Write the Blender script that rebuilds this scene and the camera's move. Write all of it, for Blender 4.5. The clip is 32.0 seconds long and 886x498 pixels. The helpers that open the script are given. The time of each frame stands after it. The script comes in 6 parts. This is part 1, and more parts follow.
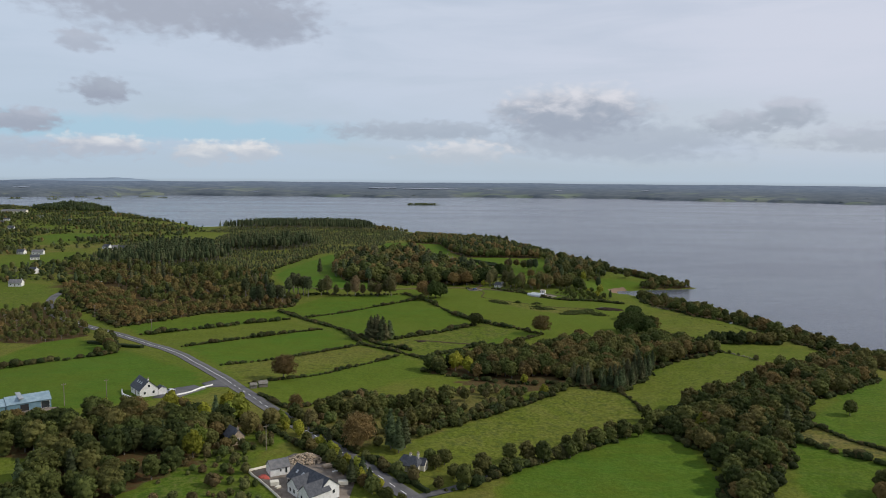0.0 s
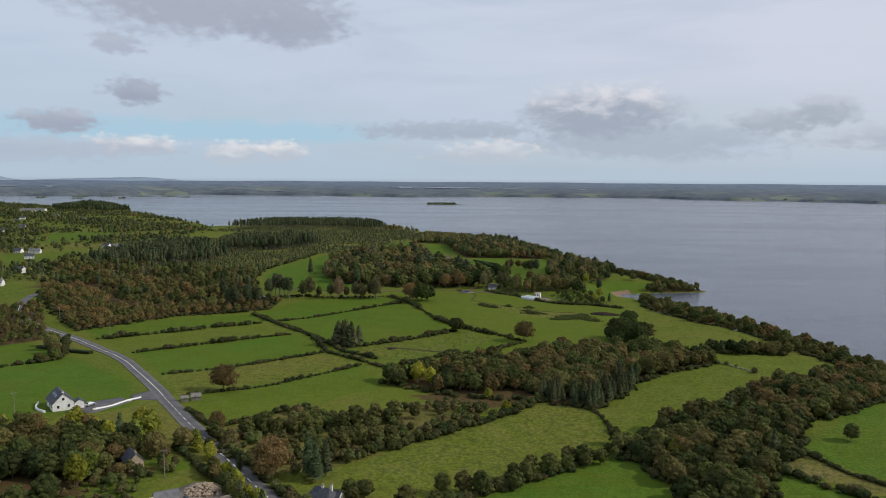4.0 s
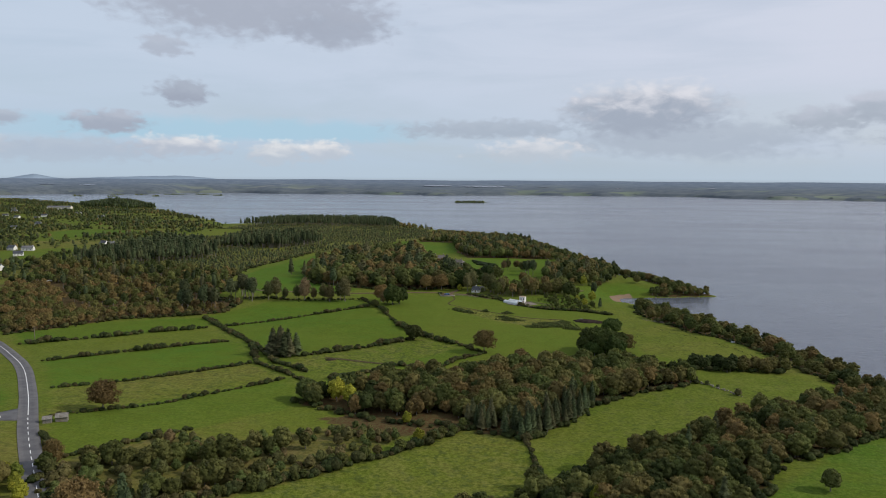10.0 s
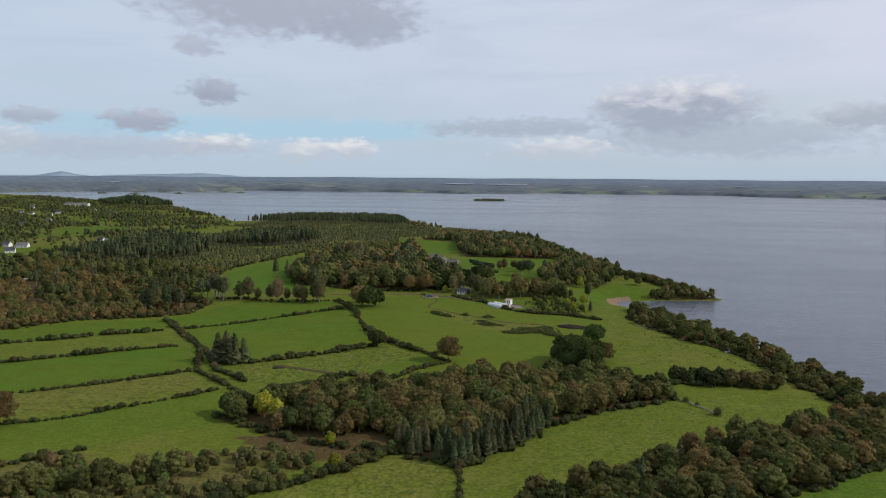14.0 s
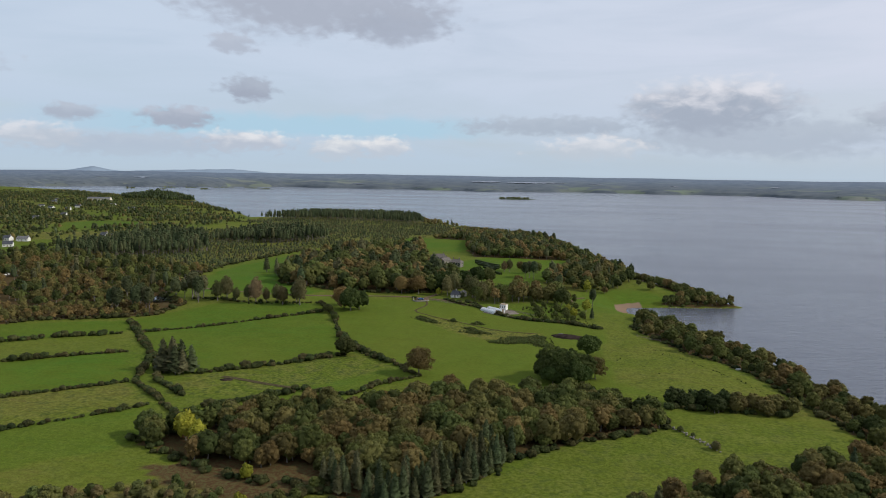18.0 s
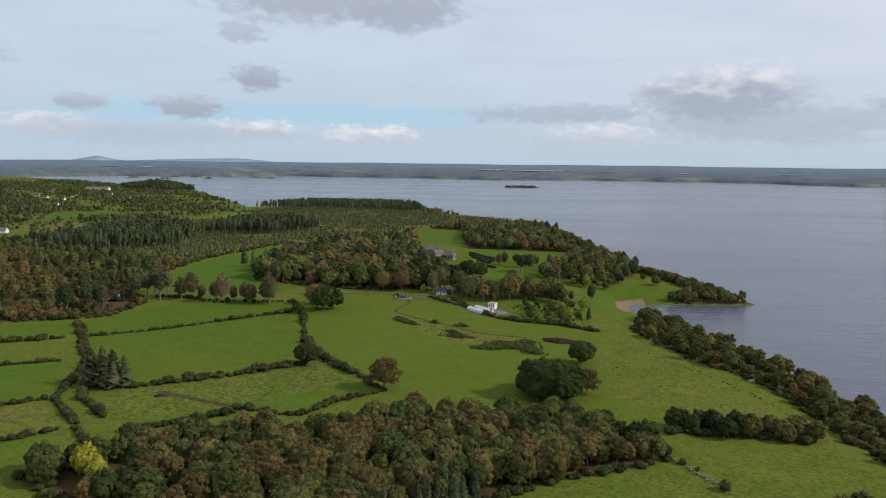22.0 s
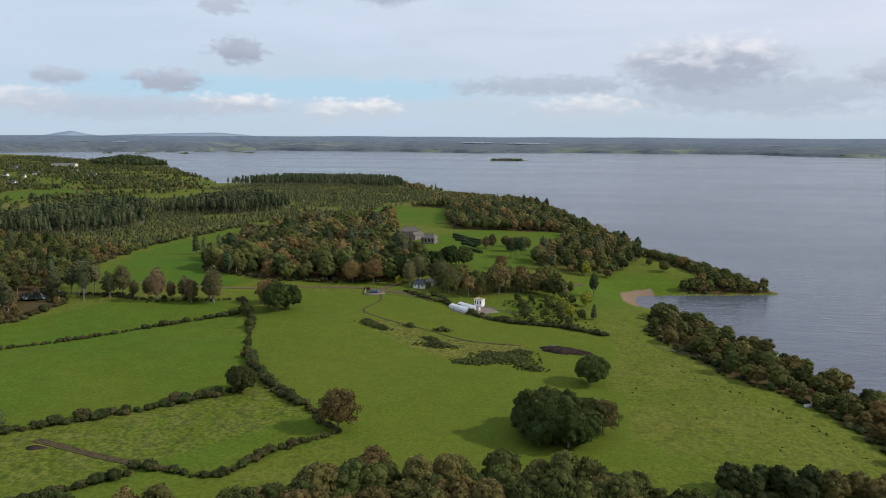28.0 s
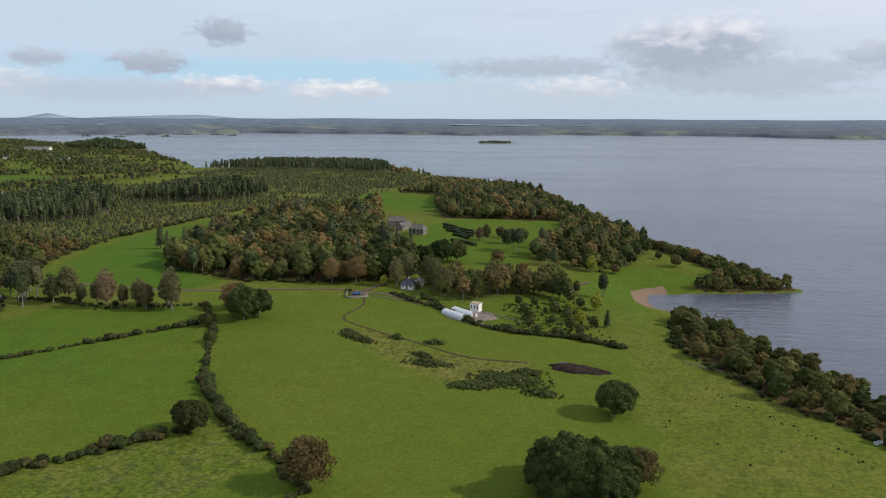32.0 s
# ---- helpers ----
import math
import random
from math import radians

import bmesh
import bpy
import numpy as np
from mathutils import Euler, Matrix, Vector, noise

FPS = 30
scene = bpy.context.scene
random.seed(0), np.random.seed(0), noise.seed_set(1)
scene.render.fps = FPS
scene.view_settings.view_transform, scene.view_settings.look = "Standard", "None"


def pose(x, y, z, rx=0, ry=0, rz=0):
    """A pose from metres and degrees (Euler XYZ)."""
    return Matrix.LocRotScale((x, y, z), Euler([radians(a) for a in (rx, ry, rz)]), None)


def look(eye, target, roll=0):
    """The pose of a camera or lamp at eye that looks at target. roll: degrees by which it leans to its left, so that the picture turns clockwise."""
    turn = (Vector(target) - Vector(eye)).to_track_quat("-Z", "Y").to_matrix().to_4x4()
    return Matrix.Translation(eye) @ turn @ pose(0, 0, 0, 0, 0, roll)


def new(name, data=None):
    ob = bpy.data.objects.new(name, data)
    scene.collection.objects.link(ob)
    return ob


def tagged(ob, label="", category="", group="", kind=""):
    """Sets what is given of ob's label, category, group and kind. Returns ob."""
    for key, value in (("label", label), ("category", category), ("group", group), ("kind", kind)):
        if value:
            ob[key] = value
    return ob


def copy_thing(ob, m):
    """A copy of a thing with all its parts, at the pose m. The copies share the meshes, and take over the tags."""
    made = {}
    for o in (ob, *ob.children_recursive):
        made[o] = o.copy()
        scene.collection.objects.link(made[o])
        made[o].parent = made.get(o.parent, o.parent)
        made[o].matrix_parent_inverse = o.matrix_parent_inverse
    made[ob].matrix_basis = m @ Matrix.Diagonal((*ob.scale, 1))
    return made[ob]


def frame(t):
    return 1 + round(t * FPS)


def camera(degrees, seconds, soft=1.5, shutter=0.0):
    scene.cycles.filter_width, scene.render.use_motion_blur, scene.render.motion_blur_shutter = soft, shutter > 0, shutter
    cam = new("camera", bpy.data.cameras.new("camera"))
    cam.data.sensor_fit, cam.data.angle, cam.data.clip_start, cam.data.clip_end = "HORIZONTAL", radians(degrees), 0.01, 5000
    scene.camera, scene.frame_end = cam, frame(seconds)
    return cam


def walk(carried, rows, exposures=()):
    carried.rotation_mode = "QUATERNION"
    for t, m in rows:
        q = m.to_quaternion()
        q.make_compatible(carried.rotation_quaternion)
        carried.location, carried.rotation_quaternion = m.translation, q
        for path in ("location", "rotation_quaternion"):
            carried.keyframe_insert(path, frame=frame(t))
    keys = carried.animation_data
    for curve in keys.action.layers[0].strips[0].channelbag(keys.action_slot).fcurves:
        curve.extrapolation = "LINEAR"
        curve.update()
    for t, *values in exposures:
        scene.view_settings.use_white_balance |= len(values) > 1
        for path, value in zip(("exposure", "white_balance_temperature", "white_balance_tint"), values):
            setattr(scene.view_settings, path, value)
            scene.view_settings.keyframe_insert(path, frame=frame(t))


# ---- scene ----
cam = camera(63.35, 32.0, soft=1.0)

# seconds, eye x y z, heading clockwise from +y, pitch, roll (degrees)
ROWS = [
    (0, 0.0, -0.0, 110.0, 0.00, -5.63, -0.43),
    (3, 23.7, 24.5, 108.0, -1.67, -5.68, -0.37),
    (6, 47.0, 49.0, 106.1, -3.26, -5.63, -0.36),
    (9, 70.1, 73.4, 104.1, -4.87, -5.70, -0.31),
    (11, 85.6, 90.0, 102.6, -6.00, -5.82, -0.35),
    (13, 100.6, 107.1, 101.5, -7.10, -5.86, -0.35),
    (16.5, 121.7, 142.1, 99.2, -9.06, -6.06, -0.63),
    (19, 131.2, 168.6, 97.9, -10.51, -6.12, -0.88),
    (21, 135.3, 190.3, 97.3, -10.79, -6.68, -0.71),
    (23, 136.5, 212.7, 96.5, -10.69, -7.28, -0.50),
    (25.5, 133.9, 241.0, 95.7, -10.23, -8.15, -0.23),
    (28, 127.8, 268.9, 95.2, -9.62, -9.08, -0.25),
    (30, 122.9, 291.0, 94.9, -9.08, -9.76, -0.26),
    (32, 118.5, 312.7, 94.7, -8.58, -10.47, -0.17),
]


def aim(x, y, z, heading, pitch, lean):
    h, p = radians(heading), radians(pitch)
    way = Vector((math.sin(h) * math.cos(p), math.cos(h) * math.cos(p), math.sin(p)))
    eye = Vector((x, y, z))
    return look(eye, eye + way * 100, -lean)


walk(cam, [(r[0], aim(*r[1:])) for r in ROWS], [(0, -0.02), (10, 0.02), (17, 0.06), (22, 0.12), (25, 0.15), (28, 0.19), (32, 0.2)])

# ---------------------------------------------------------------- light
SUN_AZ, SUN_EL = 88.0, 34.0  # clockwise from +y, above the horizon
world = bpy.data.worlds.new("sky")
scene.world = world
world.use_nodes = True


class Nodes:
    """Short-hand for building a node tree."""

    def __init__(self, tree):
        self.tree = tree

    def add(self, kind, **props):
        n = self.tree.nodes.new(kind)
        for k, v in props.items():
            if k == "op":
                n.operation = v
            elif k == "data_type":
                n.data_type = v
            elif k == "blend":
                n.blend_type = v
        return n

    def link(self, a, b):
        self.tree.links.new(a, b)

    def put(self, sock, v):
        if isinstance(v, bpy.types.NodeSocket):
            self.link(v, sock)
        else:
            sock.default_value = v

    def math(self, op, a, b=0.0, c=0.0, clamp=False):
        n = self.add("ShaderNodeMath", op=op)
        n.use_clamp = clamp
        for i, v in enumerate((a, b, c)):
            self.put(n.inputs[i], v)
        return n.outputs[0]

    def step(self, v, lo, hi, a=0.0, b=1.0):
        n = self.add("ShaderNodeMapRange")
        n.interpolation_type = "SMOOTHSTEP"
        for i, s in enumerate((v, lo, hi, a, b)):
            self.put(n.inputs[i], s)
        return n.outputs[0]

    def mix(self, f, a, b, blend="MIX"):
        n = self.add("ShaderNodeMix", data_type="RGBA", blend=blend)
        self.put(n.inputs[0], f)
        self.put(n.inputs[6], a if isinstance(a, bpy.types.NodeSocket) else (*a, 1))
        self.put(n.inputs[7], b if isinstance(b, bpy.types.NodeSocket) else (*b, 1))
        return n.outputs[2]

    def noise(self, vec, scale, detail=3.0, rough=0.55, dist=0.0):
        n = self.add("ShaderNodeTexNoise")
        if vec is not None:
            self.link(vec, n.inputs["Vector"])
        n.inputs["Scale"].default_value = scale
        n.inputs["Detail"].default_value = detail
        n.inputs["Roughness"].default_value = rough
        n.inputs["Distortion"].default_value = dist
        return n.outputs[0]

    def scaled(self, vec, sx, sy, sz, turn=0.0):
        n = self.add("ShaderNodeMapping")
        self.link(vec, n.inputs[0])
        n.inputs["Rotation"].default_value = (0, 0, turn)
        n.inputs["Scale"].default_value = (sx, sy, sz)
        return n.outputs[0]

    def ramp(self, f, stops):
        n = self.add("ShaderNodeValToRGB")
        el = n.color_ramp.elements
        while len(el) < len(stops):
            el.new(0.5)
        for e, (p, c) in zip(el, stops):
            e.position, e.color = p, (*c, 1)
        self.link(f, n.inputs[0])
        return n.outputs[0]


def build_sky():
    g = Nodes(world.node_tree)
    world.node_tree.nodes.clear()
    out = g.add("ShaderNodeOutputWorld")
    bg = g.add("ShaderNodeBackground")
    bg.inputs[1].default_value = 0.1
    sky = g.add("ShaderNodeTexSky")
    sky.sky_type = "NISHITA"
    sky.sun_disc = False
    sky.sun_elevation, sky.sun_rotation = radians(SUN_EL), radians(SUN_AZ)
    co = g.add("ShaderNodeTexCoord")
    sep = g.add("ShaderNodeSeparateXYZ")
    g.link(co.outputs["Generated"], sep.inputs[0])
    az = g.math("MULTIPLY", g.math("ARCTAN2", sep.outputs[0], sep.outputs[1]), 57.2958)
    el = g.math("MULTIPLY", g.math("ARCSINE", sep.outputs[2]), 57.2958)
    flat = g.add("ShaderNodeCombineXYZ")
    g.link(az, flat.inputs[0])
    g.link(g.math("MULTIPLY", el, 1.9), flat.inputs[1])
    fine = g.noise(flat.outputs[0], 0.55, 5, 0.52, 0.3)
    coarse = g.noise(flat.outputs[0], 0.11, 5, 0.55, 0.2)
    veil = g.noise(g.scaled(flat.outputs[0], 0.35, 1.0, 1.0), 0.16, 5, 0.55, 0.4)
    fine0 = g.math("SUBTRACT", fine, 0.5)
    curl = g.math("SUBTRACT", g.noise(flat.outputs[0], 1.1, 3, 0.5, 0.3), 0.5)
    # high thin overcast: brighter and warmer towards the sun's side
    side = g.step(az, -35.0, 45.0)
    high = g.mix(side, (5.3, 6.2, 7.5), (6.4, 6.7, 7.8))
    low = g.mix(side, (4.5, 5.65, 6.9), (5.25, 5.95, 7.0))
    base = g.mix(g.step(el, 0.0, 9.0), low, high)
    base = g.mix(g.step(el, 20.0, 60.0), base, (5.2, 5.7, 6.9))
    cover = g.step(veil, 0.30, 0.62, 0.80, 1.0)
    col = g.mix(cover, sky.outputs[0], base)
    # the gap of clear blue low on the left
    gap = g.math("MULTIPLY", g.step(g.math("ADD", el, g.math("MULTIPLY", fine0, 1.6)), 2.3, 3.0), g.step(g.math("ADD", el, g.math("MULTIPLY", fine0, 1.2)), 4.7, 3.7))
    gap = g.math("MULTIPLY", gap, g.step(az, -4.0, -12.0))
    gap = g.math("MULTIPLY", gap, g.step(az, -44.0, -30.0))
    col = g.mix(g.math("MULTIPLY", gap, 0.8), col, (3.9, 5.9, 7.3))
    # clouds: azimuth, elevation, half-width, half-height (degrees), shaded base, lit top, strength, ragged
    clouds = [
        (-20.5, 12.9, 12.5, 3.4, (3.9, 4.3, 5.2), (4.4, 4.8, 5.8), 0.95, 0.7),
        (-14.2, 11.1, 5.2, 1.8, (3.6, 4.0, 4.9), (4.0, 4.4, 5.3), 0.85, 0.7),
        (-26.4, 9.3, 2.2, 0.9, (4.0, 4.4, 5.3), (4.5, 4.9, 5.8), 0.75, 0.8),
        (-25.0, 5.95, 2.5, 1.25, (3.4, 3.8, 4.7), (4.0, 4.5, 5.4), 0.95, 0.75),
        (-30.1, 3.8, 3.4, 0.95, (3.6, 4.0, 4.9), (4.5, 4.9, 5.8), 0.95, 0.6),
        (-37.2, 3.9, 2.2, 0.7, (3.8, 4.2, 5.1), (4.5, 5.0, 5.9), 0.85, 0.6),
        (-33.0, 1.7, 9.0, 1.2, (4.2, 4.8, 5.8), (4.6, 5.2, 6.1), 0.75, 0.7),
        (-39.5, 2.2, 3.6, 1.1, (4.8, 5.3, 6.1), (7.0, 7.1, 7.6), 0.8, 0.8),
        (-25.6, 2.2, 4.4, 1.05, (4.6, 5.1, 6.0), (7.4, 7.5, 7.8), 0.95, 0.75),
        (-18.3, 1.75, 2.7, 1.15, (5.0, 5.5, 6.3), (7.8, 7.9, 8.0), 0.95, 0.7),
        (-14.8, 1.85, 2.5, 1.05, (5.0, 5.5, 6.3), (7.9, 7.9, 8.0), 0.95, 0.7),
        (-1.5, 3.75, 9.0, 0.95, (3.9, 4.5, 5.4), (4.4, 5.0, 5.9), 0.85, 0.6),
        (13.5, 2.9, 13.0, 1.9, (4.1, 4.7, 5.6), (4.4, 5.0, 5.9), 0.85, 0.7),
        (1.5, 1.9, 5.4, 1.3, (5.0, 5.5, 6.2), (7.2, 7.3, 7.7), 0.8, 0.8),
        (5.4, 5.5, 1.9, 0.75, (3.9, 4.4, 5.2), (4.8, 5.2, 6.1), 0.8, 0.7),
        (10.3, 5.2, 7.6, 2.7, (3.6, 4.1, 5.0), (7.0, 7.1, 7.7), 0.97, 0.55),
        (22.4, 4.2, 3.6, 1.2, (3.9, 4.4, 5.2), (5.0, 5.4, 6.3), 0.85, 0.8),
        (25.4, 4.9, 2.6, 1.5, (3.8, 4.3, 5.1), (5.4, 5.7, 6.6), 0.85, 0.8),
        (32.0, 2.9, 8.0, 1.1, (4.3, 4.8, 5.6), (5.0, 5.4, 6.3), 0.8, 0.8),
        (-50.0, 7.0, 10.0, 2.5, (3.9, 4.3, 5.2), (5.0, 5.4, 6.2), 0.7, 1.0),
        (52.0, 10.0, 10.0, 3.5, (4.4, 4.8, 5.6), (6.6, 6.8, 7.3), 0.7, 1.0),
    ]
    for a0, e0, wa, we, dark, lit, strength, rag in clouds:
        u = g.math("DIVIDE", g.math("SUBTRACT", az, a0), wa)
        v = g.math("DIVIDE", g.math("SUBTRACT", el, e0), we)
        r = g.math("SQRT", g.math("ADD", g.math("MULTIPLY", u, u), g.math("MULTIPLY", v, v)))
        m = g.math("ADD", g.math("SUBTRACT", 1.0, r), g.math("MULTIPLY", fine0, 1.05 * rag))
        m = g.math("ADD", m, g.math("MULTIPLY", g.math("SUBTRACT", coarse, 0.5), 1.0 * rag))
        m = g.math("ADD", m, g.math("MULTIPLY", curl, 1.0 if we < 1.4 else 0.5))
        mask = g.math("MULTIPLY", g.step(m, 0.0, 0.55), strength)
        top = g.step(g.math("ADD", v, g.math("MULTIPLY", fine0, 2.0)), -0.3, 0.85)
        col = g.mix(mask, col, g.mix(top, dark, lit))
    # pale band of moist air just over the horizon
    col = g.mix(g.step(el, 2.2, 0.0, 0.0, 0.75), col, (4.6, 5.6, 6.6))
    col = g.mix(g.step(el, 0.0, -1.0), col, (1.6, 1.9, 2.1))
    g.link(col, bg.inputs[0])
    g.link(bg.outputs[0], out.inputs[0])


build_sky()
sun = new("sun", bpy.data.lights.new("sun", "SUN"))
sun.data.energy, sun.data.angle, sun.data.color = 2.6, radians(1.5), (1.0, 0.94, 0.84)
_a, _e = radians(SUN_AZ), radians(SUN_EL)
SUN_WAY = Vector((math.sin(_a) * math.cos(_e), math.cos(_a) * math.cos(_e), math.sin(_e)))
sun.matrix_world = look(SUN_WAY * 500 + Vector((50, 350, 0)), (50, 350, 0))


# ---------------------------------------------------------------- plan
def grad(v):
    v = np.clip(v, 0, 1)
    return v * v * (3 - 2 * v)


SHORE = [(300, -1500), (285, 0), (280, 200), (276, 330), (270, 400), (264, 440), (258, 475), (250, 505), (238, 540),
         (225, 570), (214, 595), (202, 622), (192, 648), (184, 664), (176, 670), (170, 679), (168, 690), (170, 699),
         (177, 705), (190, 708), (207, 711), (230, 716), (256, 722), (257, 727), (248, 737), (240, 752), (230, 778),
         (218, 806), (204, 832), (192, 855), (182, 895), (168, 945), (155, 1000), (140, 1065), (122, 1150)]
SHORE_NORTH = [(98, 1230), (62, 1292), (20, 1335), (-34, 1375), (-70, 1470), (-170, 1600), (-300, 1640), (-420, 1600), (-490, 1565),
               (-530, 1552), (-600, 1668), (-770, 1880), (-890, 2050), (-1000, 2112), (-1140, 2112), (-1170, 2128), (-1050, 2162), (-1020, 2235), (-1060, 2275), (-1130, 2290),
               (-1260, 2340), (-1420, 2460), (-1700, 2690), (-2050, 2960), (-2600, 3250), (-3400, 3500),
               (-4900, 3700), (-4900, -1500)]
LAND = np.array(SHORE + SHORE_NORTH, float)


def inside(poly, x, y):
    poly = np.asarray(poly, float)
    res = np.zeros(np.shape(x), bool)
    px, py = poly[-1]
    for qx, qy in poly:
        if qy != py:
            res ^= ((qy > y) != (py > y)) & (x < (px - qx) * (y - qy) / (py - qy) + qx)
        px, py = qx, qy
    return res


def dist_line(pts, x, y, closed=False):
    pts = np.asarray(pts, float)
    best = np.full(np.shape(x), 1e18)
    n = len(pts)
    for i in range(n if closed else n - 1):
        a, b = pts[i], pts[(i + 1) % n]
        d = b - a
        s = np.clip(((x - a[0]) * d[0] + (y - a[1]) * d[1]) / (d @ d), 0, 1)
        best = np.minimum(best, (x - a[0] - s * d[0]) ** 2 + (y - a[1] - s * d[1]) ** 2)
    return np.sqrt(best)


def wob(x, y, s, k=0.0):
    """Smooth pseudo-random waves, about -1 to 1."""
    return (np.sin(x / s + 1.3 + k) * np.cos(y / (s * 1.13) + 0.7 * k) + np.sin((x * 0.6 + y * 0.8) / (s * 0.57) + 2.1 * k)
            + np.cos((x * 0.75 - y * 0.65) / (s * 0.38) + k)) / 2.6


def gauss(x, y, x0, y0, r):
    return np.exp(-((x - x0) ** 2 + (y - y0) ** 2) / (2 * r * r))


def height(x, y):
    """Height of the ground over the lake."""
    x, y = np.asarray(x, float), np.asarray(y, float)
    d = dist_line(LAND, x, y, True) + 2.0 * wob(x, y, 9.0)
    d = np.where(inside(LAND, x, y), d, -np.abs(d))
    hill = (8.5 - 6.0 * grad((y - 1000) / 500) + 12 * gauss(x, y, -160, 230, 110) + 2.5 * gauss(x, y, 170, 290, 60) + 4 * gauss(x, y, -40, 700, 120)
            + 18 * gauss(x, y, -1150, 2235, 60) + 5 * gauss(x, y, -300, 1500, 150)
            - 1.6 * gauss(x, y, -146, 601, 12) + 0.7 * wob(x, y, 38.0) + 0.25 * wob(x, y, 13.0, 2.0))
    rise = np.where(d > 0, 1 - np.exp(-np.maximum(d, 0) / 26.0), 0)
    return np.where(d > 0, 0.15 + hill * rise, np.maximum(d * 0.12, -3.0))


def ground_z(x, y):
    return float(height(np.array([x]), np.array([y]))[0])


def heights(pts):
    p = np.asarray(pts, float)
    return height(p[:, 0], p[:, 1])


# ---------------------------------------------------------------- materials
def material(name):
    m = bpy.data.materials.new(name)
    m.use_nodes = True
    g = Nodes(m.node_tree)
    return m, g, m.node_tree.nodes["Principled BSDF"]


def finish(g, b, colour=None, rough=0.8, bump=None, strength=0.3, dist=0.05, spec=0.3):
    if colour is not None:
        g.put(b.inputs["Base Color"], colour if isinstance(colour, bpy.types.NodeSocket) else (*colour, 1))
    g.put(b.inputs["Roughness"], rough)
    b.inputs["Specular IOR Level"].default_value = spec
    if bump is not None:
        n = g.add("ShaderNodeBump")
        n.inputs["Strength"].default_value = strength
        n.inputs["Distance"].default_value = dist
        g.link(bump, n.inputs["Height"])
        g.link(n.outputs[0], b.inputs["Normal"])


def object_co(g):
    return g.add("ShaderNodeTexCoord").outputs["Object"]


def plain(name, c1, c2, scale=1.5, rough=0.8, bump=0.25, spec=0.3, metal=0.0):
    """A surface with blotches and fine grain between two colours."""
    m, g, b = material(name)
    co = object_co(g)
    big, small = g.noise(co, scale, 4), g.noise(co, scale * 9, 3)
    f = g.math("ADD", g.math("MULTIPLY", big, 0.65), g.math("MULTIPLY", small, 0.35))
    col = g.mix(g.step(f, 0.35, 0.65), c1, c2)
    b.inputs["Metallic"].default_value = metal
    finish(g, b, col, rough, small, bump, 0.03, spec)
    return m


def foliage(name, stops, source):
    """Leaves: hue from tree to tree, mottled light and dark from clump to clump."""
    m, g, b = material(name)
    if source == "object":
        tone = g.add("ShaderNodeObjectInfo").outputs["Random"]
    else:
        at = g.add("ShaderNodeAttribute")
        at.attribute_name = "tone"
        tone = at.outputs["Fac"]
    pos = g.add("ShaderNodeNewGeometry").outputs["Position"]
    isl = g.add("ShaderNodeNewGeometry").outputs["Random Per Island"]
    patch = g.noise(pos, 1.3, 4, 0.7)
    f = g.math("ADD", tone, g.math("MULTIPLY", g.math("SUBTRACT", patch, 0.5), 0.22), clamp=True)
    col = g.ramp(f, stops)
    own = g.math("FRACT", g.math("MULTIPLY", tone, 37.7))
    v = g.math("MULTIPLY", g.math("ADD", 0.74, g.math("MULTIPLY", isl, 0.6)), g.math("ADD", 0.70, g.math("MULTIPLY", own, 0.66)))
    val = g.add("ShaderNodeCombineColor")
    for i in range(3):
        g.link(v, val.inputs[i])
    col = g.mix(1.0, col, val.outputs[0], "MULTIPLY")
    finish(g, b, col, 0.75, g.noise(pos, 3.6, 4, 0.75), 0.7, 0.35, 0.12)
    # thin leaves let some light through
    tr = g.add("ShaderNodeBsdfTranslucent")
    g.link(col, tr.inputs[0])
    both = g.add("ShaderNodeMixShader")
    both.inputs[0].default_value = 0.3
    g.link(b.outputs[0], both.inputs[1])
    g.link(tr.outputs[0], both.inputs[2])
    g.link(both.outputs[0], m.node_tree.nodes["Material Output"].inputs[0])
    return m


BROAD = [(0.0, (0.066, 0.086, 0.024)), (0.3, (0.093, 0.105, 0.028)), (0.55, (0.116, 0.111, 0.034)),
         (0.8, (0.140, 0.114, 0.039)), (1.0, (0.158, 0.110, 0.041))]
OAK = [(0.0, (0.045, 0.072, 0.019)), (0.5, (0.059, 0.083, 0.022)), (1.0, (0.088, 0.096, 0.029))]
GOLD = [(0.0, (0.24, 0.25, 0.030)), (0.5, (0.29, 0.28, 0.035)), (1.0, (0.17, 0.22, 0.040))]
RUST = [(0.0, (0.165, 0.116, 0.048)), (0.5, (0.180, 0.122, 0.046)), (1.0, (0.145, 0.122, 0.044))]
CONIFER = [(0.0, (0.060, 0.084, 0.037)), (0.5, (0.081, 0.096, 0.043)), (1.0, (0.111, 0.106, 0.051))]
HEDGE = [(0.0, (0.042, 0.061, 0.019)), (0.5, (0.059, 0.069, 0.022)), (1.0, (0.088, 0.075, 0.030))]
SCRUB = [(0.0, (0.081, 0.110, 0.030)), (0.5, (0.111, 0.113, 0.038)), (1.0, (0.143, 0.104, 0.047))]
THIN = [(0.0, (0.110, 0.124, 0.047)), (0.4, (0.147, 0.134, 0.058)), (0.7, (0.168, 0.124, 0.061)), (1.0, (0.200, 0.147, 0.079))]
M_THIN = foliage("thin_autumn_foliage", THIN, "object")
M_BROAD, M_BROAD_S = foliage("broadleaf_foliage", BROAD, "object"), foliage("broadleaf_foliage_wood", BROAD, "mesh")
M_OAK = foliage("oak_foliage", OAK, "object")
M_GOLD = foliage("yellowing_foliage", GOLD, "object")
M_RUST = foliage("rust_foliage", RUST, "object")
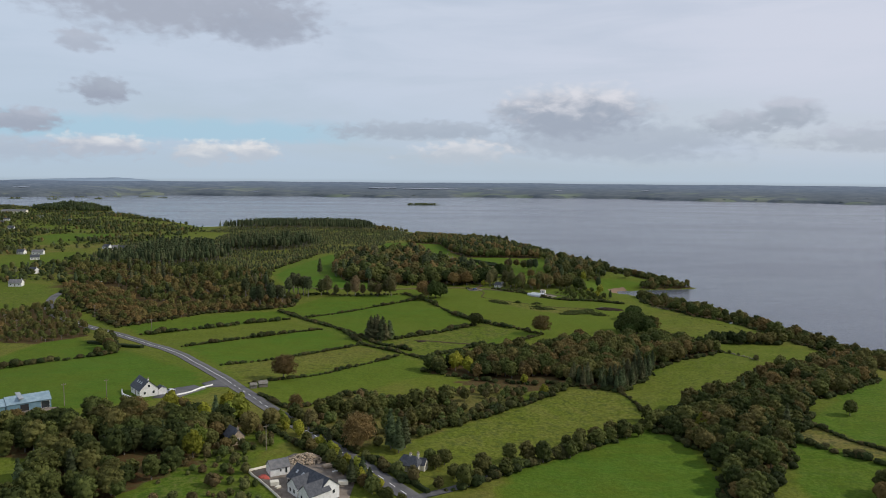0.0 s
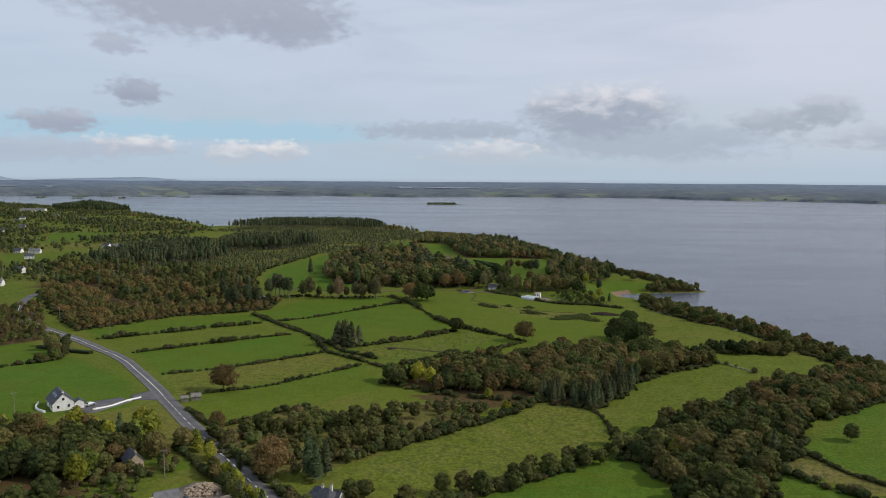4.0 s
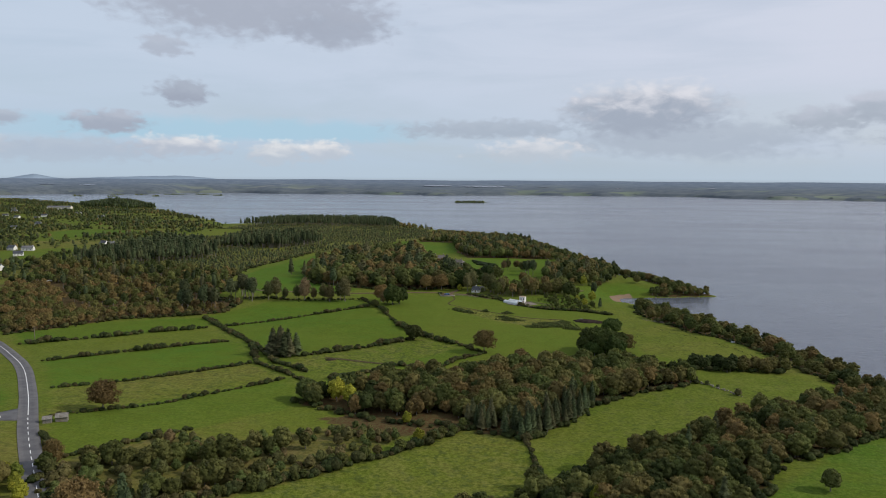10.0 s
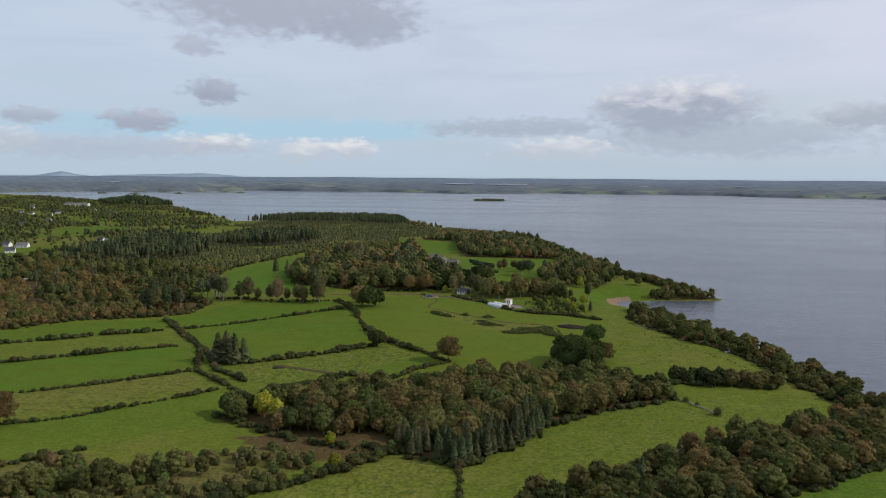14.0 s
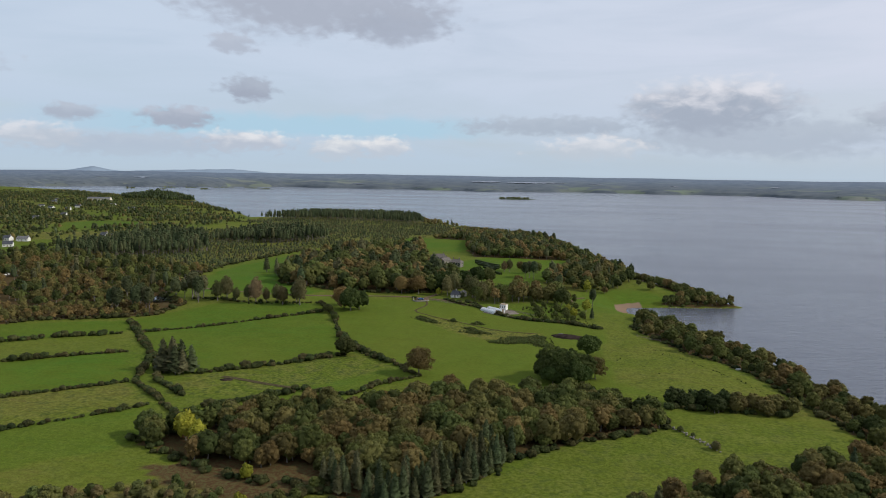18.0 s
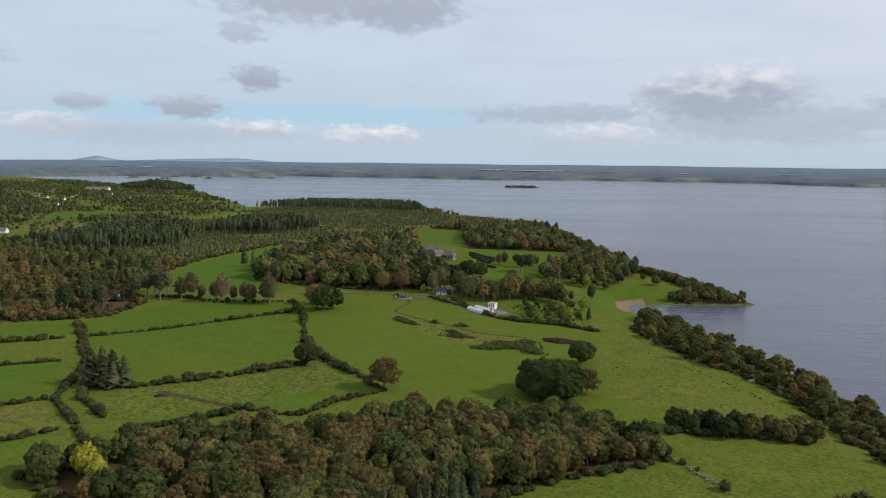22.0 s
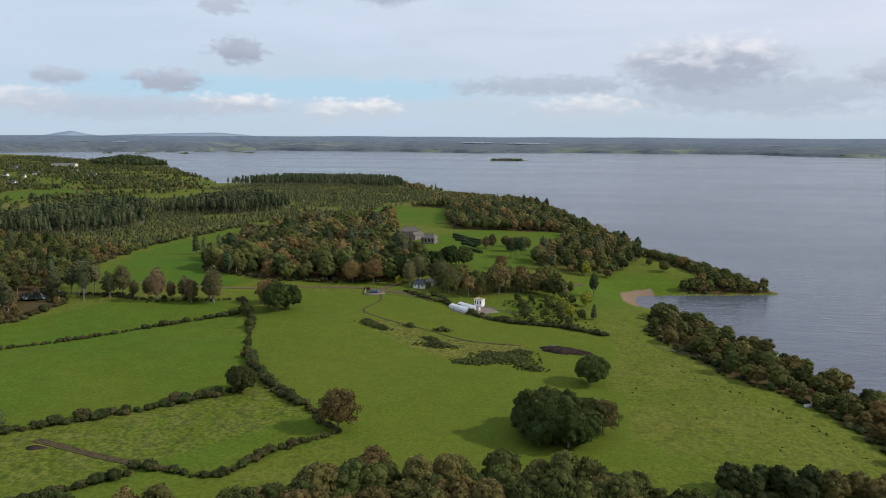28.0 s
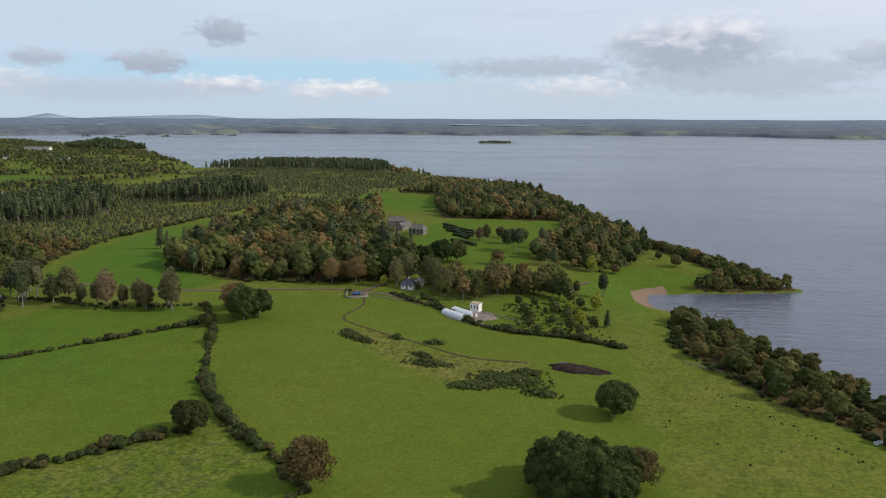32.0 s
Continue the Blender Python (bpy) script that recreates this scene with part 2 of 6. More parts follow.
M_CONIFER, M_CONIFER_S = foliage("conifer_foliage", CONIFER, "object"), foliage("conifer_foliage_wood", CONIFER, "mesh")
M_HEDGE_S = foliage("hedge_foliage", HEDGE, "mesh")
M_SCRUB, M_SCRUB_S = foliage("scrub_foliage", SCRUB, "object"), foliage("scrub_foliage_patch", SCRUB, "mesh")
M_BARK = plain("grey_bark", (0.12, 0.105, 0.09), (0.23, 0.21, 0.185), 3.0, 0.9, 0.6)
M_WALL = plain("white_render", (0.62, 0.61, 0.58), (0.78, 0.77, 0.74), 0.8, 0.85, 0.1)
M_CREAM = plain("cream_render", (0.58, 0.53, 0.43), (0.70, 0.66, 0.55), 0.8, 0.85, 0.1)
M_SLATE = plain("dark_slate", (0.035, 0.038, 0.048), (0.075, 0.08, 0.092), 1.2, 0.6, 0.4)
M_SLATE_G = plain("grey_slate", (0.10, 0.10, 0.105), (0.18, 0.175, 0.17), 0.7, 0.7, 0.4)
M_ROOF_B = plain("brown_grey_slate", (0.085, 0.074, 0.066), (0.15, 0.13, 0.115), 0.7, 0.75, 0.4)
M_STONE = plain("grey_stone", (0.13, 0.12, 0.10), (0.25, 0.23, 0.20), 1.6, 0.9, 0.7)
M_GLASS = plain("window_glass", (0.02, 0.025, 0.03), (0.04, 0.045, 0.05), 0.5, 0.08, 0.0, 0.6)
M_BLUE = plain("blue_cladding", (0.11, 0.20, 0.26), (0.17, 0.27, 0.33), 0.4, 0.55, 0.1)
M_BLUE_R = plain("blue_grey_sheeting", (0.17, 0.25, 0.30), (0.27, 0.36, 0.41), 0.5, 0.5, 0.15)
M_RED = plain("red_paint", (0.36, 0.06, 0.045), (0.45, 0.10, 0.07), 1.0, 0.6, 0.1)
M_TIMBER = plain("weathered_timber", (0.16, 0.13, 0.10), (0.27, 0.23, 0.18), 4.0, 0.9, 0.4)
M_METAL = plain("galvanised_steel", (0.35, 0.36, 0.37), (0.48, 0.49, 0.5), 2.0, 0.45, 0.1, 0.5, 0.6)
M_PLASTIC = plain("white_polythene", (0.48, 0.51, 0.52), (0.60, 0.63, 0.63), 0.5, 0.4, 0.05)
M_EARTH = plain("trodden_earth", (0.050, 0.040, 0.022), (0.095, 0.078, 0.040), 0.8, 1.0, 0.5, 0.02)
M_GRAVEL = plain("pale_gravel", (0.105, 0.074, 0.050), (0.175, 0.125, 0.088), 1.0, 1.0, 0.5, 0.03)
M_YARD = plain("yard_gravel", (0.13, 0.105, 0.085), (0.22, 0.185, 0.15), 0.5, 0.95, 0.5)
M_MUD = plain("dark_silage_sheet", (0.022, 0.016, 0.013), (0.050, 0.036, 0.030), 0.6, 1.0, 1.0, 0.03)
M_RUBBLE = plain("tan_rubble", (0.28, 0.21, 0.14), (0.42, 0.34, 0.25), 1.5, 0.9, 0.6)
M_PAINT = plain("white_road_paint", (0.55, 0.55, 0.53), (0.75, 0.75, 0.73), 3.0, 0.7, 0.1)
M_CARBLUE = plain("blue_car_paint", (0.05, 0.12, 0.25), (0.06, 0.14, 0.28), 0.5, 0.3, 0.0, 0.5)
M_BLACK = plain("black_rubber", (0.02, 0.02, 0.02), (0.035, 0.035, 0.035), 3.0, 0.85, 0.2)


def make_road_material():
    m, g, b = material("asphalt")
    co = object_co(g)
    col = g.mix(g.step(g.noise(co, 0.25, 4), 0.3, 0.7), (0.085, 0.082, 0.085), (0.13, 0.125, 0.125))
    col = g.mix(g.step(g.noise(co, 9.0, 2), 0.4, 0.7, 0, 0.5), col, (0.07, 0.068, 0.07))
    finish(g, b, col, 0.85, g.noise(co, 25.0, 2), 0.3, 0.02, 0.25)
    return m


def make_water_material():
    m, g, b = material("lake_water")
    co = g.add("ShaderNodeNewGeometry").outputs["Position"]
    warped = g.scaled(co, 0.22, 0.75, 1.0, radians(-24))
    ripple = g.noise(warped, 0.38, 5, 0.62, 0.6)
    swell = g.noise(g.scaled(co, 0.25, 1.0, 1.0, radians(-20)), 0.035, 4, 0.55, 0.6)
    slick = g.step(g.noise(g.scaled(co, 0.3, 1.0, 1.0, radians(12)), 0.004, 4, 0.6), 0.35, 0.65)
    rough = g.math("ADD", 0.13, g.math("MULTIPLY", slick, 0.12))
    col = g.mix(swell, (0.070, 0.080, 0.105), (0.095, 0.106, 0.132))
    h = g.math("ADD", ripple, g.math("MULTIPLY", swell, 1.5))
    finish(g, b, col, rough, h, 0.6, 1.0, 0.5)
    b.inputs["IOR"].default_value = 1.33
    return m


def make_ground_material():
    """Pasture, rough grass, bracken, woodland floor and sand, weighed by the ground's own cover layers."""
    m, g, b = material("pasture")
    at = g.add("ShaderNodeAttribute")
    at.attribute_name = "cover"
    sep = g.add("ShaderNodeSeparateColor")
    g.link(at.outputs["Color"], sep.inputs[0])
    lush, rough, bare = sep.outputs[0], sep.outputs[1], sep.outputs[2]
    pos = g.add("ShaderNodeNewGeometry").outputs["Position"]
    wide = g.noise(pos, 0.018, 4, 0.6, 0.4)
    mid = g.noise(pos, 0.11, 4, 0.6)
    tuft = g.noise(pos, 0.75, 4, 0.7)
    grain = g.noise(pos, 2.4, 3, 0.7)
    streak = g.noise(g.scaled(pos, 0.05, 0.45, 1, radians(35)), 1.0, 3, 0.6)
    f = g.math("ADD", lush, g.math("MULTIPLY", g.math("SUBTRACT", wide, 0.5), 0.7))
    f = g.math("ADD", f, g.math("MULTIPLY", g.math("SUBTRACT", mid, 0.5), 0.35))
    f = g.math("ADD", f, g.math("MULTIPLY", g.math("SUBTRACT", streak, 0.5), 0.35), clamp=True)
    col = g.ramp(f, [(0.0, (0.180, 0.150, 0.056)), (0.16, (0.128, 0.124, 0.027)), (0.35, (0.104, 0.126, 0.017)), (0.7, (0.079, 0.118, 0.013)), (1.0, (0.052, 0.118, 0.012))])
    # tussocks of rough grass and rushes
    t = g.math("ADD", tuft, g.math("MULTIPLY", g.math("SUBTRACT", mid, 0.5), 1.2))
    tus = g.math("MULTIPLY", g.step(t, 0.44, 0.66), rough)
    col = g.mix(g.math("MULTIPLY", tus, 0.55), col, (0.140, 0.120, 0.036))
    dark = g.math("MULTIPLY", g.step(g.noise(pos, 0.30, 5, 0.72), 0.50, 0.60), g.math("ADD", 0.04, rough, clamp=True))
    col = g.mix(g.math("MULTIPLY", dark, 0.7), col, (0.050, 0.068, 0.020))
    # bracken, earth, leaf litter
    earth = g.mix(g.step(tuft, 0.35, 0.65), (0.098, 0.052, 0.024), (0.066, 0.062, 0.024))
    col = g.mix(g.step(g.math("ADD", bare, g.math("MULTIPLY", g.math("SUBTRACT", tuft, 0.5), 0.5)), 0.25, 0.55), col, earth)
    deep = g.math("ADD", 0.10, g.math("MULTIPLY", rough, 0.34))
    tufted = g.math("ADD", 1.0, g.math("MULTIPLY", g.math("SUBTRACT", g.step(tuft, 0.28, 0.72), 0.5), g.math("MULTIPLY", deep, 2.0)))
    v = g.math("MULTIPLY", g.step(grain, 0.25, 0.75, 0.80, 1.20), tufted)
    v = g.math("MULTIPLY", v, g.step(mid, 0.25, 0.75, 0.93, 1.07))
    val = g.add("ShaderNodeCombineColor")
    for i in range(3):
        g.link(v, val.inputs[i])
    col = g.mix(1.0, col, val.outputs[0], "MULTIPLY")
    sand = g.mix(mid, (0.17, 0.115, 0.075), (0.24, 0.17, 0.115))
    g.put(b.inputs["Alpha"], 1.0)
    col = g.mix(g.step(at.outputs["Alpha"], 0.35, 0.65), sand, col)
    h = g.math("ADD", tuft, g.math("MULTIPLY", grain, 0.4))
    finish(g, b, col, 1.0, h, 0.5, 0.3, 0.04)
    return m


def make_far_material():
    m, g, b = material("far_country")
    pos = g.add("ShaderNodeNewGeometry").outputs["Position"]
    at = g.add("ShaderNodeAttribute")
    at.attribute_name = "tone"
    far = at.outputs["Fac"]
    cell = g.add("ShaderNodeTexVoronoi")
    g.link(g.scaled(pos, 0.0085, 0.021, 0.0), cell.inputs["Vector"])
    cell.inputs["Scale"].default_value = 1.0
    pick = g.add("ShaderNodeSeparateColor")
    g.link(cell.outputs["Color"], pick.inputs[0])
    p = g.noise(g.scaled(pos, 0.5, 1.0, 1.0), 0.03, 5, 0.75)
    q = g.noise(g.scaled(pos, 0.4, 1.0, 1.0), 0.004, 4, 0.6)
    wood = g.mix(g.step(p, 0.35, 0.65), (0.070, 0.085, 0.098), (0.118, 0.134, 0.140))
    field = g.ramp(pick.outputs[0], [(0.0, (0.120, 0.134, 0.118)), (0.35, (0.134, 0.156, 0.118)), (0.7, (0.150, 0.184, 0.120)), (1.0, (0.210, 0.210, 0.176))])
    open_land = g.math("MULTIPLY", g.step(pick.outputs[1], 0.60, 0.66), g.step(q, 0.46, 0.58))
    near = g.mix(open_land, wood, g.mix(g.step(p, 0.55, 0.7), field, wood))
    # distance haze is mixed into the base colour, bluer and paler farther off
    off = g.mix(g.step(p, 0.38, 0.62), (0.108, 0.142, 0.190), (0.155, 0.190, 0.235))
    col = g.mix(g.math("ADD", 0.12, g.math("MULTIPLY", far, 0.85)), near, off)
    finish(g, b, col, 0.95, None, spec=0.1)
    return m


M_POND = plain("still_pond_water", (0.02, 0.024, 0.026), (0.03, 0.034, 0.034), 0.2, 0.03, 0.0, 0.5)
M_ROAD, M_WATER, M_GROUND, M_FAR = make_road_material(), make_water_material(), make_ground_material(), make_far_material()


# ---------------------------------------------------------------- mesh helpers
def raw_mesh(name, verts, tris, mats, mat_index=None, tone=None, smooth=False):
    me = bpy.data.meshes.new(name)
    verts = np.asarray(verts, np.float32)
    tris = np.asarray(tris, np.int32)
    k = tris.shape[1]
    me.vertices.add(len(verts))
    me.vertices.foreach_set("co", verts.ravel())
    me.loops.add(tris.size)
    me.loops.foreach_set("vertex_index", tris.ravel())
    me.polygons.add(len(tris))
    me.polygons.foreach_set("loop_start", np.arange(0, tris.size, k, dtype=np.int32))
    for m in mats:
        me.materials.append(m)
    if mat_index is not None:
        me.polygons.foreach_set("material_index", np.asarray(mat_index, np.int32))
    if smooth:
        me.polygons.foreach_set("use_smooth", np.ones(len(tris), bool))
    if tone is not None:
        at = me.attributes.new("tone", "FLOAT", "POINT")
        at.data.foreach_set("value", np.asarray(tone, np.float32))
    me.update(calc_edges=True)
    return me


def part(name, bm, mat, parent=None, label=""):
    """Links a bmesh, or a finished mesh, as one object under a thing or a part."""
    if isinstance(bm, bmesh.types.BMesh):
        me = bpy.data.meshes.new(name)
        bm.to_mesh(me)
        bm.free()
        me.materials.append(mat)
    else:
        me = bm
    ob = new(name, me)
    ob.parent = parent
    if label:
        ob["label"] = label
    return ob


def empty(name, x, y, z, turn=0.0):
    ob = new(name)
    ob.empty_display_size = 0.5
    ob.matrix_basis = pose(x, y, z, 0, 0, turn)
    return ob


def box_bm(x0, x1, y0, y1, z0, z1, bevel=0.0):
    bm = bmesh.new()
    bmesh.ops.create_cube(bm, size=1.0)
    for v in bm.verts:
        v.co = Vector((x0 + (v.co.x + 0.5) * (x1 - x0), y0 + (v.co.y + 0.5) * (y1 - y0), z0 + (v.co.z + 0.5) * (z1 - z0)))
    if bevel:
        bmesh.ops.bevel(bm, geom=bm.edges[:], offset=bevel, segments=1, affect="EDGES")
    return bm


def poly_bm(verts, faces):
    bm = bmesh.new()
    vs = [bm.verts.new(v) for v in verts]
    for f in faces:
        bm.faces.new([vs[i] for i in f])
    bmesh.ops.recalc_face_normals(bm, faces=bm.faces)
    return bm


def ico(sub):
    bm = bmesh.new()
    bmesh.ops.create_icosphere(bm, subdivisions=sub, radius=1.0)
    v = np.array([v.co[:] for v in bm.verts])
    f = np.array([[w.index for w in q.verts] for q in bm.faces])
    bm.free()
    return v, f


ICO1, ICO2, ICO3 = ico(1), ico(2), ico(3)
rng = np.random.default_rng(7)


def lump(centre, size, sub, rough, seed):
    """One clump of leaves: an uneven closed shape, jagged at the scale of a branch."""
    v, f = {1: ICO1, 2: ICO2, 3: ICO3}[sub]
    r = np.random.default_rng(seed)
    k = 1 + rough * r.normal(size=len(v))
    return v * k[:, None] * np.asarray(size) + np.asarray(centre), f


def leaves(r, centre, size, n, leaf, others=()):
    """Leaf sprays that lie over the upper skin of a clump: separate triangles, tilted off the skin."""
    d = r.normal(size=(n, 3))
    d /= np.linalg.norm(d, axis=1)[:, None]
    d[:, 2] = np.where(d[:, 2] < -0.35, -d[:, 2], d[:, 2])
    c = np.asarray(centre) + d * np.asarray(size) * r.uniform(0.84, 1.16, (n, 1))
    keep = np.ones(n, bool)
    for e, z in others:
        keep &= (((c - e) / z) ** 2).sum(1) > 0.6
    c, d = c[keep], d[keep]
    n = len(c)
    q = d + 0.7 * r.normal(size=(n, 3))
    q /= np.linalg.norm(q, axis=1)[:, None]
    t = np.cross(q, r.normal(size=(n, 3)))
    t /= np.linalg.norm(t, axis=1)[:, None]
    w = np.cross(q, t)
    s = leaf * r.uniform(0.6, 1.4, (n, 1))
    v = np.stack([c - t * s * 0.6, c + t * s * 0.6, c + w * s], 1).reshape(-1, 3)
    return v, np.arange(3 * n).reshape(n, 3)


def merge(pieces):
    vs, fs, o = [], [], 0
    for v, f in pieces:
        vs.append(v)
        fs.append(f + o)
        o += len(v)
    return np.concatenate(vs), np.concatenate(fs)


def tube(pts, radii, n=6):
    """A tapered limb through the points."""
    pts = np.asarray(pts, float)
    ring = np.linspace(0, 2 * np.pi, n, endpoint=False)
    v = np.concatenate([p + r * np.stack([np.cos(ring), np.sin(ring), 0 * ring], 1) for p, r in zip(pts, radii)])
    f = []
    for i in range(len(pts) - 1):
        for j in range(n):
            a, b = i * n + j, i * n + (j + 1) % n
            f += [(a, b, b + n), (a, b + n, a + n)]
    return v, np.array(f)


def billow(r, centre, size, sub, knobs, others, swell=0.36):
    """One dome of a crown: its skin swells into rounded knobs; what other domes swallow is left out."""
    u, f = {1: ICO1, 2: ICO2, 3: ICO3}[sub]
    k = np.arange(knobs) + 0.5
    a = k * 2.39996 + r.uniform(0, 6.28)
    z = 1 - 2 * k / knobs
    L = np.stack([np.sqrt(1 - z * z) * np.cos(a), np.sqrt(1 - z * z) * np.sin(a), z], 1) + 0.22 * r.normal(size=(knobs, 3))
    L /= np.linalg.norm(L, axis=1)[:, None]
    near = (u @ L.T).max(1)
    edge = math.cos(min(1.2, 2.1 / math.sqrt(knobs)))
    b = np.sqrt(np.clip((near - edge) / (1 - edge), 0, 1))
    v = u * (0.74 + swell * b + (0.06 if sub == 3 else 0.09) * r.normal(size=len(u)))[:, None] * np.asarray(size) + np.asarray(centre)
    mid = v[f].mean(1)
    keep = u[f].mean(1)[:, 2] > -0.62
    for e, q in others:
        keep &= (((mid - e) / q) ** 2).sum(1) > 0.55
    f = f[keep]
    used = np.unique(f)
    at = np.zeros(len(v), int)
    at[used] = np.arange(len(used))
    return v[used], at[f]


def crown_shape(seed, high, wide, domes, sub, n_leaf, leaf, low=0.15, airy=False):
    """A crown of overlapping billowing domes with leaf sprays over them. airy: thin leaf, the sky shows through."""
    r = np.random.default_rng(seed)
    z0 = high * low
    H = high - z0
    mid = np.array((0.0, 0.0, z0 + 0.47 * H))
    group = [(mid, np.array((wide * 0.42, wide * 0.42, H * 0.46)))]
    a0, lean = r.uniform(0, 6.28), r.uniform(0.06, 0.16)
    base = wide * 0.2 * min(1.25, 2.9 / math.sqrt(domes))
    for k in range(domes):
        t = 0.97 - 1.42 * k / max(1, domes - 1)
        a = a0 + k * 2.39996 + r.uniform(-0.3, 0.3)
        q = math.sqrt(max(0.0, 1 - t * t))
        d = np.array((q * math.cos(a), q * math.sin(a), t))
        uneven = 1 + lean * math.sin(2 * a + a0) + 0.7 * lean * math.sin(3 * a + 1) + r.uniform(-0.12, 0.08)
        rad = base * r.uniform(0.75, 1.2)
        reach = np.array((wide * 0.5 - 0.9 * rad, wide * 0.5 - 0.9 * rad, H * 0.53 - 0.85 * rad)) * uneven
        group.append((mid + d * reach, np.array((rad, rad * r.uniform(0.85, 1.15), rad * r.uniform(0.75, 1.0)))))
    area = np.array([g[1][0] * g[1][2] for g in group])
    area /= area.sum()
    pieces = []
    for i, (c, size) in enumerate(group):
        others = [g for j, g in enumerate(group) if j != i]
        if airy:
            if i == 0:
                pieces.append(billow(r, c, size * 0.84, 2, 12, ()))
            for q in (0.75, 0.95, 1.08):
                pieces.append(leaves(r, c, size * q, int(n_leaf * area[i] * 0.45), leaf))
        else:
            pieces.append(billow(r, c, size, sub, 20 if sub == 3 else 10, others))
            pieces.append(leaves(r, c, size, max(3, int(n_leaf * area[i] * 1.3)), leaf, others))
    return merge(pieces)


def trunk_shape(seed, high, thick, limbs=4):
    r = np.random.default_rng(seed + 50)
    t = [tube([(0, 0, -0.4), (0.02 * high, 0, high * 0.25), (0, 0.02 * high, high * 0.7)], [thick, thick * 0.7, thick * 0.25], 7)]
    for i in range(limbs):
        a = i * 2.4 + r.uniform(-0.4, 0.4)
        z0 = high * r.uniform(0.22, 0.4)
        out = high * r.uniform(0.2, 0.3)
        t.append(tube([(0, 0, z0), (out * 0.5 * math.cos(a), out * 0.5 * math.sin(a), z0 + out * 0.5), (out * math.cos(a), out * math.sin(a), z0 + out * 1.2)],
                      [thick * 0.45, thick * 0.3, thick * 0.1], 5))
    return merge(t)


def conifer_shape(seed, high, wide, tiers, per, leaf, low=0.2):
    r = np.random.default_rng(seed)
    pieces = []
    for i in range(tiers):
        u = (i + 0.3) / tiers
        z = high * (low + (0.96 - low) * u)
        rad = wide * 0.5 * min(1.0, 1.25 * (1 - u) ** 0.7) * r.uniform(0.8, 1.1) + 0.12
        n = 9
        a = np.linspace(0, 2 * np.pi, n, endpoint=False) + r.uniform(0, 1)
        k = rad * r.uniform(0.6, 1.15, n)
        v = np.concatenate([np.stack([np.cos(a) * k, np.sin(a) * k, z - rad * 0.3 + r.uniform(-0.2, 0.2, n) * rad], 1), [[0, 0, z + high / tiers * 0.9]]])
        pieces.append((v, np.array([(j, (j + 1) % n, n) for j in range(n)])))
        pieces.append(leaves(r, (0, 0, z), (rad * 0.9, rad * 0.9, high / tiers * 0.7), per, leaf))
    return merge(pieces)


def tree_variant(kind, seed, high, wide, detail=1.0):
    """(crown verts, tris, trunk verts, tris) of one tree."""
    if kind == "conifer":
        c = conifer_shape(seed, high, wide, max(7, int(13 * detail)), int(26 * detail), 0.5)
        t = tube([(0, 0, -0.4), (0, 0, high * 0.5), (0, 0, high * 0.93)], [0.26, 0.16, 0.03], 6)
        return c, t
    if kind == "spruce":
        c = conifer_shape(seed, high, wide, 6, 9, 1.0, 0.4)
        t = tube([(0, 0, -0.4), (0, 0, high * 0.5), (0, 0, high * 0.93)], [0.26, 0.16, 0.03], 5)
        return c, t
    domes, sub, n_leaf, leaf = ((46, 2, 9000, 0.4) if detail > 2 else (20, 2, 1000, 0.46) if detail > 0.9 else (17, 2, 620, 0.5) if detail > 0.6
                                else (10, 1, 220, 0.75) if detail > 0.3 else (4, 2, 40, 1.1))
    if kind == "airy":
        return crown_shape(seed, high, wide, 16 if detail > 0.6 else 7, 2, 2600 if detail > 0.6 else 340, 0.40 if detail > 0.6 else 0.7, 0.05, True), trunk_shape(seed, high, 0.028 * high, 6)
    if kind == "slim":
        return crown_shape(seed, high, wide, domes, sub, n_leaf, leaf, 0.22), trunk_shape(seed, high, 0.022 * high, 4)
    if kind == "pine":
        return crown_shape(seed, high, wide, max(3, domes - 2), sub, n_leaf, leaf, 0.3), trunk_shape(seed, high, 0.022 * high, 3)
    if kind == "bush":
        return crown_shape(seed, high, wide, 6 if detail > 0.6 else 4, 1 if detail < 0.6 else 2, int(260 * detail), 0.36 if detail > 0.6 else 0.5, 0.02), tube([(0, 0, -0.3), (0, 0, high * 0.4)], [0.12, 0.05], 5)
    return crown_shape(seed, high, wide, domes, sub, n_leaf, leaf, 0.1), trunk_shape(seed, high, 0.03 * high)


STANDING = set()


def put_copy(proto, m, s=(1, 1, 1)):
    """The first call stands the prototype itself there, later ones a copy of it."""
    if proto.name in STANDING:
        ob = copy_thing(proto, m)
    else:
        STANDING.add(proto.name)
        ob = proto
        ob.matrix_basis = m
    ob.scale = s
    return ob


def thing_tree(proto, x, y, s=1.0, turn=None, label=None, sink=0.15, tall=1.0):
    """A tree of that kind standing at x, y."""
    m = pose(x, y, ground_z(x, y) - sink, 0, 0, rng.uniform(0, 360) if turn is None else turn)
    ob = put_copy(proto, m, (s, s, s * tall))
    if label:
        ob["label"] = label
    return ob


def prototype(name, kind, seed, high, wide, crown_mat, label, category, group, detail=1.0):
    (cv, cf), (tv, tf) = tree_variant(kind, seed, high, wide, detail)
    ob = empty(name, 0, 0, 0)
    part("trunk", raw_mesh("trunk", tv, tf, [M_BARK]), None, ob)
    part("crown", raw_mesh("crown", cv, cf, [crown_mat]), None, ob)
    tagged(ob, label, category, group)
    return ob


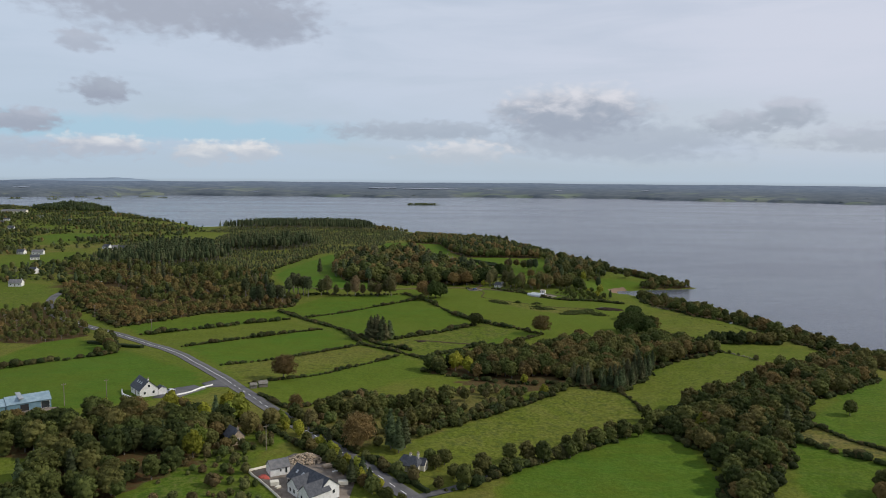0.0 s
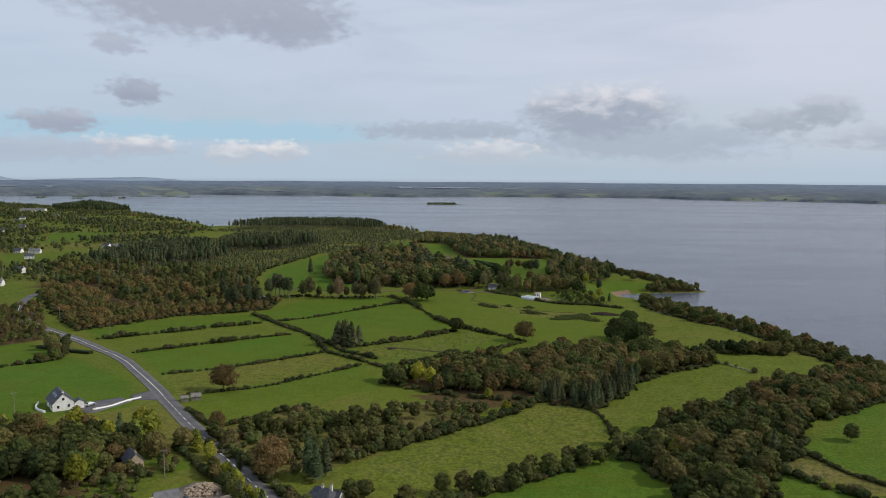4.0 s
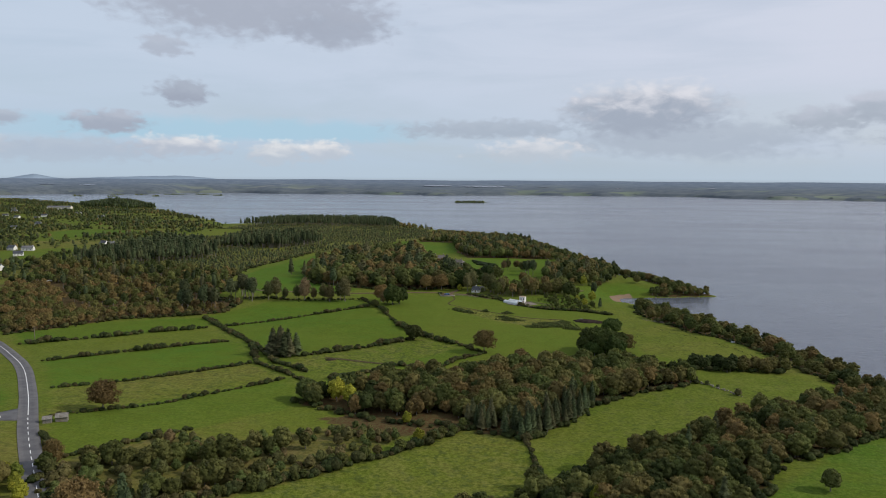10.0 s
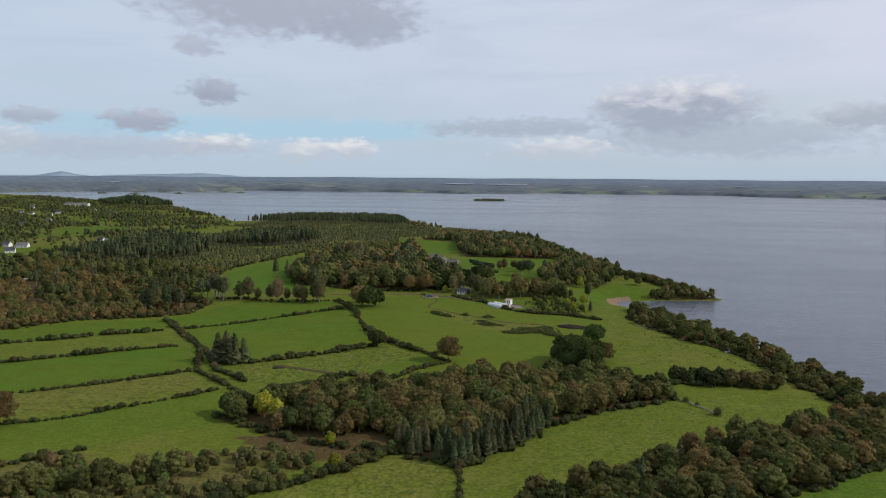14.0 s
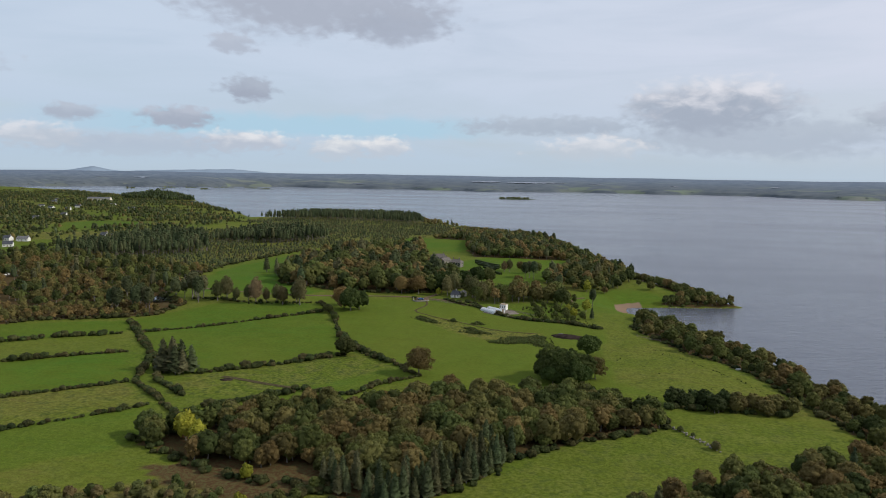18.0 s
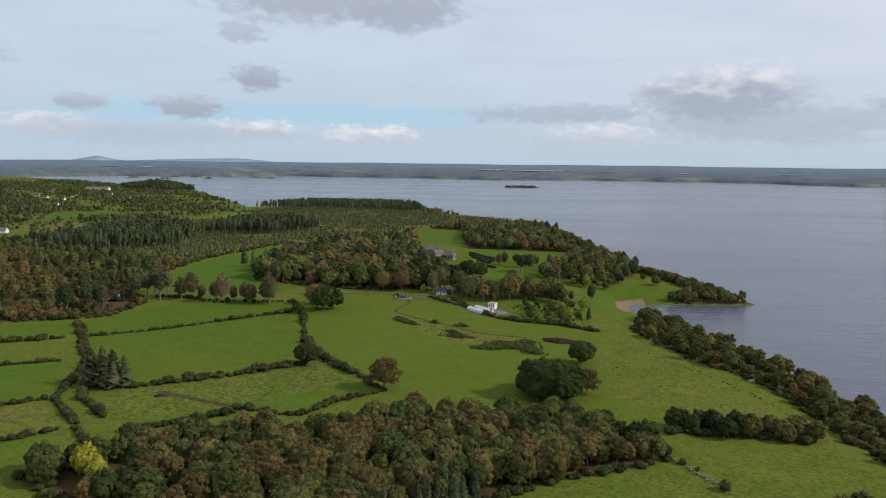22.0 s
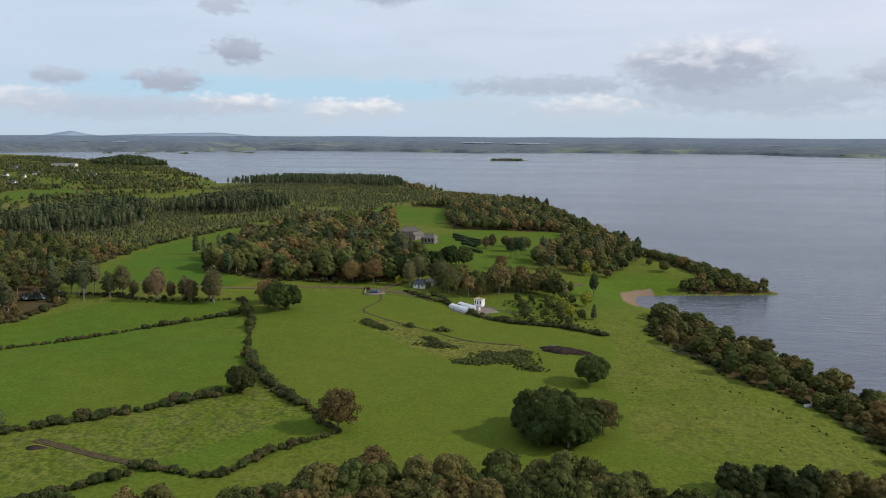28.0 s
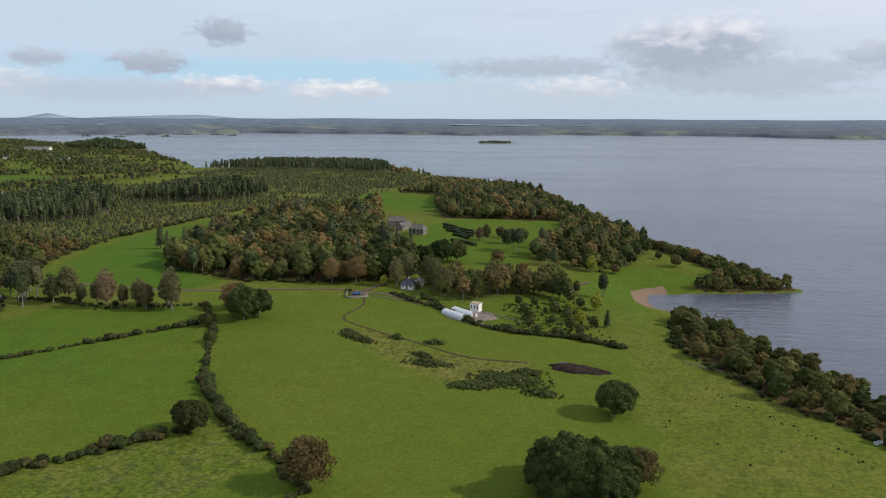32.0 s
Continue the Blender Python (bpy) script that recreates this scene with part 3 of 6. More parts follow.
def grove(name, label, spots, shapes, mats, category="woodland"):
    """A wood that nobody could count: many trees in one mesh. spots: x, y, scale, turn, shape, tone."""
    n = len(spots)
    if not n:
        return None
    zs = heights([(s[0], s[1]) for s in spots])
    vs, fs, ms, ts, o = [], [], [], [], 0
    for (x, y, s, turn, k, tone), z in zip(spots, zs):
        k %= len(shapes)
        (cv, cf), (tv, tf) = shapes[k]
        c, q = math.cos(turn) * s, math.sin(turn) * s
        rot = np.array([[c, -q, 0], [q, c, 0], [0, 0, s]])
        for v, f, mi in ((cv, cf, mats[k]), (tv, tf, 0)):
            vs.append(v @ rot.T + (x, y, z - 0.15))
            fs.append(f + o)
            ms.append(np.full(len(f), mi))
            ts.append(np.full(len(v), tone))
            o += len(v)
    me = raw_mesh(name, np.concatenate(vs), np.concatenate(fs), [M_BARK, M_BROAD_S, M_CONIFER_S, M_SCRUB_S, M_HEDGE_S],
                  np.concatenate(ms), np.concatenate(ts))
    return tagged(new(name, me), label, category, "", "stuff")


def scatter(poly, spacing, r, jitter=0.42):
    """Uneven spots about that far apart in a stretch of the plan."""
    p = np.asarray(poly, float)
    x0, y0 = p.min(0)
    x1, y1 = p.max(0)
    xs, ys = np.meshgrid(np.arange(x0, x1, spacing), np.arange(y0, y1, spacing * 0.87))
    xs = xs + (np.arange(xs.shape[0]) % 2)[:, None] * spacing * 0.5
    xs = xs + r.uniform(-jitter, jitter, xs.shape) * spacing
    ys = ys + r.uniform(-jitter, jitter, ys.shape) * spacing
    ok = inside(p, xs, ys)
    return np.stack([xs[ok], ys[ok]], 1)


def along(line, step, r, wobble=0.4):
    """Uneven spots along a line of the plan."""
    out = []
    for (ax, ay), (bx, by) in zip(line[:-1], line[1:]):
        n = max(1, int(math.hypot(bx - ax, by - ay) / step))
        for i in range(n):
            u = (i + r.uniform(0.1, 0.9)) / n
            out.append((ax + (bx - ax) * u + r.normal() * wobble, ay + (by - ay) * u + r.normal() * wobble))
    return np.array(out)


# ---------------------------------------------------------------- the plan's woods and fields
WOOD_BELT = [(-8, 362), (3, 378), (22, 398), (50, 403), (80, 431), (117, 438), (150, 433), (165, 425), (163, 414), (133, 395), (114, 377), (106, 360), (84, 332), (64, 337), (27, 344), (4, 356)]
WOOD_SOUTH = [(84, 278), (100, 300), (137, 330), (173, 364), (214, 393), (236, 411), (240, 400), (221, 358), (190, 332), (166, 318), (154, 296), (140, 275), (129, 256), (119, 240), (106, 223), (96, 205), (88, 214), (97, 238), (97, 254), (90, 272)]
SHORE_BELT = [(172, 625), (168, 585), (178, 565), (188, 541), (196, 530), (211, 512), (222, 485), (222, 467), (230, 440), (236, 411), (250, 380), (262, 330), (272, 330), (266, 395), (258, 440), (250, 475), (244, 503), (232, 538), (219, 568), (207, 593), (196, 620), (188, 640), (178, 642)]
SPIT = [(196, 712), (215, 714), (240, 719), (254, 723), (248, 733), (238, 748), (225, 770), (212, 800), (200, 825), (190, 840), (184, 832), (198, 790), (210, 760), (218, 740), (205, 724)]
HEADLAND = [(190, 850), (178, 890), (165, 940), (150, 1000), (135, 1060), (118, 1140), (95, 1225), (60, 1285), (40, 1270), (60, 1180), (78, 1080), (105, 1000), (128, 925), (132, 870), (118, 800), (104, 735), (127, 718), (156, 722), (177, 762), (184, 805)]
MANOR_WOOD = [(-88, 672), (-34, 650), (28, 662), (50, 690), (36, 730), (-2, 790), (-18, 880), (-40, 960), (-70, 940), (-110, 885), (-118, 790), (-106, 700)]
LODGE_TREES = [(54, 664), (62, 640), (72, 628), (100, 643), (134, 666), (132, 682), (100, 674), (80, 668), (64, 684)]
ORCHARD = [(96, 630), (134, 648), (140, 604), (147, 583), (108, 592)]
WEST_WOOD = [(-330, 615), (-254, 515), (-214, 470), (-176, 516), (-120, 545), (-118, 580), (-150, 612), (-150, 630), (-175, 700), (-185, 760), (-165, 940), (-120, 960), (-90, 1010), (-100, 1060), (-60, 1150), (-45, 1360), (-80, 1460), (-180, 1590), (-400, 1580), (-450, 1420), (-440, 1240), (-480, 1050), (-420, 800), (-360, 700)]
TOP_FIELD = [(-92, 1052), (-88, 1125), (-5, 1105), (12, 970), (-45, 955)]
PALE_FIELD = [(-470, 1345), (-392, 1320), (-372, 1165), (-440, 1150)]
GREEN_GLADE = [(-135, 630), (-165, 700), (-172, 745), (-150, 930), (-108, 948), (-125, 800), (-95, 680), (-42, 644), (-60, 620)]
NEAR_WOOD = [(-168, 238), (-145, 246), (-128, 258), (-106, 263), (-86, 265), (-74, 264), (-79, 250), (-82, 232), (-86, 212), (-98, 190), (-112, 172), (-122, 180), (-121, 205), (-126, 222), (-145, 222), (-168, 225)]
CLEARING = [(6, 343), (22, 354), (36, 349), (51, 352), (62, 350), (62, 334), (34, 326), (16, 334)]
ROUGH_NEAR = [(-86, 212), (-82, 232), (-78, 252), (-66, 258), (-58, 246), (-63, 228), (-60, 216), (-48, 200), (-50, 170), (-98, 160)]
NORTH_WOOD = [(-60, 1130), (-5, 1108), (12, 975), (28, 918), (82, 918), (128, 922), (112, 985), (78, 1080), (60, 1180), (55, 1280), (20, 1320), (-34, 1362), (-50, 1340)]
BEND_TREES = [(-300, 570), (-262, 508), (-232, 462), (-222, 440), (-240, 415), (-300, 430), (-350, 500)]
SCRUB_LAND = [(-61, 280), (-43, 313), (-15, 312), (16, 337), (42, 330), (21, 292), (-10, 256), (-30, 245), (-45, 262)]
FAR_WEST = [(-330, 615), (-420, 800), (-480, 1050), (-440, 1240), (-450, 1420), (-520, 1535), (-600, 1650), (-770, 1860), (-1020, 2220), (-1250, 2320), (-2000, 2900), (-2600, 3200), (-2600, 1500), (-1200, 700), (-600, 450)]

# outline, lushness, roughness, bare earth
FIELDS = [
    (CLEARING, 0.1, 0.9, 0.75),
    ([(-223, 483), (-176, 508), (-116, 535), (-109, 501), (-190, 445)], 0.75, 0.10, 0.0),
    ([(-190, 445), (-109, 501), (-79, 464), (-150, 406)], 0.45, 0.30, 0.0),
    ([(-150, 406), (-79, 464), (-49, 420), (-113, 359)], 0.74, 0.05, 0.0),
    ([(-113, 359), (-49, 420), (-24, 394), (-89, 321)], 0.25, 0.65, 0.0),
    ([(-89, 321), (-24, 394), (-4, 362), (-36, 321), (-61, 284)], 0.60, 0.15, 0.0),
    ([(-123, 531), (-101, 505), (-22, 577), (-32, 603), (-98, 590)], 0.70, 0.10, 0.0),
    ([(-101, 505), (-22, 577), (8, 522), (23, 487), (-33, 439), (-60, 458)], 0.70, 0.10, 0.0),
    ([(-23, 406), (-33, 439), (23, 487), (52, 472), (20, 428)], 0.46, 0.85, 0.0),
    ([(20, 428), (43, 428), (65, 459), (52, 472)], 0.65, 0.20, 0.0),
    ([(-8, 383), (-4, 397), (21, 424), (60, 428), (20, 400)], 0.60, 0.25, 0.0),
    ([(-15, 576), (8, 522), (28, 493), (64, 459), (80, 440), (165, 455), (222, 467), (196, 529), (168, 580), (146, 579), (92, 594), (44, 639), (-48, 622)], 0.55, 0.06, 0.0),
    ([(152, 578), (168, 580), (196, 529), (222, 467), (165, 455), (152, 470), (146, 530)], 0.38, 0.5, 0.0),
    ([(82, 330), (106, 358), (133, 393), (166, 416), (215, 440), (236, 411), (173, 364), (96, 297), (84, 280)], 0.45, 0.50, 0.0),
    ([(17, 289), (47, 320), (68, 348), (82, 330), (85, 302), (91, 290), (57, 260), (23, 234), (-5, 250)], 0.36, 0.7, 0.0),
    ([(23, 234), (57, 260), (91, 290), (96, 280), (93, 223), (60, 150), (10, 180)], 0.80, 0.15, 0.0),
    ([(129, 262), (154, 293), (213, 354), (250, 380), (262, 300), (220, 180), (110, 200)], 0.80, 0.30, 0.0),
    ([(-235, 445), (-118, 340), (-100, 300), (-160, 260), (-240, 330)], 0.78, 0.1, 0.0),
    (GREEN_GLADE, 0.85, 0.05, 0.0), (TOP_FIELD, 0.80, 0.05, 0.0), (PALE_FIELD, 0.35, 0.2, 0.0),
    ([(6, 815), (43, 717), (77, 707), (104, 735), (118, 800), (132, 870), (126, 915), (44, 915)], 0.75, 0.05, 0.0),
    ([(129, 687), (147, 635), (166, 645), (166, 700), (212, 725), (176, 745), (140, 735)], 0.70, 0.15, 0.0),
    ([(-709, 1232), (-673, 1306), (-524, 1261), (-599, 1080)], 0.80, 0.1, 0.0),
    ([(-560, 900), (-480, 960), (-440, 820), (-500, 760)], 0.6, 0.2, 0.0),
    ([(-900, 1500), (-760, 1620), (-640, 1430), (-760, 1330)], 0.55, 0.2, 0.0),
    ([(-470, 760), (-430, 740), (-370, 640), (-420, 620)], 0.5, 0.2, 0.0),
    (SCRUB_LAND, 0.15, 0.9, 0.35), (ROUGH_NEAR, 0.75, 0.6, 0.3), ([(-109, 222), (-97, 226), (-82, 232), (-79, 224), (-92, 215), (-102, 212)], 0.1, 0.9, 0.75),
    ([(-82, 242), (-66, 246), (-62, 242), (-78, 236)], 0.1, 0.9, 0.6), ([(-64, 256), (-54, 250), (-60, 242), (-70, 248)], 0.9, 0.1, 0.0),
    ([(140, 274), (151, 286), (158, 270), (168, 256), (159, 247), (148, 257), (140, 264)], 0.08, 1.0, 0.3),
    ([(40, 578), (52, 584), (76, 564), (91, 560), (112, 558), (116, 536), (94, 531), (76, 538), (50, 564)], 0.26, 1.0, 0.0),
]
LITTER = [NORTH_WOOD, WOOD_BELT, WOOD_SOUTH, SHORE_BELT, SPIT, HEADLAND, MANOR_WOOD, LODGE_TREES, WEST_WOOD, NEAR_WOOD, BEND_TREES]


def build_ground():
    def lines(*spans):
        out = [np.arange(a, b, s) for a, b, s in spans]
        return np.concatenate(out + [[spans[-1][1]]])

    xs = lines((-4900, -1200, 185), (-1200, -340, 21.5), (-340, 300, 4), (300, 380, 20))
    ys = lines((-1500, 140, 8), (140, 760, 4), (760, 1420, 8), (1420, 2400, 24.5), (2400, 3800, 70))
    X, Y = np.meshgrid(xs, ys)
    Z = height(X, Y)
    nx, ny = len(xs), len(ys)
    i = np.arange(nx * ny).reshape(ny, nx)
    quads = np.stack([i[:-1, :-1], i[:-1, 1:], i[1:, 1:], i[1:, :-1]], -1).reshape(-1, 4)
    me = raw_mesh("ground", np.stack([X, Y, Z], -1).reshape(-1, 3), quads, [M_GROUND], smooth=True)
    lush = 0.45 + 0.25 * wob(X, Y, 70)
    rough = 0.35 + 0.2 * wob(X, Y, 45, 3)
    bare = np.zeros_like(X)
    # the far countryside is a patchwork of small fields
    U, V = (X * 0.88 + Y * 0.47) / 95, (Y * 0.88 - X * 0.47) / 150
    cell = np.floor(U) * 12.9898 + np.floor(V) * 78.233
    h = np.modf(np.abs(np.sin(cell) * 43758.5))[0]
    west = (X < -330) | (Y > 1400)
    lush = np.where(west, 0.2 + 0.4 * h, lush)
    bare = np.where(west & (h > 0.9), 0.25, bare)
    rough = np.where(west, 0.6, rough)
    for poly, a, b, c in FIELDS:
        k = inside(poly, X, Y)
        lush[k], rough[k], bare[k] = a, b, c
    cut = np.zeros(X.shape, bool)
    for poly in (GREEN_GLADE, TOP_FIELD, PALE_FIELD):
        cut |= inside(poly, X, Y)
    for poly in LITTER:
        k = inside(poly, X, Y) & ~cut
        bare[k] = 0.36 if poly in (HEADLAND, LODGE_TREES) else 0.8
    grassy = inside(WEST_WOOD, X, Y) & (Y > 735 - 0.35 * (X + 200)) & ~cut
    bare[grassy], lush[grassy], rough[grassy] = 0.22, 0.25, 1.0
    d = dist_line(SHORE, X, Y)
    cove = (X < 182) & (Y > 655) & (Y < 713) & (X > 140)
    sand = np.where(cove, grad((8.0 - d) / 2.5), grad((3.5 - d) / 3.0) * 0.3)
    cover = np.stack([lush, rough, bare, 1 - sand], -1).reshape(-1, 4)
    at = me.attributes.new("cover", "FLOAT_COLOR", "POINT")
    at.data.foreach_set("color", cover.astype(np.float32).ravel())
    tagged(new("ground", me), "gently rolling green pasture with rough grass and woodland floor", "ground", "", "structure")


build_ground()


def build_lake():
    n, rings = 96, [0, 300, 700, 1300, 2200, 3300, 4860]
    a = np.linspace(0, 2 * np.pi, n, endpoint=False)
    v = [(60, 150, 0)]
    for r in rings[1:]:
        v += [(60 + r * math.cos(t), 150 + r * math.sin(t), 0.0) for t in a]
    f = [(0, 1 + j, 1 + (j + 1) % n) for j in range(n)]
    for k in range(len(rings) - 2):
        for j in range(n):
            p, q = 1 + k * n + j, 1 + k * n + (j + 1) % n
            f += [(p, p + n, q + n), (p, q + n, q)]
    tagged(new("water", raw_mesh("water", v, f, [M_WATER])), "wide grey lake under a cloudy sky, lightly rippled", "lake", "", "structure")


build_lake()


def far_radius(az):
    """Distance of the far shore by azimuth (degrees)."""
    return 3985 + 90 * np.sin(az / 5.0) + 60 * np.sin(az / 1.9 + 1) + 35 * np.sin(az / 0.7) + 230 * grad((-az - 6) / 12) - 120 * grad((az - 12) / 20)


def build_far_country():
    az = np.arange(-100, 100.1, 0.25)
    u = np.array([0, 0.02, 0.05, 0.1, 0.18, 0.28, 0.4, 0.52, 0.64, 0.76, 0.88, 1.0])
    A, U = np.meshgrid(az, u)
    r0 = far_radius(A)
    R = r0 + (4800 - r0) * U
    crest = 79 + 1.2 * np.sin(A / 3.1) + 1.0 * np.sin(A / 1.2 + 2)
    Z = np.where(U > 0, 2.5 + (crest - 2.5) * U ** 0.62, -1.0) + 1.6 * np.sin(A * 2.3 + U * 19) * np.sin(A * 0.9 - U * 31) * (U > 0) * (U < 1)
    X, Y = 60 + R * np.sin(np.radians(A)), 150 + R * np.cos(np.radians(A))
    nx, ny = len(az), len(u)
    i = np.arange(nx * ny).reshape(ny, nx)
    q = np.stack([i[:-1, :-1], i[1:, :-1], i[1:, 1:], i[:-1, 1:]], -1).reshape(-1, 4)
    # tone grows with distance and sets how much haze colour is mixed in
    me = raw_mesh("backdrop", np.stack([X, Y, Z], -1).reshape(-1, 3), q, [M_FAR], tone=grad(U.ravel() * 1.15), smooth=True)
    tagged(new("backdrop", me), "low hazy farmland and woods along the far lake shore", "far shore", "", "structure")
    # the dark line of trees at the water's edge
    az = np.arange(-60, 60, 0.045)
    for k, (off_r, hh) in enumerate(((12, 9.0), (140, 10.0), (330, 9.0))):
        r = far_radius(az) + off_r
        tall = hh * np.clip(0.55 + 0.5 * np.sin(az * 3.3 + k) + 0.35 * np.sin(az * 11 + 2 * k) + 0.3 * r1.normal(size=len(az)), 0.05, 1.6)
        base = 1.0 + k * 13
        v, f = [], []
        for a, q, t in zip(az, r, tall):
            sx, sy = math.sin(radians(a)), math.cos(radians(a))
            v += [(60 + q * sx, 150 + q * sy, base - 4), (60 + (q + 8) * sx, 150 + (q + 8) * sy, base + t), (60 + (q + 30) * sx, 150 + (q + 30) * sy, base + 2)]
        for i in range(len(az) - 1):
            for j in (0, 1):
                p = 3 * i + j
                f += [(p, p + 3, p + 4), (p, p + 4, p + 1)]
        me = raw_mesh("backdrop_trees", v, f, [M_FARTREE])
        tagged(new("backdrop_trees", me), "dark line of trees along the far shore", "far shore", "", "structure")
    # hills on the horizon, the blue of haze put into their colour
    for name, a0, a1, top, peak in (("hill_long", -33.4, -22.6, 24, 0.72), ("hill_low", -37.6, -33.0, 32, 0.5)):
        az = np.arange(a0, a1 + 0.01, 0.2)
        s = (az - a0) / (a1 - a0)
        up, down = np.clip(s / peak, 0, 1), np.clip((1 - s) / (1 - peak), 0, 1)
        ridge = top * np.where(s < peak, up ** 0.6, down ** 0.75) * (1 if peak > 0.6 else np.minimum(up, down) ** 0.7) + 0.6 * np.sin(az * 5) - 2
        v, f = [], []
        for a, h in zip(az, np.maximum(ridge, 0)):
            for r, z in ((4790, 40.0), (4830, 78 + h), (4850, 40.0)):
                v.append((60 + r * math.sin(radians(a)), 150 + r * math.cos(radians(a)), z))
        for k in range(len(az) - 1):
            for j in (0, 1):
                p = 3 * k + j
                f += [(p, p + 1, p + 4), (p, p + 4, p + 3)]
        ob = new("backdrop_" + name, raw_mesh(name, v, f, [M_HAZE], smooth=True))
        tagged(ob, "long low hill on the horizon, coloured haze blue", "hill", "", "structure")


def build_far_loughs():
    for a0, a1, u, w0 in ((-7.0, -4.6, 0.42, 0.05), (-4.2, 0.4, 0.38, 0.045), (2.2, 3.4, 0.34, 0.02), (-32.6, -31.4, 0.40, 0.045), (-35.2, -34.0, 0.42, 0.03), (8.2, 9.0, 0.30, 0.02), (15.0, 15.8, 0.36, 0.02), (-16.5, -15.4, 0.12, 0.02)):
        v, f = [], []
        for a in np.arange(a0, a1 + 0.01, 0.1):
            q = (math.sin(math.pi * min(1, max(0, (a - a0) / (a1 - a0)))) ** 0.5 + 0.02) * (1 + 0.35 * math.sin(a * 9) + 0.25 * math.sin(a * 23))
            r0 = float(far_radius(np.array([a]))[0])
            for w in (u - w0 * q, u + 0.5 * w0 * q):
                r = r0 + (4800 - r0) * w
                v.append((60 + r * math.sin(radians(a)), 150 + r * math.cos(radians(a)), 2.5 + 76.5 * w ** 0.62 + 3.0))
        f = [(2 * i, 2 * i + 1, 2 * i + 3, 2 * i + 2) for i in range(len(v) // 2 - 1)]
        tagged(new("water_far", raw_mesh("water_far", v, f, [M_WATER])), "pale sliver of a far lough", "lough", "", "structure")


def make_haze_material():
    m, g, b = material("blue_hill")
    pos = g.add("ShaderNodeNewGeometry").outputs["Position"]
    # pale blue of the air in front, painted as the hills' own colour
    col = g.mix(g.noise(pos, 0.01, 4), (0.25, 0.32, 0.40), (0.29, 0.36, 0.44))
    finish(g, b, col, 0.95, None, spec=0.05)
    return m


M_HAZE = make_haze_material()
M_FARTREE = plain("far_tree_line", (0.052, 0.064, 0.066), (0.078, 0.090, 0.084), 0.01, 0.95, 0.0, 0.1)
r1 = np.random.default_rng(11)
build_far_country()
build_far_loughs()


# ---------------------------------------------------------------- woods
r1 = np.random.default_rng(11)
NEAR_SHAPES = [tree_variant("broad", 1, 9.5, 7.8, 0.75), tree_variant("broad", 2, 10.5, 7.6, 0.75), tree_variant("broad", 3, 8.4, 8.2, 0.75), tree_variant("conifer", 4, 13, 4.6, 0.8),
               tree_variant("conifer", 5, 10.5, 4.2, 0.8), tree_variant("bush", 6, 3.6, 3.6, 0.9), tree_variant("bush", 7, 2.4, 3.0, 0.9)]
MID_SHAPES = [tree_variant("broad", 11, 11, 9.5, 0.42), tree_variant("broad", 12, 12, 9, 0.42), tree_variant("broad", 13, 9.5, 9.5, 0.42),
              tree_variant("conifer", 14, 14, 5.0, 0.5), tree_variant("conifer", 15, 12, 4.4, 0.5), tree_variant("bush", 16, 3.2, 4.4, 0.7), tree_variant("bush", 17, 2.3, 3.8, 0.7)]
FAR_SHAPES = [tree_variant("broad", 21, 10, 9.5, 0.2), tree_variant("broad", 22, 11, 9, 0.2), tree_variant("broad", 23, 9, 9.5, 0.2),
              tree_variant("conifer", 24, 14, 5.2, 0.3), tree_variant("conifer", 25, 12, 4.8, 0.3), tree_variant("bush", 26, 3.6, 4.4, 0.45), tree_variant("bush", 27, 3, 4, 0.45)]


def tiny(seed, high, wide, leaf=1.3, n=7):
    """A far tree, a few clumps only."""
    r = np.random.default_rng(seed)
    group = []
    for k in range(2):
        c = np.array((r.uniform(-0.2, 0.2) * wide, r.uniform(-0.2, 0.2) * wide, high * (0.36 + 0.26 * k)))
        w = wide * (0.42 - 0.07 * k)
        group.append((c, np.array((w, w, high * 0.34))))
    p = []
    for i, (c, z) in enumerate(group):
        p += [billow(r, c, z, 1, 5, [group[1 - i]]), leaves(r, c, z, n, leaf, [group[1 - i]])]
    return merge(p), tube([(0, 0, -0.3), (0, 0, high * 0.4)], [0.2, 0.1], 4)


TINY_SHAPES = [tiny(61, 10, 9), tiny(62, 8, 8), tiny(63, 9, 10), tiny(64, 12, 6), tiny(65, 11, 5), tiny(66, 4, 6), tiny(67, 3, 5)]
YOUNG_SHAPES = [tiny(71, 7, 4.5, 0.8, 10), tiny(72, 5.5, 4.0, 0.8, 10), tiny(73, 4, 4.4, 0.7, 8), tiny(74, 8.5, 3.6, 0.8, 10), tiny(75, 7.5, 3.2, 0.8, 10), tiny(76, 3, 3.6, 0.6, 8), tiny(77, 2.2, 3.0, 0.6, 8)]
MAT_OF = [1, 1, 1, 2, 2, 3, 3]


def spots_in(poly, spacing, tone, cone=0.0, bush=0.0, scale=(0.75, 1.15), without=(), keep=None):
    out = []
    p = scatter(poly, spacing, r1)
    ok = np.ones(len(p), bool)
    for w in without:
        ok &= ~inside(w, p[:, 0], p[:, 1])
    d = dist_line(LAND, p[:, 0], p[:, 1], True)
    ok &= inside(LAND, p[:, 0], p[:, 1]) & (d > 1.5)
    if keep is not None:
        ok &= keep(p[:, 0], p[:, 1])
    for x, y in p[ok]:
        u = r1.random()
        k = r1.integers(3, 5) if u < cone else (r1.integers(5, 7) if u < cone + bush else r1.integers(0, 3))
        t = tone(x, y) if callable(tone) else tone
        out.append((x, y, r1.uniform(*scale), r1.uniform(0, 6.28), int(k), float(np.clip(t + r1.normal() * 0.26, 0, 1))))
    return out


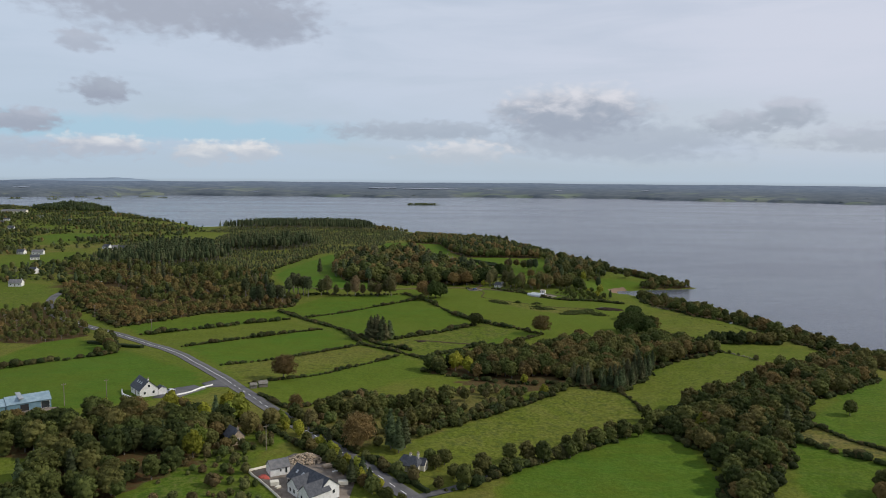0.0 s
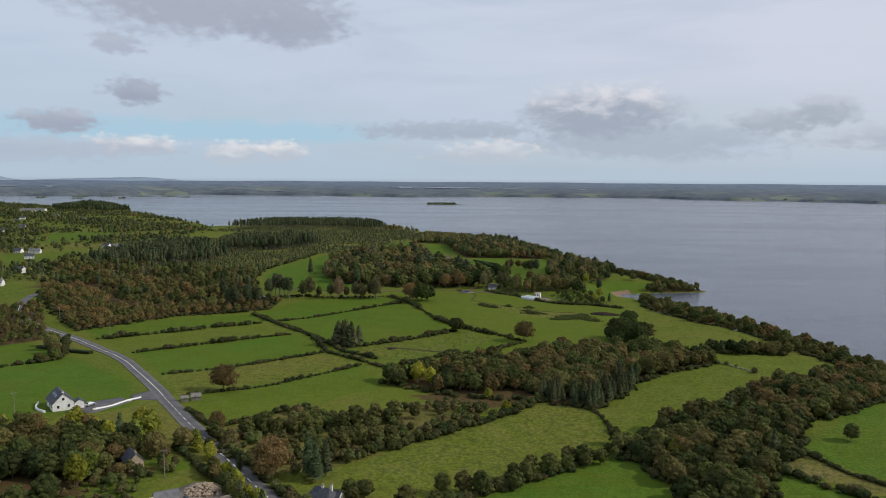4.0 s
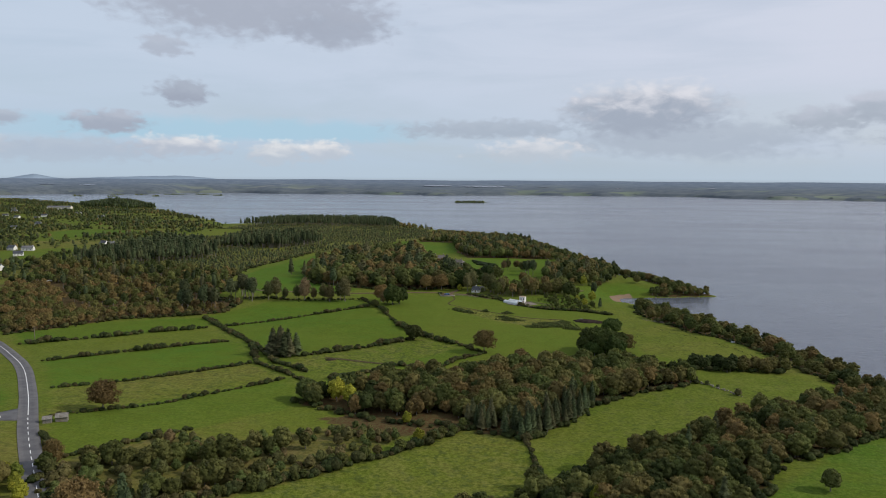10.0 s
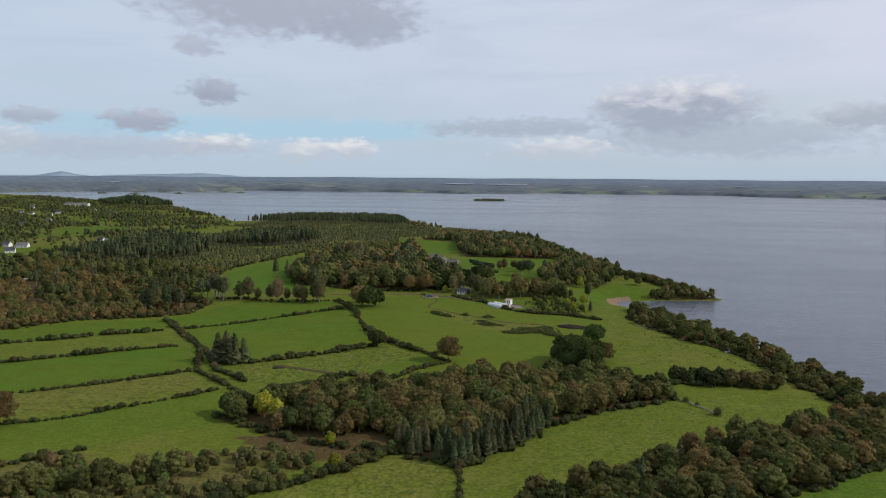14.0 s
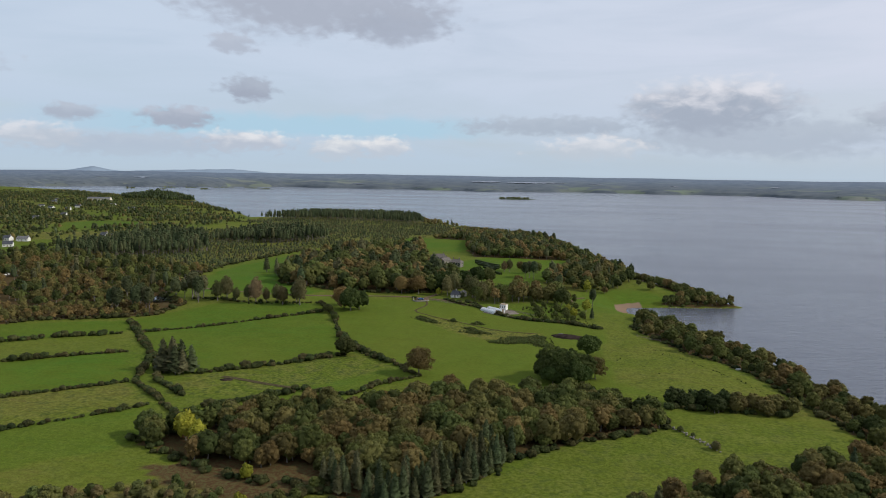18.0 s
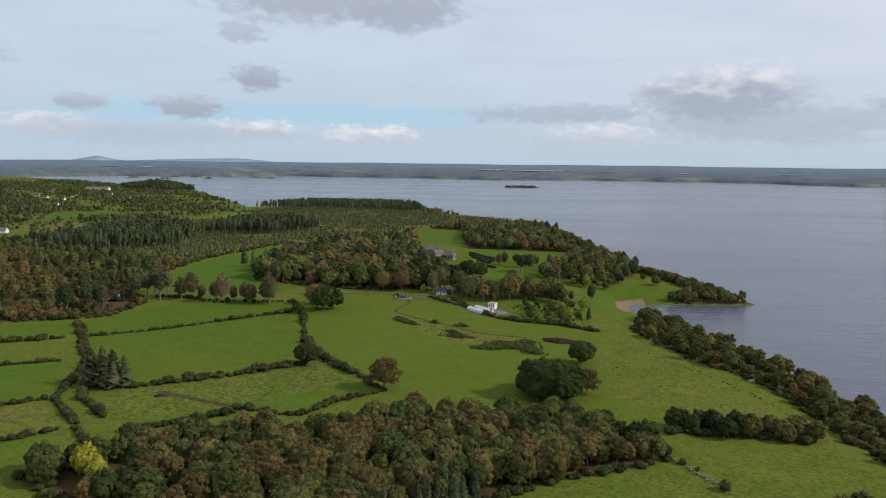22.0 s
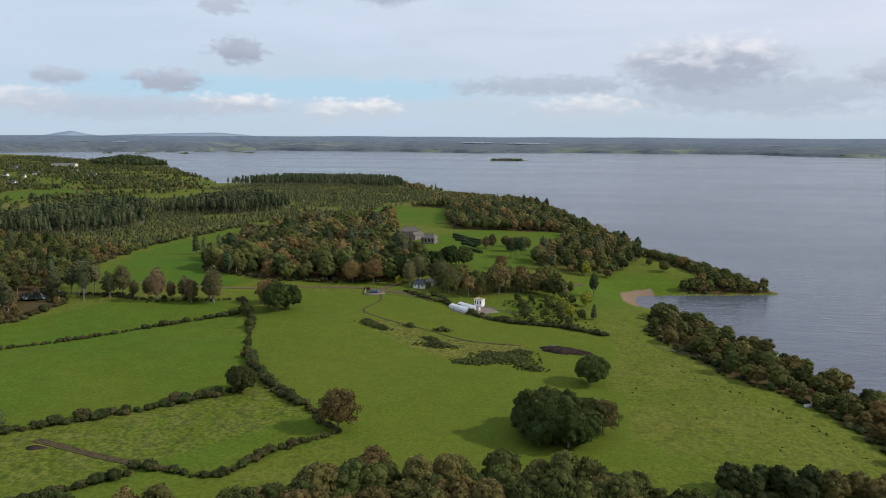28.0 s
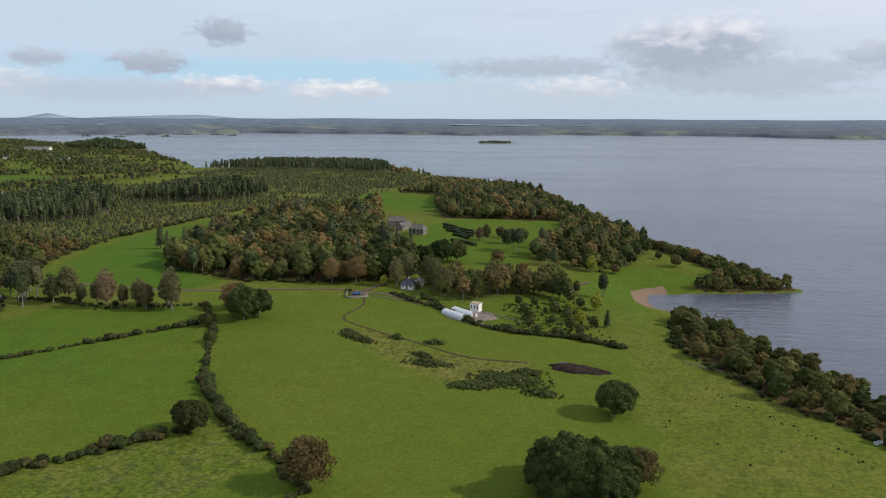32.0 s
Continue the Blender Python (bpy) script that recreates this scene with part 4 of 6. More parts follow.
# counted trees: prototypes
P_BROAD = [prototype("broadleaf_tree", "broad", 31 + i, h, w, M_BROAD, "mixed broadleaf tree turning from green to autumn brown", "tree", "broadleaf trees of the wood belt", 0.95)
           for i, (h, w) in enumerate(((9.5, 7.6), (10.5, 7.8), (8.4, 7.8), (9.5, 9.0)))]
P_OAK = [prototype("oak_tree", "broad", 41 + i, h, w, M_OAK, "broad dark green oak with a dense crown", "tree", "", 2.4) for i, (h, w) in enumerate(((15, 15), (11, 13)))]
P_RUST = [prototype("autumn_tree", "airy", 45 + i, h, w, M_RUST, "rust-brown autumn tree with thinning leaves", "tree", "autumn trees", 1.3) for i, (h, w) in enumerate(((10.5, 10), (11, 8)))]
P_GOLD = [prototype("yellow_tree", "broad", 48, 6, 4.6, M_GOLD, "small yellow-green tree in autumn leaf", "tree", "yellowing trees", 0.8)]
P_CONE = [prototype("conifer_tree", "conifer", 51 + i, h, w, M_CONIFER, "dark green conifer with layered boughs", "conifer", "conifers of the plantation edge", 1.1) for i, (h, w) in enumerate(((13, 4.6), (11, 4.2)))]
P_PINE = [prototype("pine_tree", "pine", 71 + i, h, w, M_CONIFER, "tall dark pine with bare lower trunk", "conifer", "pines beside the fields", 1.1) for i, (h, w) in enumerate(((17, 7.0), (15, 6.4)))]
PINE_SHAPES = [tree_variant("spruce" if i in (0, 3) else "pine", 81 + i, 16 + i * 1.1, 5.6, 0.26) for i in range(5)]
SLIM_SHAPES = [tree_variant("airy" if i in (1, 3) else "slim", 91 + i, 11 + i * 1.3, 7.0 + 0.5 * i, 0.4) for i in range(5)]
MIX_SHAPES = [MID_SHAPES[0], SLIM_SHAPES[4], MID_SHAPES[2], PINE_SHAPES[1], PINE_SHAPES[4], MID_SHAPES[5], MID_SHAPES[6]]
PARK_SHAPES = [tree_variant("broad", 111, 14.5, 13, 0.75), tree_variant("broad", 112, 13, 12, 0.75), tree_variant("broad", 113, 16, 12.5, 0.75), tree_variant("slim", 114, 18, 9, 0.75),
               tree_variant("conifer", 115, 17, 6.5, 0.9), tree_variant("broad", 116, 9, 8, 0.5), tree_variant("bush", 117, 4, 5, 0.7)]
PARK_MAT = [1, 1, 1, 2, 2, 1, 3]
P_EVERGREEN = [prototype("evergreen_tree", "conifer", 119, 13.5, 6.6, M_CONIFER, "tall dark evergreen in a field-corner clump", "tree", "evergreens of the field-corner clump", 0.95)]
P_SLIM = [prototype("ash_tree", "airy", 96 + i, 12 + i * 2, 7.4, M_THIN, "slender half-bare ash tree in autumn leaf", "tree", "trees beside the estate drive", 0.9) for i in range(2)]
P_BUSH = [prototype("bush", "bush", 55 + i, h, w, M_SCRUB, "rounded bush of willow and thorn scrub", "bush", "bushes of the rough ground", 1.0) for i, (h, w) in enumerate(((3.6, 3.8), (2.6, 3.2), (4.4, 3.6)))]


def bits(x, y):
    return np.array([x]), np.array([y])


belt = spots_in(WOOD_BELT, 5.2, lambda x, y: r1.choice([0.05, 0.25, 0.6] if x < 45 else [0.3, 0.6, 0.85]), 0.0, 0.0, (0.58, 1.12), (CLEARING, [(-2, 356), (12, 376), (22, 368), (14, 352)]))
belt.sort(key=lambda s: math.hypot(s[0] - 105, s[1] - 375))
counted, rest, conifers = 0, [], 0
for s in belt:
    if dist_line([(64, 341), (84, 337), (104, 362), (113, 376)], *bits(s[0], s[1]))[0] < 6.5:
        continue
    elif counted < 280:
        counted += 1
        thing_tree(P_BROAD[int(s[3] * 10) % 4], s[0], s[1], s[2], math.degrees(s[3]))
    else:
        rest.append(s)
SPRUCE_EDGE = [(56, 346), (66, 336), (85, 330), (106, 358), (114, 376), (107, 381), (97, 367), (82, 343)]
for x, y in scatter(SPRUCE_EDGE, 3.9, r1):
    thing_tree(P_CONE[int(x) % 2], x, y, r1.uniform(0.55, 0.9), tall=r1.uniform(0.9, 1.12))
grove("woodland_belt", "dense belt of birch and alder in brown and green leaf", rest, NEAR_SHAPES, MAT_OF)
grove("woodland_south", "dense autumn wood of alder, birch and willow", spots_in(WOOD_SOUTH, 5.0, lambda x, y: r1.choice([0.3, 0.55, 0.8] if y > 320 else [0.05, 0.2, 0.45, 0.7]), 0.02, 0.06, (0.5, 0.98)), NEAR_SHAPES, MAT_OF)
grove("woodland_shore", "strip of lakeside trees in mixed green and brown", spots_in(SHORE_BELT, 5.3, lambda x, y: 0.42 + 0.4 * float(wob(x, y, 9, 2)), 0.0, 0.26, (0.32, 0.92)), NEAR_SHAPES, MAT_OF)
grove("woodland_spit", "low wood of willow and alder on a narrow spit", spots_in(SPIT, 3.5, 0.35, 0.0, 0.3, (0.35, 0.72)), MID_SHAPES, MAT_OF)
grove("woodland_headland", "tall dark mixed wood on the lake headland", spots_in(HEADLAND, 8.0, lambda x, y: r1.choice([0.05, 0.3, 0.5, 0.8]), 0.16, 0.2, (0.35, 0.8)), PARK_SHAPES, PARK_MAT)
grove("woodland_manor", "mature mixed wood in autumn colours round the big house", spots_in(MANOR_WOOD, 8.2, lambda x, y: r1.choice([0.0, 0.15, 0.75, 0.95] if y > 745 else [0.0, 0.1, 0.4, 0.9]), 0.14, 0.12, (0.55, 1.12)), PARK_SHAPES, PARK_MAT)
grove("woodland_lodge", "tall slender autumn trees behind the lodge", spots_in(LODGE_TREES, 6.6, lambda x, y: 0.6 + 0.4 * float(wob(x, y, 12, 2)), 0.0, 0.0, (0.5, 1.05)), SLIM_SHAPES, [1] * 5)
EVERGREEN = [(-112, 225), (-92, 230), (-90, 239), (-110, 237)]
grove("woodland_evergreen", "dark block of holly and laurel in front of a wood", spots_in(EVERGREEN, 3.6, 0.1, 0.0, 0.0, (0.6, 0.85)), NEAR_SHAPES, [4] * 7)
NEAR_CUT = [[(-140, 255), (-128, 270), (-122, 262), (-132, 250)], [(-109, 222), (-97, 226), (-82, 232), (-81, 224), (-92, 215), (-102, 212)], [(-114, 224), (-92, 229), (-90, 238), (-112, 236)]]
grove("woodland_near", "tangled green and yellow-green wood beside a farm", spots_in(NEAR_WOOD, 5.6, lambda x, y: 0.22 + 0.35 * float(wob(x, y, 11, 2)), 0.04, 0.12, (0.55, 1.1), NEAR_CUT), NEAR_SHAPES, MAT_OF)
grove("woodland_bend", "brown-green trees beside the bend of the road", spots_in(BEND_TREES, 6.0, 0.45, 0.0, 0.12, (0.28, 0.5)), MIX_SHAPES, MAT_OF)
POND = [(-162, 606), (-156, 590), (-146, 584), (-118, 552), (-110, 560), (-132, 596), (-136, 612), (-150, 618)]
cuts = (GREEN_GLADE, TOP_FIELD, PALE_FIELD, POND)
young = lambda x: 735 - 0.35 * (x + 200)
edge = lambda x, y: dist_line([(-330, 615), (-254, 515), (-214, 470), (-176, 516), (-120, 545), (-118, 580)], x, y)
DARK = [(-395, 815), (-360, 800), (-330, 800), (-276, 848), (-262, 885), (-300, 930), (-330, 1010), (-395, 1010)]
INNER = [(-312, 972), (-265, 985), (-221, 992), (-180, 1050), (-215, 1110), (-300, 1105)]
dark_block = lambda x, y: inside(DARK, x, y)
inner_block = lambda x, y: inside(INNER, x, y)
grove("woodland_edge", "low rust-brown birch scrub along the edge of a wood", spots_in(WEST_WOOD, 4.6, lambda x, y: 0.75 + 0.35 * float(wob(x, y, 16, 2)), 0.0, 0.25, (0.3, 0.62), cuts, lambda x, y: (y < 700) & (edge(x, y) < 40 + 8 * wob(x, y, 18, 2))), MID_SHAPES, MAT_OF)
grove("woodland_west", "broad mixed wood of dark green and brown", spots_in(WEST_WOOD, 6.6, lambda x, y: 0.45 + 0.5 * float(wob(x, y, 26, 4)), 0.06, 0.16, (0.4, 0.85), cuts, lambda x, y: (y < young(x)) & (edge(x, y) >= 49 + 8 * wob(x, y, 18, 2)) & (wob(x, y, 13, 1) > -0.8)), MIX_SHAPES, MAT_OF)
grove("plantation_middle", "young olive-green plantation with scrub between rows", spots_in(WEST_WOOD, 4.8, lambda x, y: 0.5 + 0.3 * float(wob(x, y, 22, 1)), 0.22, 0.34, (0.3, 0.7), cuts, lambda x, y: (y >= young(x)) & (y < 1425) & ~dark_block(x, y) & ~inner_block(x, y) & (wob(x, y, 30, 5) > -0.6)), YOUNG_SHAPES, [2, 2, 3, 2, 2, 2, 2])
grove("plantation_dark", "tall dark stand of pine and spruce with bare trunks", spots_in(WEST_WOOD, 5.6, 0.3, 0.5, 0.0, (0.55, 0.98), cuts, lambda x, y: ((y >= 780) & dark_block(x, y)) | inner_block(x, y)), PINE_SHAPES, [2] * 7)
grove("woodland_north", "mixed wood and scrub behind the big house", spots_in(NORTH_WOOD, 6.8, lambda x, y: 0.6 if y > 1120 else 0.3, 0.18, 0.15, (0.4, 0.8), cuts, lambda x, y: (y > 1120)), FAR_SHAPES, MAT_OF)
grove("woodland_ridge", "tall dark trees on the rise behind the lawn", spots_in(NORTH_WOOD, 8.0, lambda x, y: r1.choice([0.05, 0.25, 0.6, 0.85]), 0.22, 0.12, (0.5, 1.0), cuts, lambda x, y: (y <= 1120)), PARK_SHAPES, PARK_MAT)
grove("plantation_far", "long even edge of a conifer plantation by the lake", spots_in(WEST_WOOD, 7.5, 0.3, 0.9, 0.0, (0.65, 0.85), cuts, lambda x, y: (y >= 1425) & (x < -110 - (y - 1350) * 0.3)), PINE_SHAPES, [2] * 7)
grove("plantation_point", "low brown-green scrub wood on the point", spots_in(WEST_WOOD, 9.0, 0.6, 0.1, 0.4, (0.5, 0.9), cuts, lambda x, y: (y >= 1425) & (x >= -110 - (y - 1350) * 0.3)), FAR_SHAPES, MAT_OF)
fields_w = [f[0] for f in FIELDS[22:25]]
patchy = lambda x, y: (wob(x, y, 60, 1.5) + 0.5 * wob(x, y, 23, 4) > -0.12) & (x > -1900)
grove("woodland_far_west", "scattered copses and hedgerow trees of the far countryside", spots_in(FAR_WEST, 10.0, 0.35, 0.12, 0.3, (0.4, 0.95), fields_w + [PALE_FIELD], patchy), TINY_SHAPES, [1, 4, 4, 2, 2, 3, 4])
HILL_WOOD = [(-1025, 2225), (-1060, 2262), (-1130, 2275), (-1260, 2300), (-1270, 2210), (-1200, 2140), (-1060, 2168)]
grove("woodland_hill", "round wooded knoll at the water's edge", spots_in(HILL_WOOD, 7.0, 0.1, 0.5, 0.0, (1.0, 1.5)), TINY_SHAPES, [4, 4, 4, 2, 2, 4, 4])

# ---------------------------------------------------------------- hedges
HEDGES = [
    ("tall", [(-190, 445), (-151, 470), (-109, 501)]), ("low", [(-150, 406), (-118, 434), (-79, 464)]),
    ("low", [(-113, 359), (-83, 384), (-49, 420)]), ("low", [(-89, 321), (-59, 347), (-24, 394)]),
    ("low", [(-123, 531), (-90, 491), (-63, 458), (-47, 420), (-23, 400), (-5, 383)]),
    ("low", [(-118, 528), (-85, 488), (-58, 455), (-40, 425), (-18, 408)]),
    ("low", [(-101, 505), (-64, 538), (-22, 577)]), ("tall", [(-33, 439), (-9, 458), (23, 487)]),
    ("low", [(-32, 603), (-15, 576), (8, 522)]), ("tall", [(8, 522), (28, 493), (52, 472), (64, 459)]),
    ("low", [(20, 428), (43, 428), (50, 443), (65, 459)]), ("low", [(-4, 397), (21, 424)]),
    ("tall", [(-17, 258), (17, 289), (47, 320), (68, 346)]), ("tall", [(2, 214), (23, 234), (57, 260), (91, 290)]),
    ("low", [(84, 334), (86, 318), (88, 294)]), ("low", [(66, 622), (92, 596), (108, 590), (130, 587), (146, 579)]), ("low", [(44, 639), (66, 620)]),
    ("tall", [(-212, 450), (-190, 410), (-180, 386), (-199, 364), (-218, 348), (-240, 332)]), ("low", [(-79, 303), (-61, 284), (-36, 321)]),
    ("tall", [(168, 440), (213, 444)]), ("tall", [(170, 448), (212, 452)]),
    ("tall", [(-60, 272), (-47, 259), (-30, 241), (-16, 225), (-8, 217)]), ("low", [(-66, 262), (-52, 246), (-38, 232), (-24, 216)]),
    ("tall", [(134, 266), (142, 260), (148, 254), (157, 245), (170, 230)]), ("low", [(150, 284), (156, 268), (165, 256)]),
]


def build_hedge(kind, line):
    pts = along(line, 1.15 if kind == "low" else 1.5, r1, 0.4 if kind == "low" else 0.9)
    swell = 0.95 + 0.4 * wob(pts[:, 0], pts[:, 1], 9, 1)
    pts, swell = pts[swell > 0.48], swell[swell > 0.48]
    sp = [(x, y, k * (r1.uniform(0.35, 0.85) if kind == "low" else r1.uniform(0.45, 1.1)), r1.uniform(0, 6.28), int(r1.integers(5, 7)), r1.random()) for (x, y), k in zip(pts, swell)]
    ob = grove("hedgerow", "tall overgrown hedgerow of thorn and bramble" if kind == "tall" else "low thorn hedgerow along a field bank",
               sp, MID_SHAPES, [4] * 7, "hedge")
    ob["group"], ob["kind"] = "hedgerows between the fields", ""
    del ob["kind"]


for kind, line in HEDGES:
    build_hedge(kind, line)

# ---------------------------------------------------------------- single trees
for i in range(12):
    a, q = i * 2.4, (0 if i == 0 else 4.2 if i < 5 else 8.2)
    thing_tree(P_OAK[i % 2], 127 + q * math.cos(a) * 1.1, 467 + q * math.sin(a) * 0.85, 0.95 if i < 5 else 0.78, 40 * i)
thing_tree(P_RUST[0], 141, 474, 0.95)
thing_tree(P_OAK[1], 139, 517, 0.95)
thing_tree(P_RUST[0], 64.4, 461, 1.2)
thing_tree(P_RUST[0], -75, 333, 1.15)
thing_tree(P_OAK[1], 23, 485, 0.8, label="spreading green hedgerow tree where field banks meet")
thing_tree(P_BROAD[0], 173.6, 297, 0.75)
for x, y, s in ((-40, 438, 1.1), (-37, 440, 1.0), (-44, 437, 1.05), (-33, 441, 0.85), (-42, 441, 1.0), (-38, 436, 0.9), (-46, 440, 0.8), (-35, 437, 0.75)):
    thing_tree(P_EVERGREEN[0], x, y, s * 1.1)
for x, y, s in ((-6, 585, 1.3), (-12, 590, 1.2), (-2, 590, 1.1)):
    thing_tree(P_OAK[0] if x > -10 else P_RUST[0], x, y, s * 0.75)
thing_tree(P_OAK[1], -17, 574, 0.5)
thing_tree(P_OAK[1], -6, 555, 0.36)
thing_tree(P_GOLD[0], 7, 366, 1.6)
thing_tree(P_GOLD[0], 47, 322, 0.9)
thing_tree(P_GOLD[0], 108, 262, 1.1)
thing_tree(P_GOLD[0], 103, 276, 1.2)
thing_tree(P_GOLD[0], -84, 275, 1.4)
thing_tree(P_GOLD[0], 40, 341, 0.8)
thing_tree(P_GOLD[0], 13.5, 362, 1.35)


def build_far_hedges():
    """Hedgerows round the small fields of the far countryside."""
    sp = []
    for i in range(-14, 15):
        for j in range(-2, 24):
            for du, dv in ((1, 0), (0, 1)):
                if r1.random() < 0.18:
                    continue
                n = 9 if du else 14
                for k in range(n):
                    u, v = (i + du * (k + r1.random()) / n) * 95, (j + dv * (k + r1.random()) / n) * 150
                    x, y = u * 0.88 - v * 0.47, u * 0.47 + v * 0.88
                    sp.append((x + r1.normal() * 1.5, y + r1.normal() * 1.5))
    p = np.array(sp)
    ok = inside(FAR_WEST, p[:, 0], p[:, 1]) & inside(LAND, p[:, 0], p[:, 1])
    for w in fields_w:
        ok &= ~inside(w, p[:, 0], p[:, 1])
    sp = [(x, y, r1.uniform(0.45, 1.0), r1.uniform(0, 6.28), int(r1.choice([0, 2, 5, 5, 6, 6])) if r1.random() < 0.5 else 5, r1.random() * 0.7) for x, y in p[ok]]
    grove("hedges_far", "dark hedgerows round small far fields", sp, TINY_SHAPES, [1, 1, 1, 2, 2, 4, 4], "hedge")


build_far_hedges()
# rough ground between the road and the wood belt
scrub_spots = spots_in(SCRUB_LAND, 5.0, 0.5, 0.0, 1.0, (0.5, 1.15), (), lambda x, y: (wob(x, y, 14, 2) > -0.25) | (dist_line([(-52, 272), (-40, 280), (-28, 285), (-14, 291), (0, 300)], x, y) < 7))
for x, y, s, turn, k, tone in scrub_spots:
    thing_tree(P_BUSH[int(turn * 10) % 3], x, y, s, math.degrees(turn))
row = along([(-56, 275), (-45, 281), (-28, 287), (-14, 293), (-2, 301), (8, 312)], 3.2, r1, 2.2)
row2 = along([(-34, 255), (-22, 262), (-8, 274), (2, 284)], 3.6, r1, 2.5)
row3 = along([(2, 216), (23, 236), (40, 248), (57, 262), (75, 276), (90, 289)], 3.0, r1, 2.4)
row4 = along([(-10, 262), (17, 289), (47, 321), (66, 344)], 3.4, r1, 1.4)
row5 = along([(168, 441), (190, 445), (216, 447)], 1.7, r1, 2.2)
grove("woodland_scrub", "dark thicket of young willow and thorn on rough ground", [(x, y, r1.uniform(0.55, 0.95), r1.uniform(0, 6.28), int(r1.integers(0, 3)), float(r1.uniform(0.1, 0.6))) for x, y in np.concatenate([row, row2])], NEAR_SHAPES, MAT_OF)
grove("hedgerow_trees", "tall hedgerow of thorn, ash and bramble", [(x, y, r1.uniform(0.4, 0.8), r1.uniform(0, 6.28), int(r1.integers(0, 3)), float(r1.uniform(0.1, 0.7))) for x, y in row3], NEAR_SHAPES, MAT_OF)
grove("hedgerow_thorn", "bushy hedgerow of thorn and willow", [(x, y, r1.uniform(0.25, 0.55), r1.uniform(0, 6.28), int(r1.integers(0, 3)), float(r1.uniform(0.1, 0.7))) for x, y in row4], NEAR_SHAPES, MAT_OF)
grove("woodland_corner", "dark row of holly and laurel along a field edge", [(x, y, r1.uniform(0.6, 0.85), r1.uniform(0, 6.28), int(r1.integers(0, 3)), float(0.25 * r1.random())) for x, y in row5 if x < 192], NEAR_SHAPES, [4] * 7)
grove("woodland_corner_brown", "row of hazel and alder turning brown along a field edge", [(x, y, r1.uniform(0.55, 0.85), r1.uniform(0, 6.28), int(r1.integers(0, 3)), float(r1.uniform(0.5, 0.9))) for x, y in row5 if x >= 192], NEAR_SHAPES, MAT_OF)
# brambles in the big pasture
BRAMBLES = [(44, 573, 7, 3, -35, 60), (50, 569, 4, 2.4, -35, 24), (78, 549, 8, 3, -10, 60), (74, 557, 5, 1.6, -30, 24), (107, 538, 12, 6, -8, 190), (96, 531, 8, 3.4, 10, 70), (118, 528, 6, 2.4, -10, 40), (76, 572, 4, 1.8, 0, 20), (112, 546, 6, 3, 5, 50), (61, 575, 3, 1.5, -30, 14)]
for x0, y0, a, b, turn, n in BRAMBLES:
    c, q = math.cos(radians(turn)), math.sin(radians(turn))
    sp = []
    for k in range(2 * n):
        u, v = np.clip(r1.normal(size=2) * 0.55, -1.2, 1.2) * (a, b)
        h = 0.2 + 0.36 * math.exp(-((u / a) ** 2 + (v / b) ** 2) * 1.6)
        sp.append((x0 + u * c - v * q, y0 + u * q + v * c, h * r1.uniform(0.7, 1.2), r1.uniform(0, 6.28), int(r1.integers(5, 7)), float(r1.random() * 0.35)))
    ob = grove("bramble_patch", "low dark green patch of brambles in rough pasture", sp, FAR_SHAPES, [3] * 7, "brambles")
    ob["group"] = "bramble patches of the pasture"
sp = [(x, y, r1.uniform(0.18, 0.5), r1.uniform(0, 6.28), 5, float(r1.random() * 0.5)) for x, y in scatter(ORCHARD, 4.2, r1)]
grove("orchard", "young fruit trees and shrubs in a walled garden", sp + [(x, y, r1.uniform(0.3, 0.6), 0.5, 0, 0.2) for x, y in scatter(ORCHARD, 11, r1)], NEAR_SHAPES, [1, 1, 1, 2, 2, 3, 3], "orchard")
# rushes along the old drain by the shore
sp = [(x, y, r1.uniform(0.1, 0.24), r1.uniform(0, 6.28), 6, 0.2) for x, y in np.concatenate([along([(168, 548), (180, 530), (196, 505), (208, 486), (214, 470)], 1.6, r1, 1.0), along([(150, 540), (170, 500), (200, 470)], 5, r1, 9)])]
grove("rushes", "dark tufts of rushes in wet grass", sp, NEAR_SHAPES, [4] * 7, "rushes")
for x, y, s, turn, k, tone in spots_in(ROUGH_NEAR, 4.4, 0.5, 0.0, 1.0, (0.3, 1.0), (), lambda x, y: wob(x, y, 9, 3) > -0.4):
    thing_tree(P_BUSH[int(turn * 10) % 3], x, y, s, math.degrees(turn))
for x, y, s in ((-88, 243, 0.9), (-80, 240, 0.75), (-70, 254, 1.0), (-64, 262, 0.9), (-92, 236, 0.8)):
    thing_tree(P_BROAD[2], x, y, s)
thing_tree(P_GOLD[0], -83, 238, 1.3, label="round yellow-green willow on rough ground")
# bushy skirts of the woods
def skirt(name, line, step, wobble, scale, tone):
    sp = [(x, y, r1.uniform(*scale), r1.uniform(0, 6.28), int(r1.choice([5, 6, 6])), float(np.clip(tone + 0.25 * r1.normal(), 0, 1))) for x, y in along(line, step, r1, wobble)]
    grove(name, "tangled bramble and thorn skirt of a wood", sp, MID_SHAPES, [4] * 7, "undergrowth")


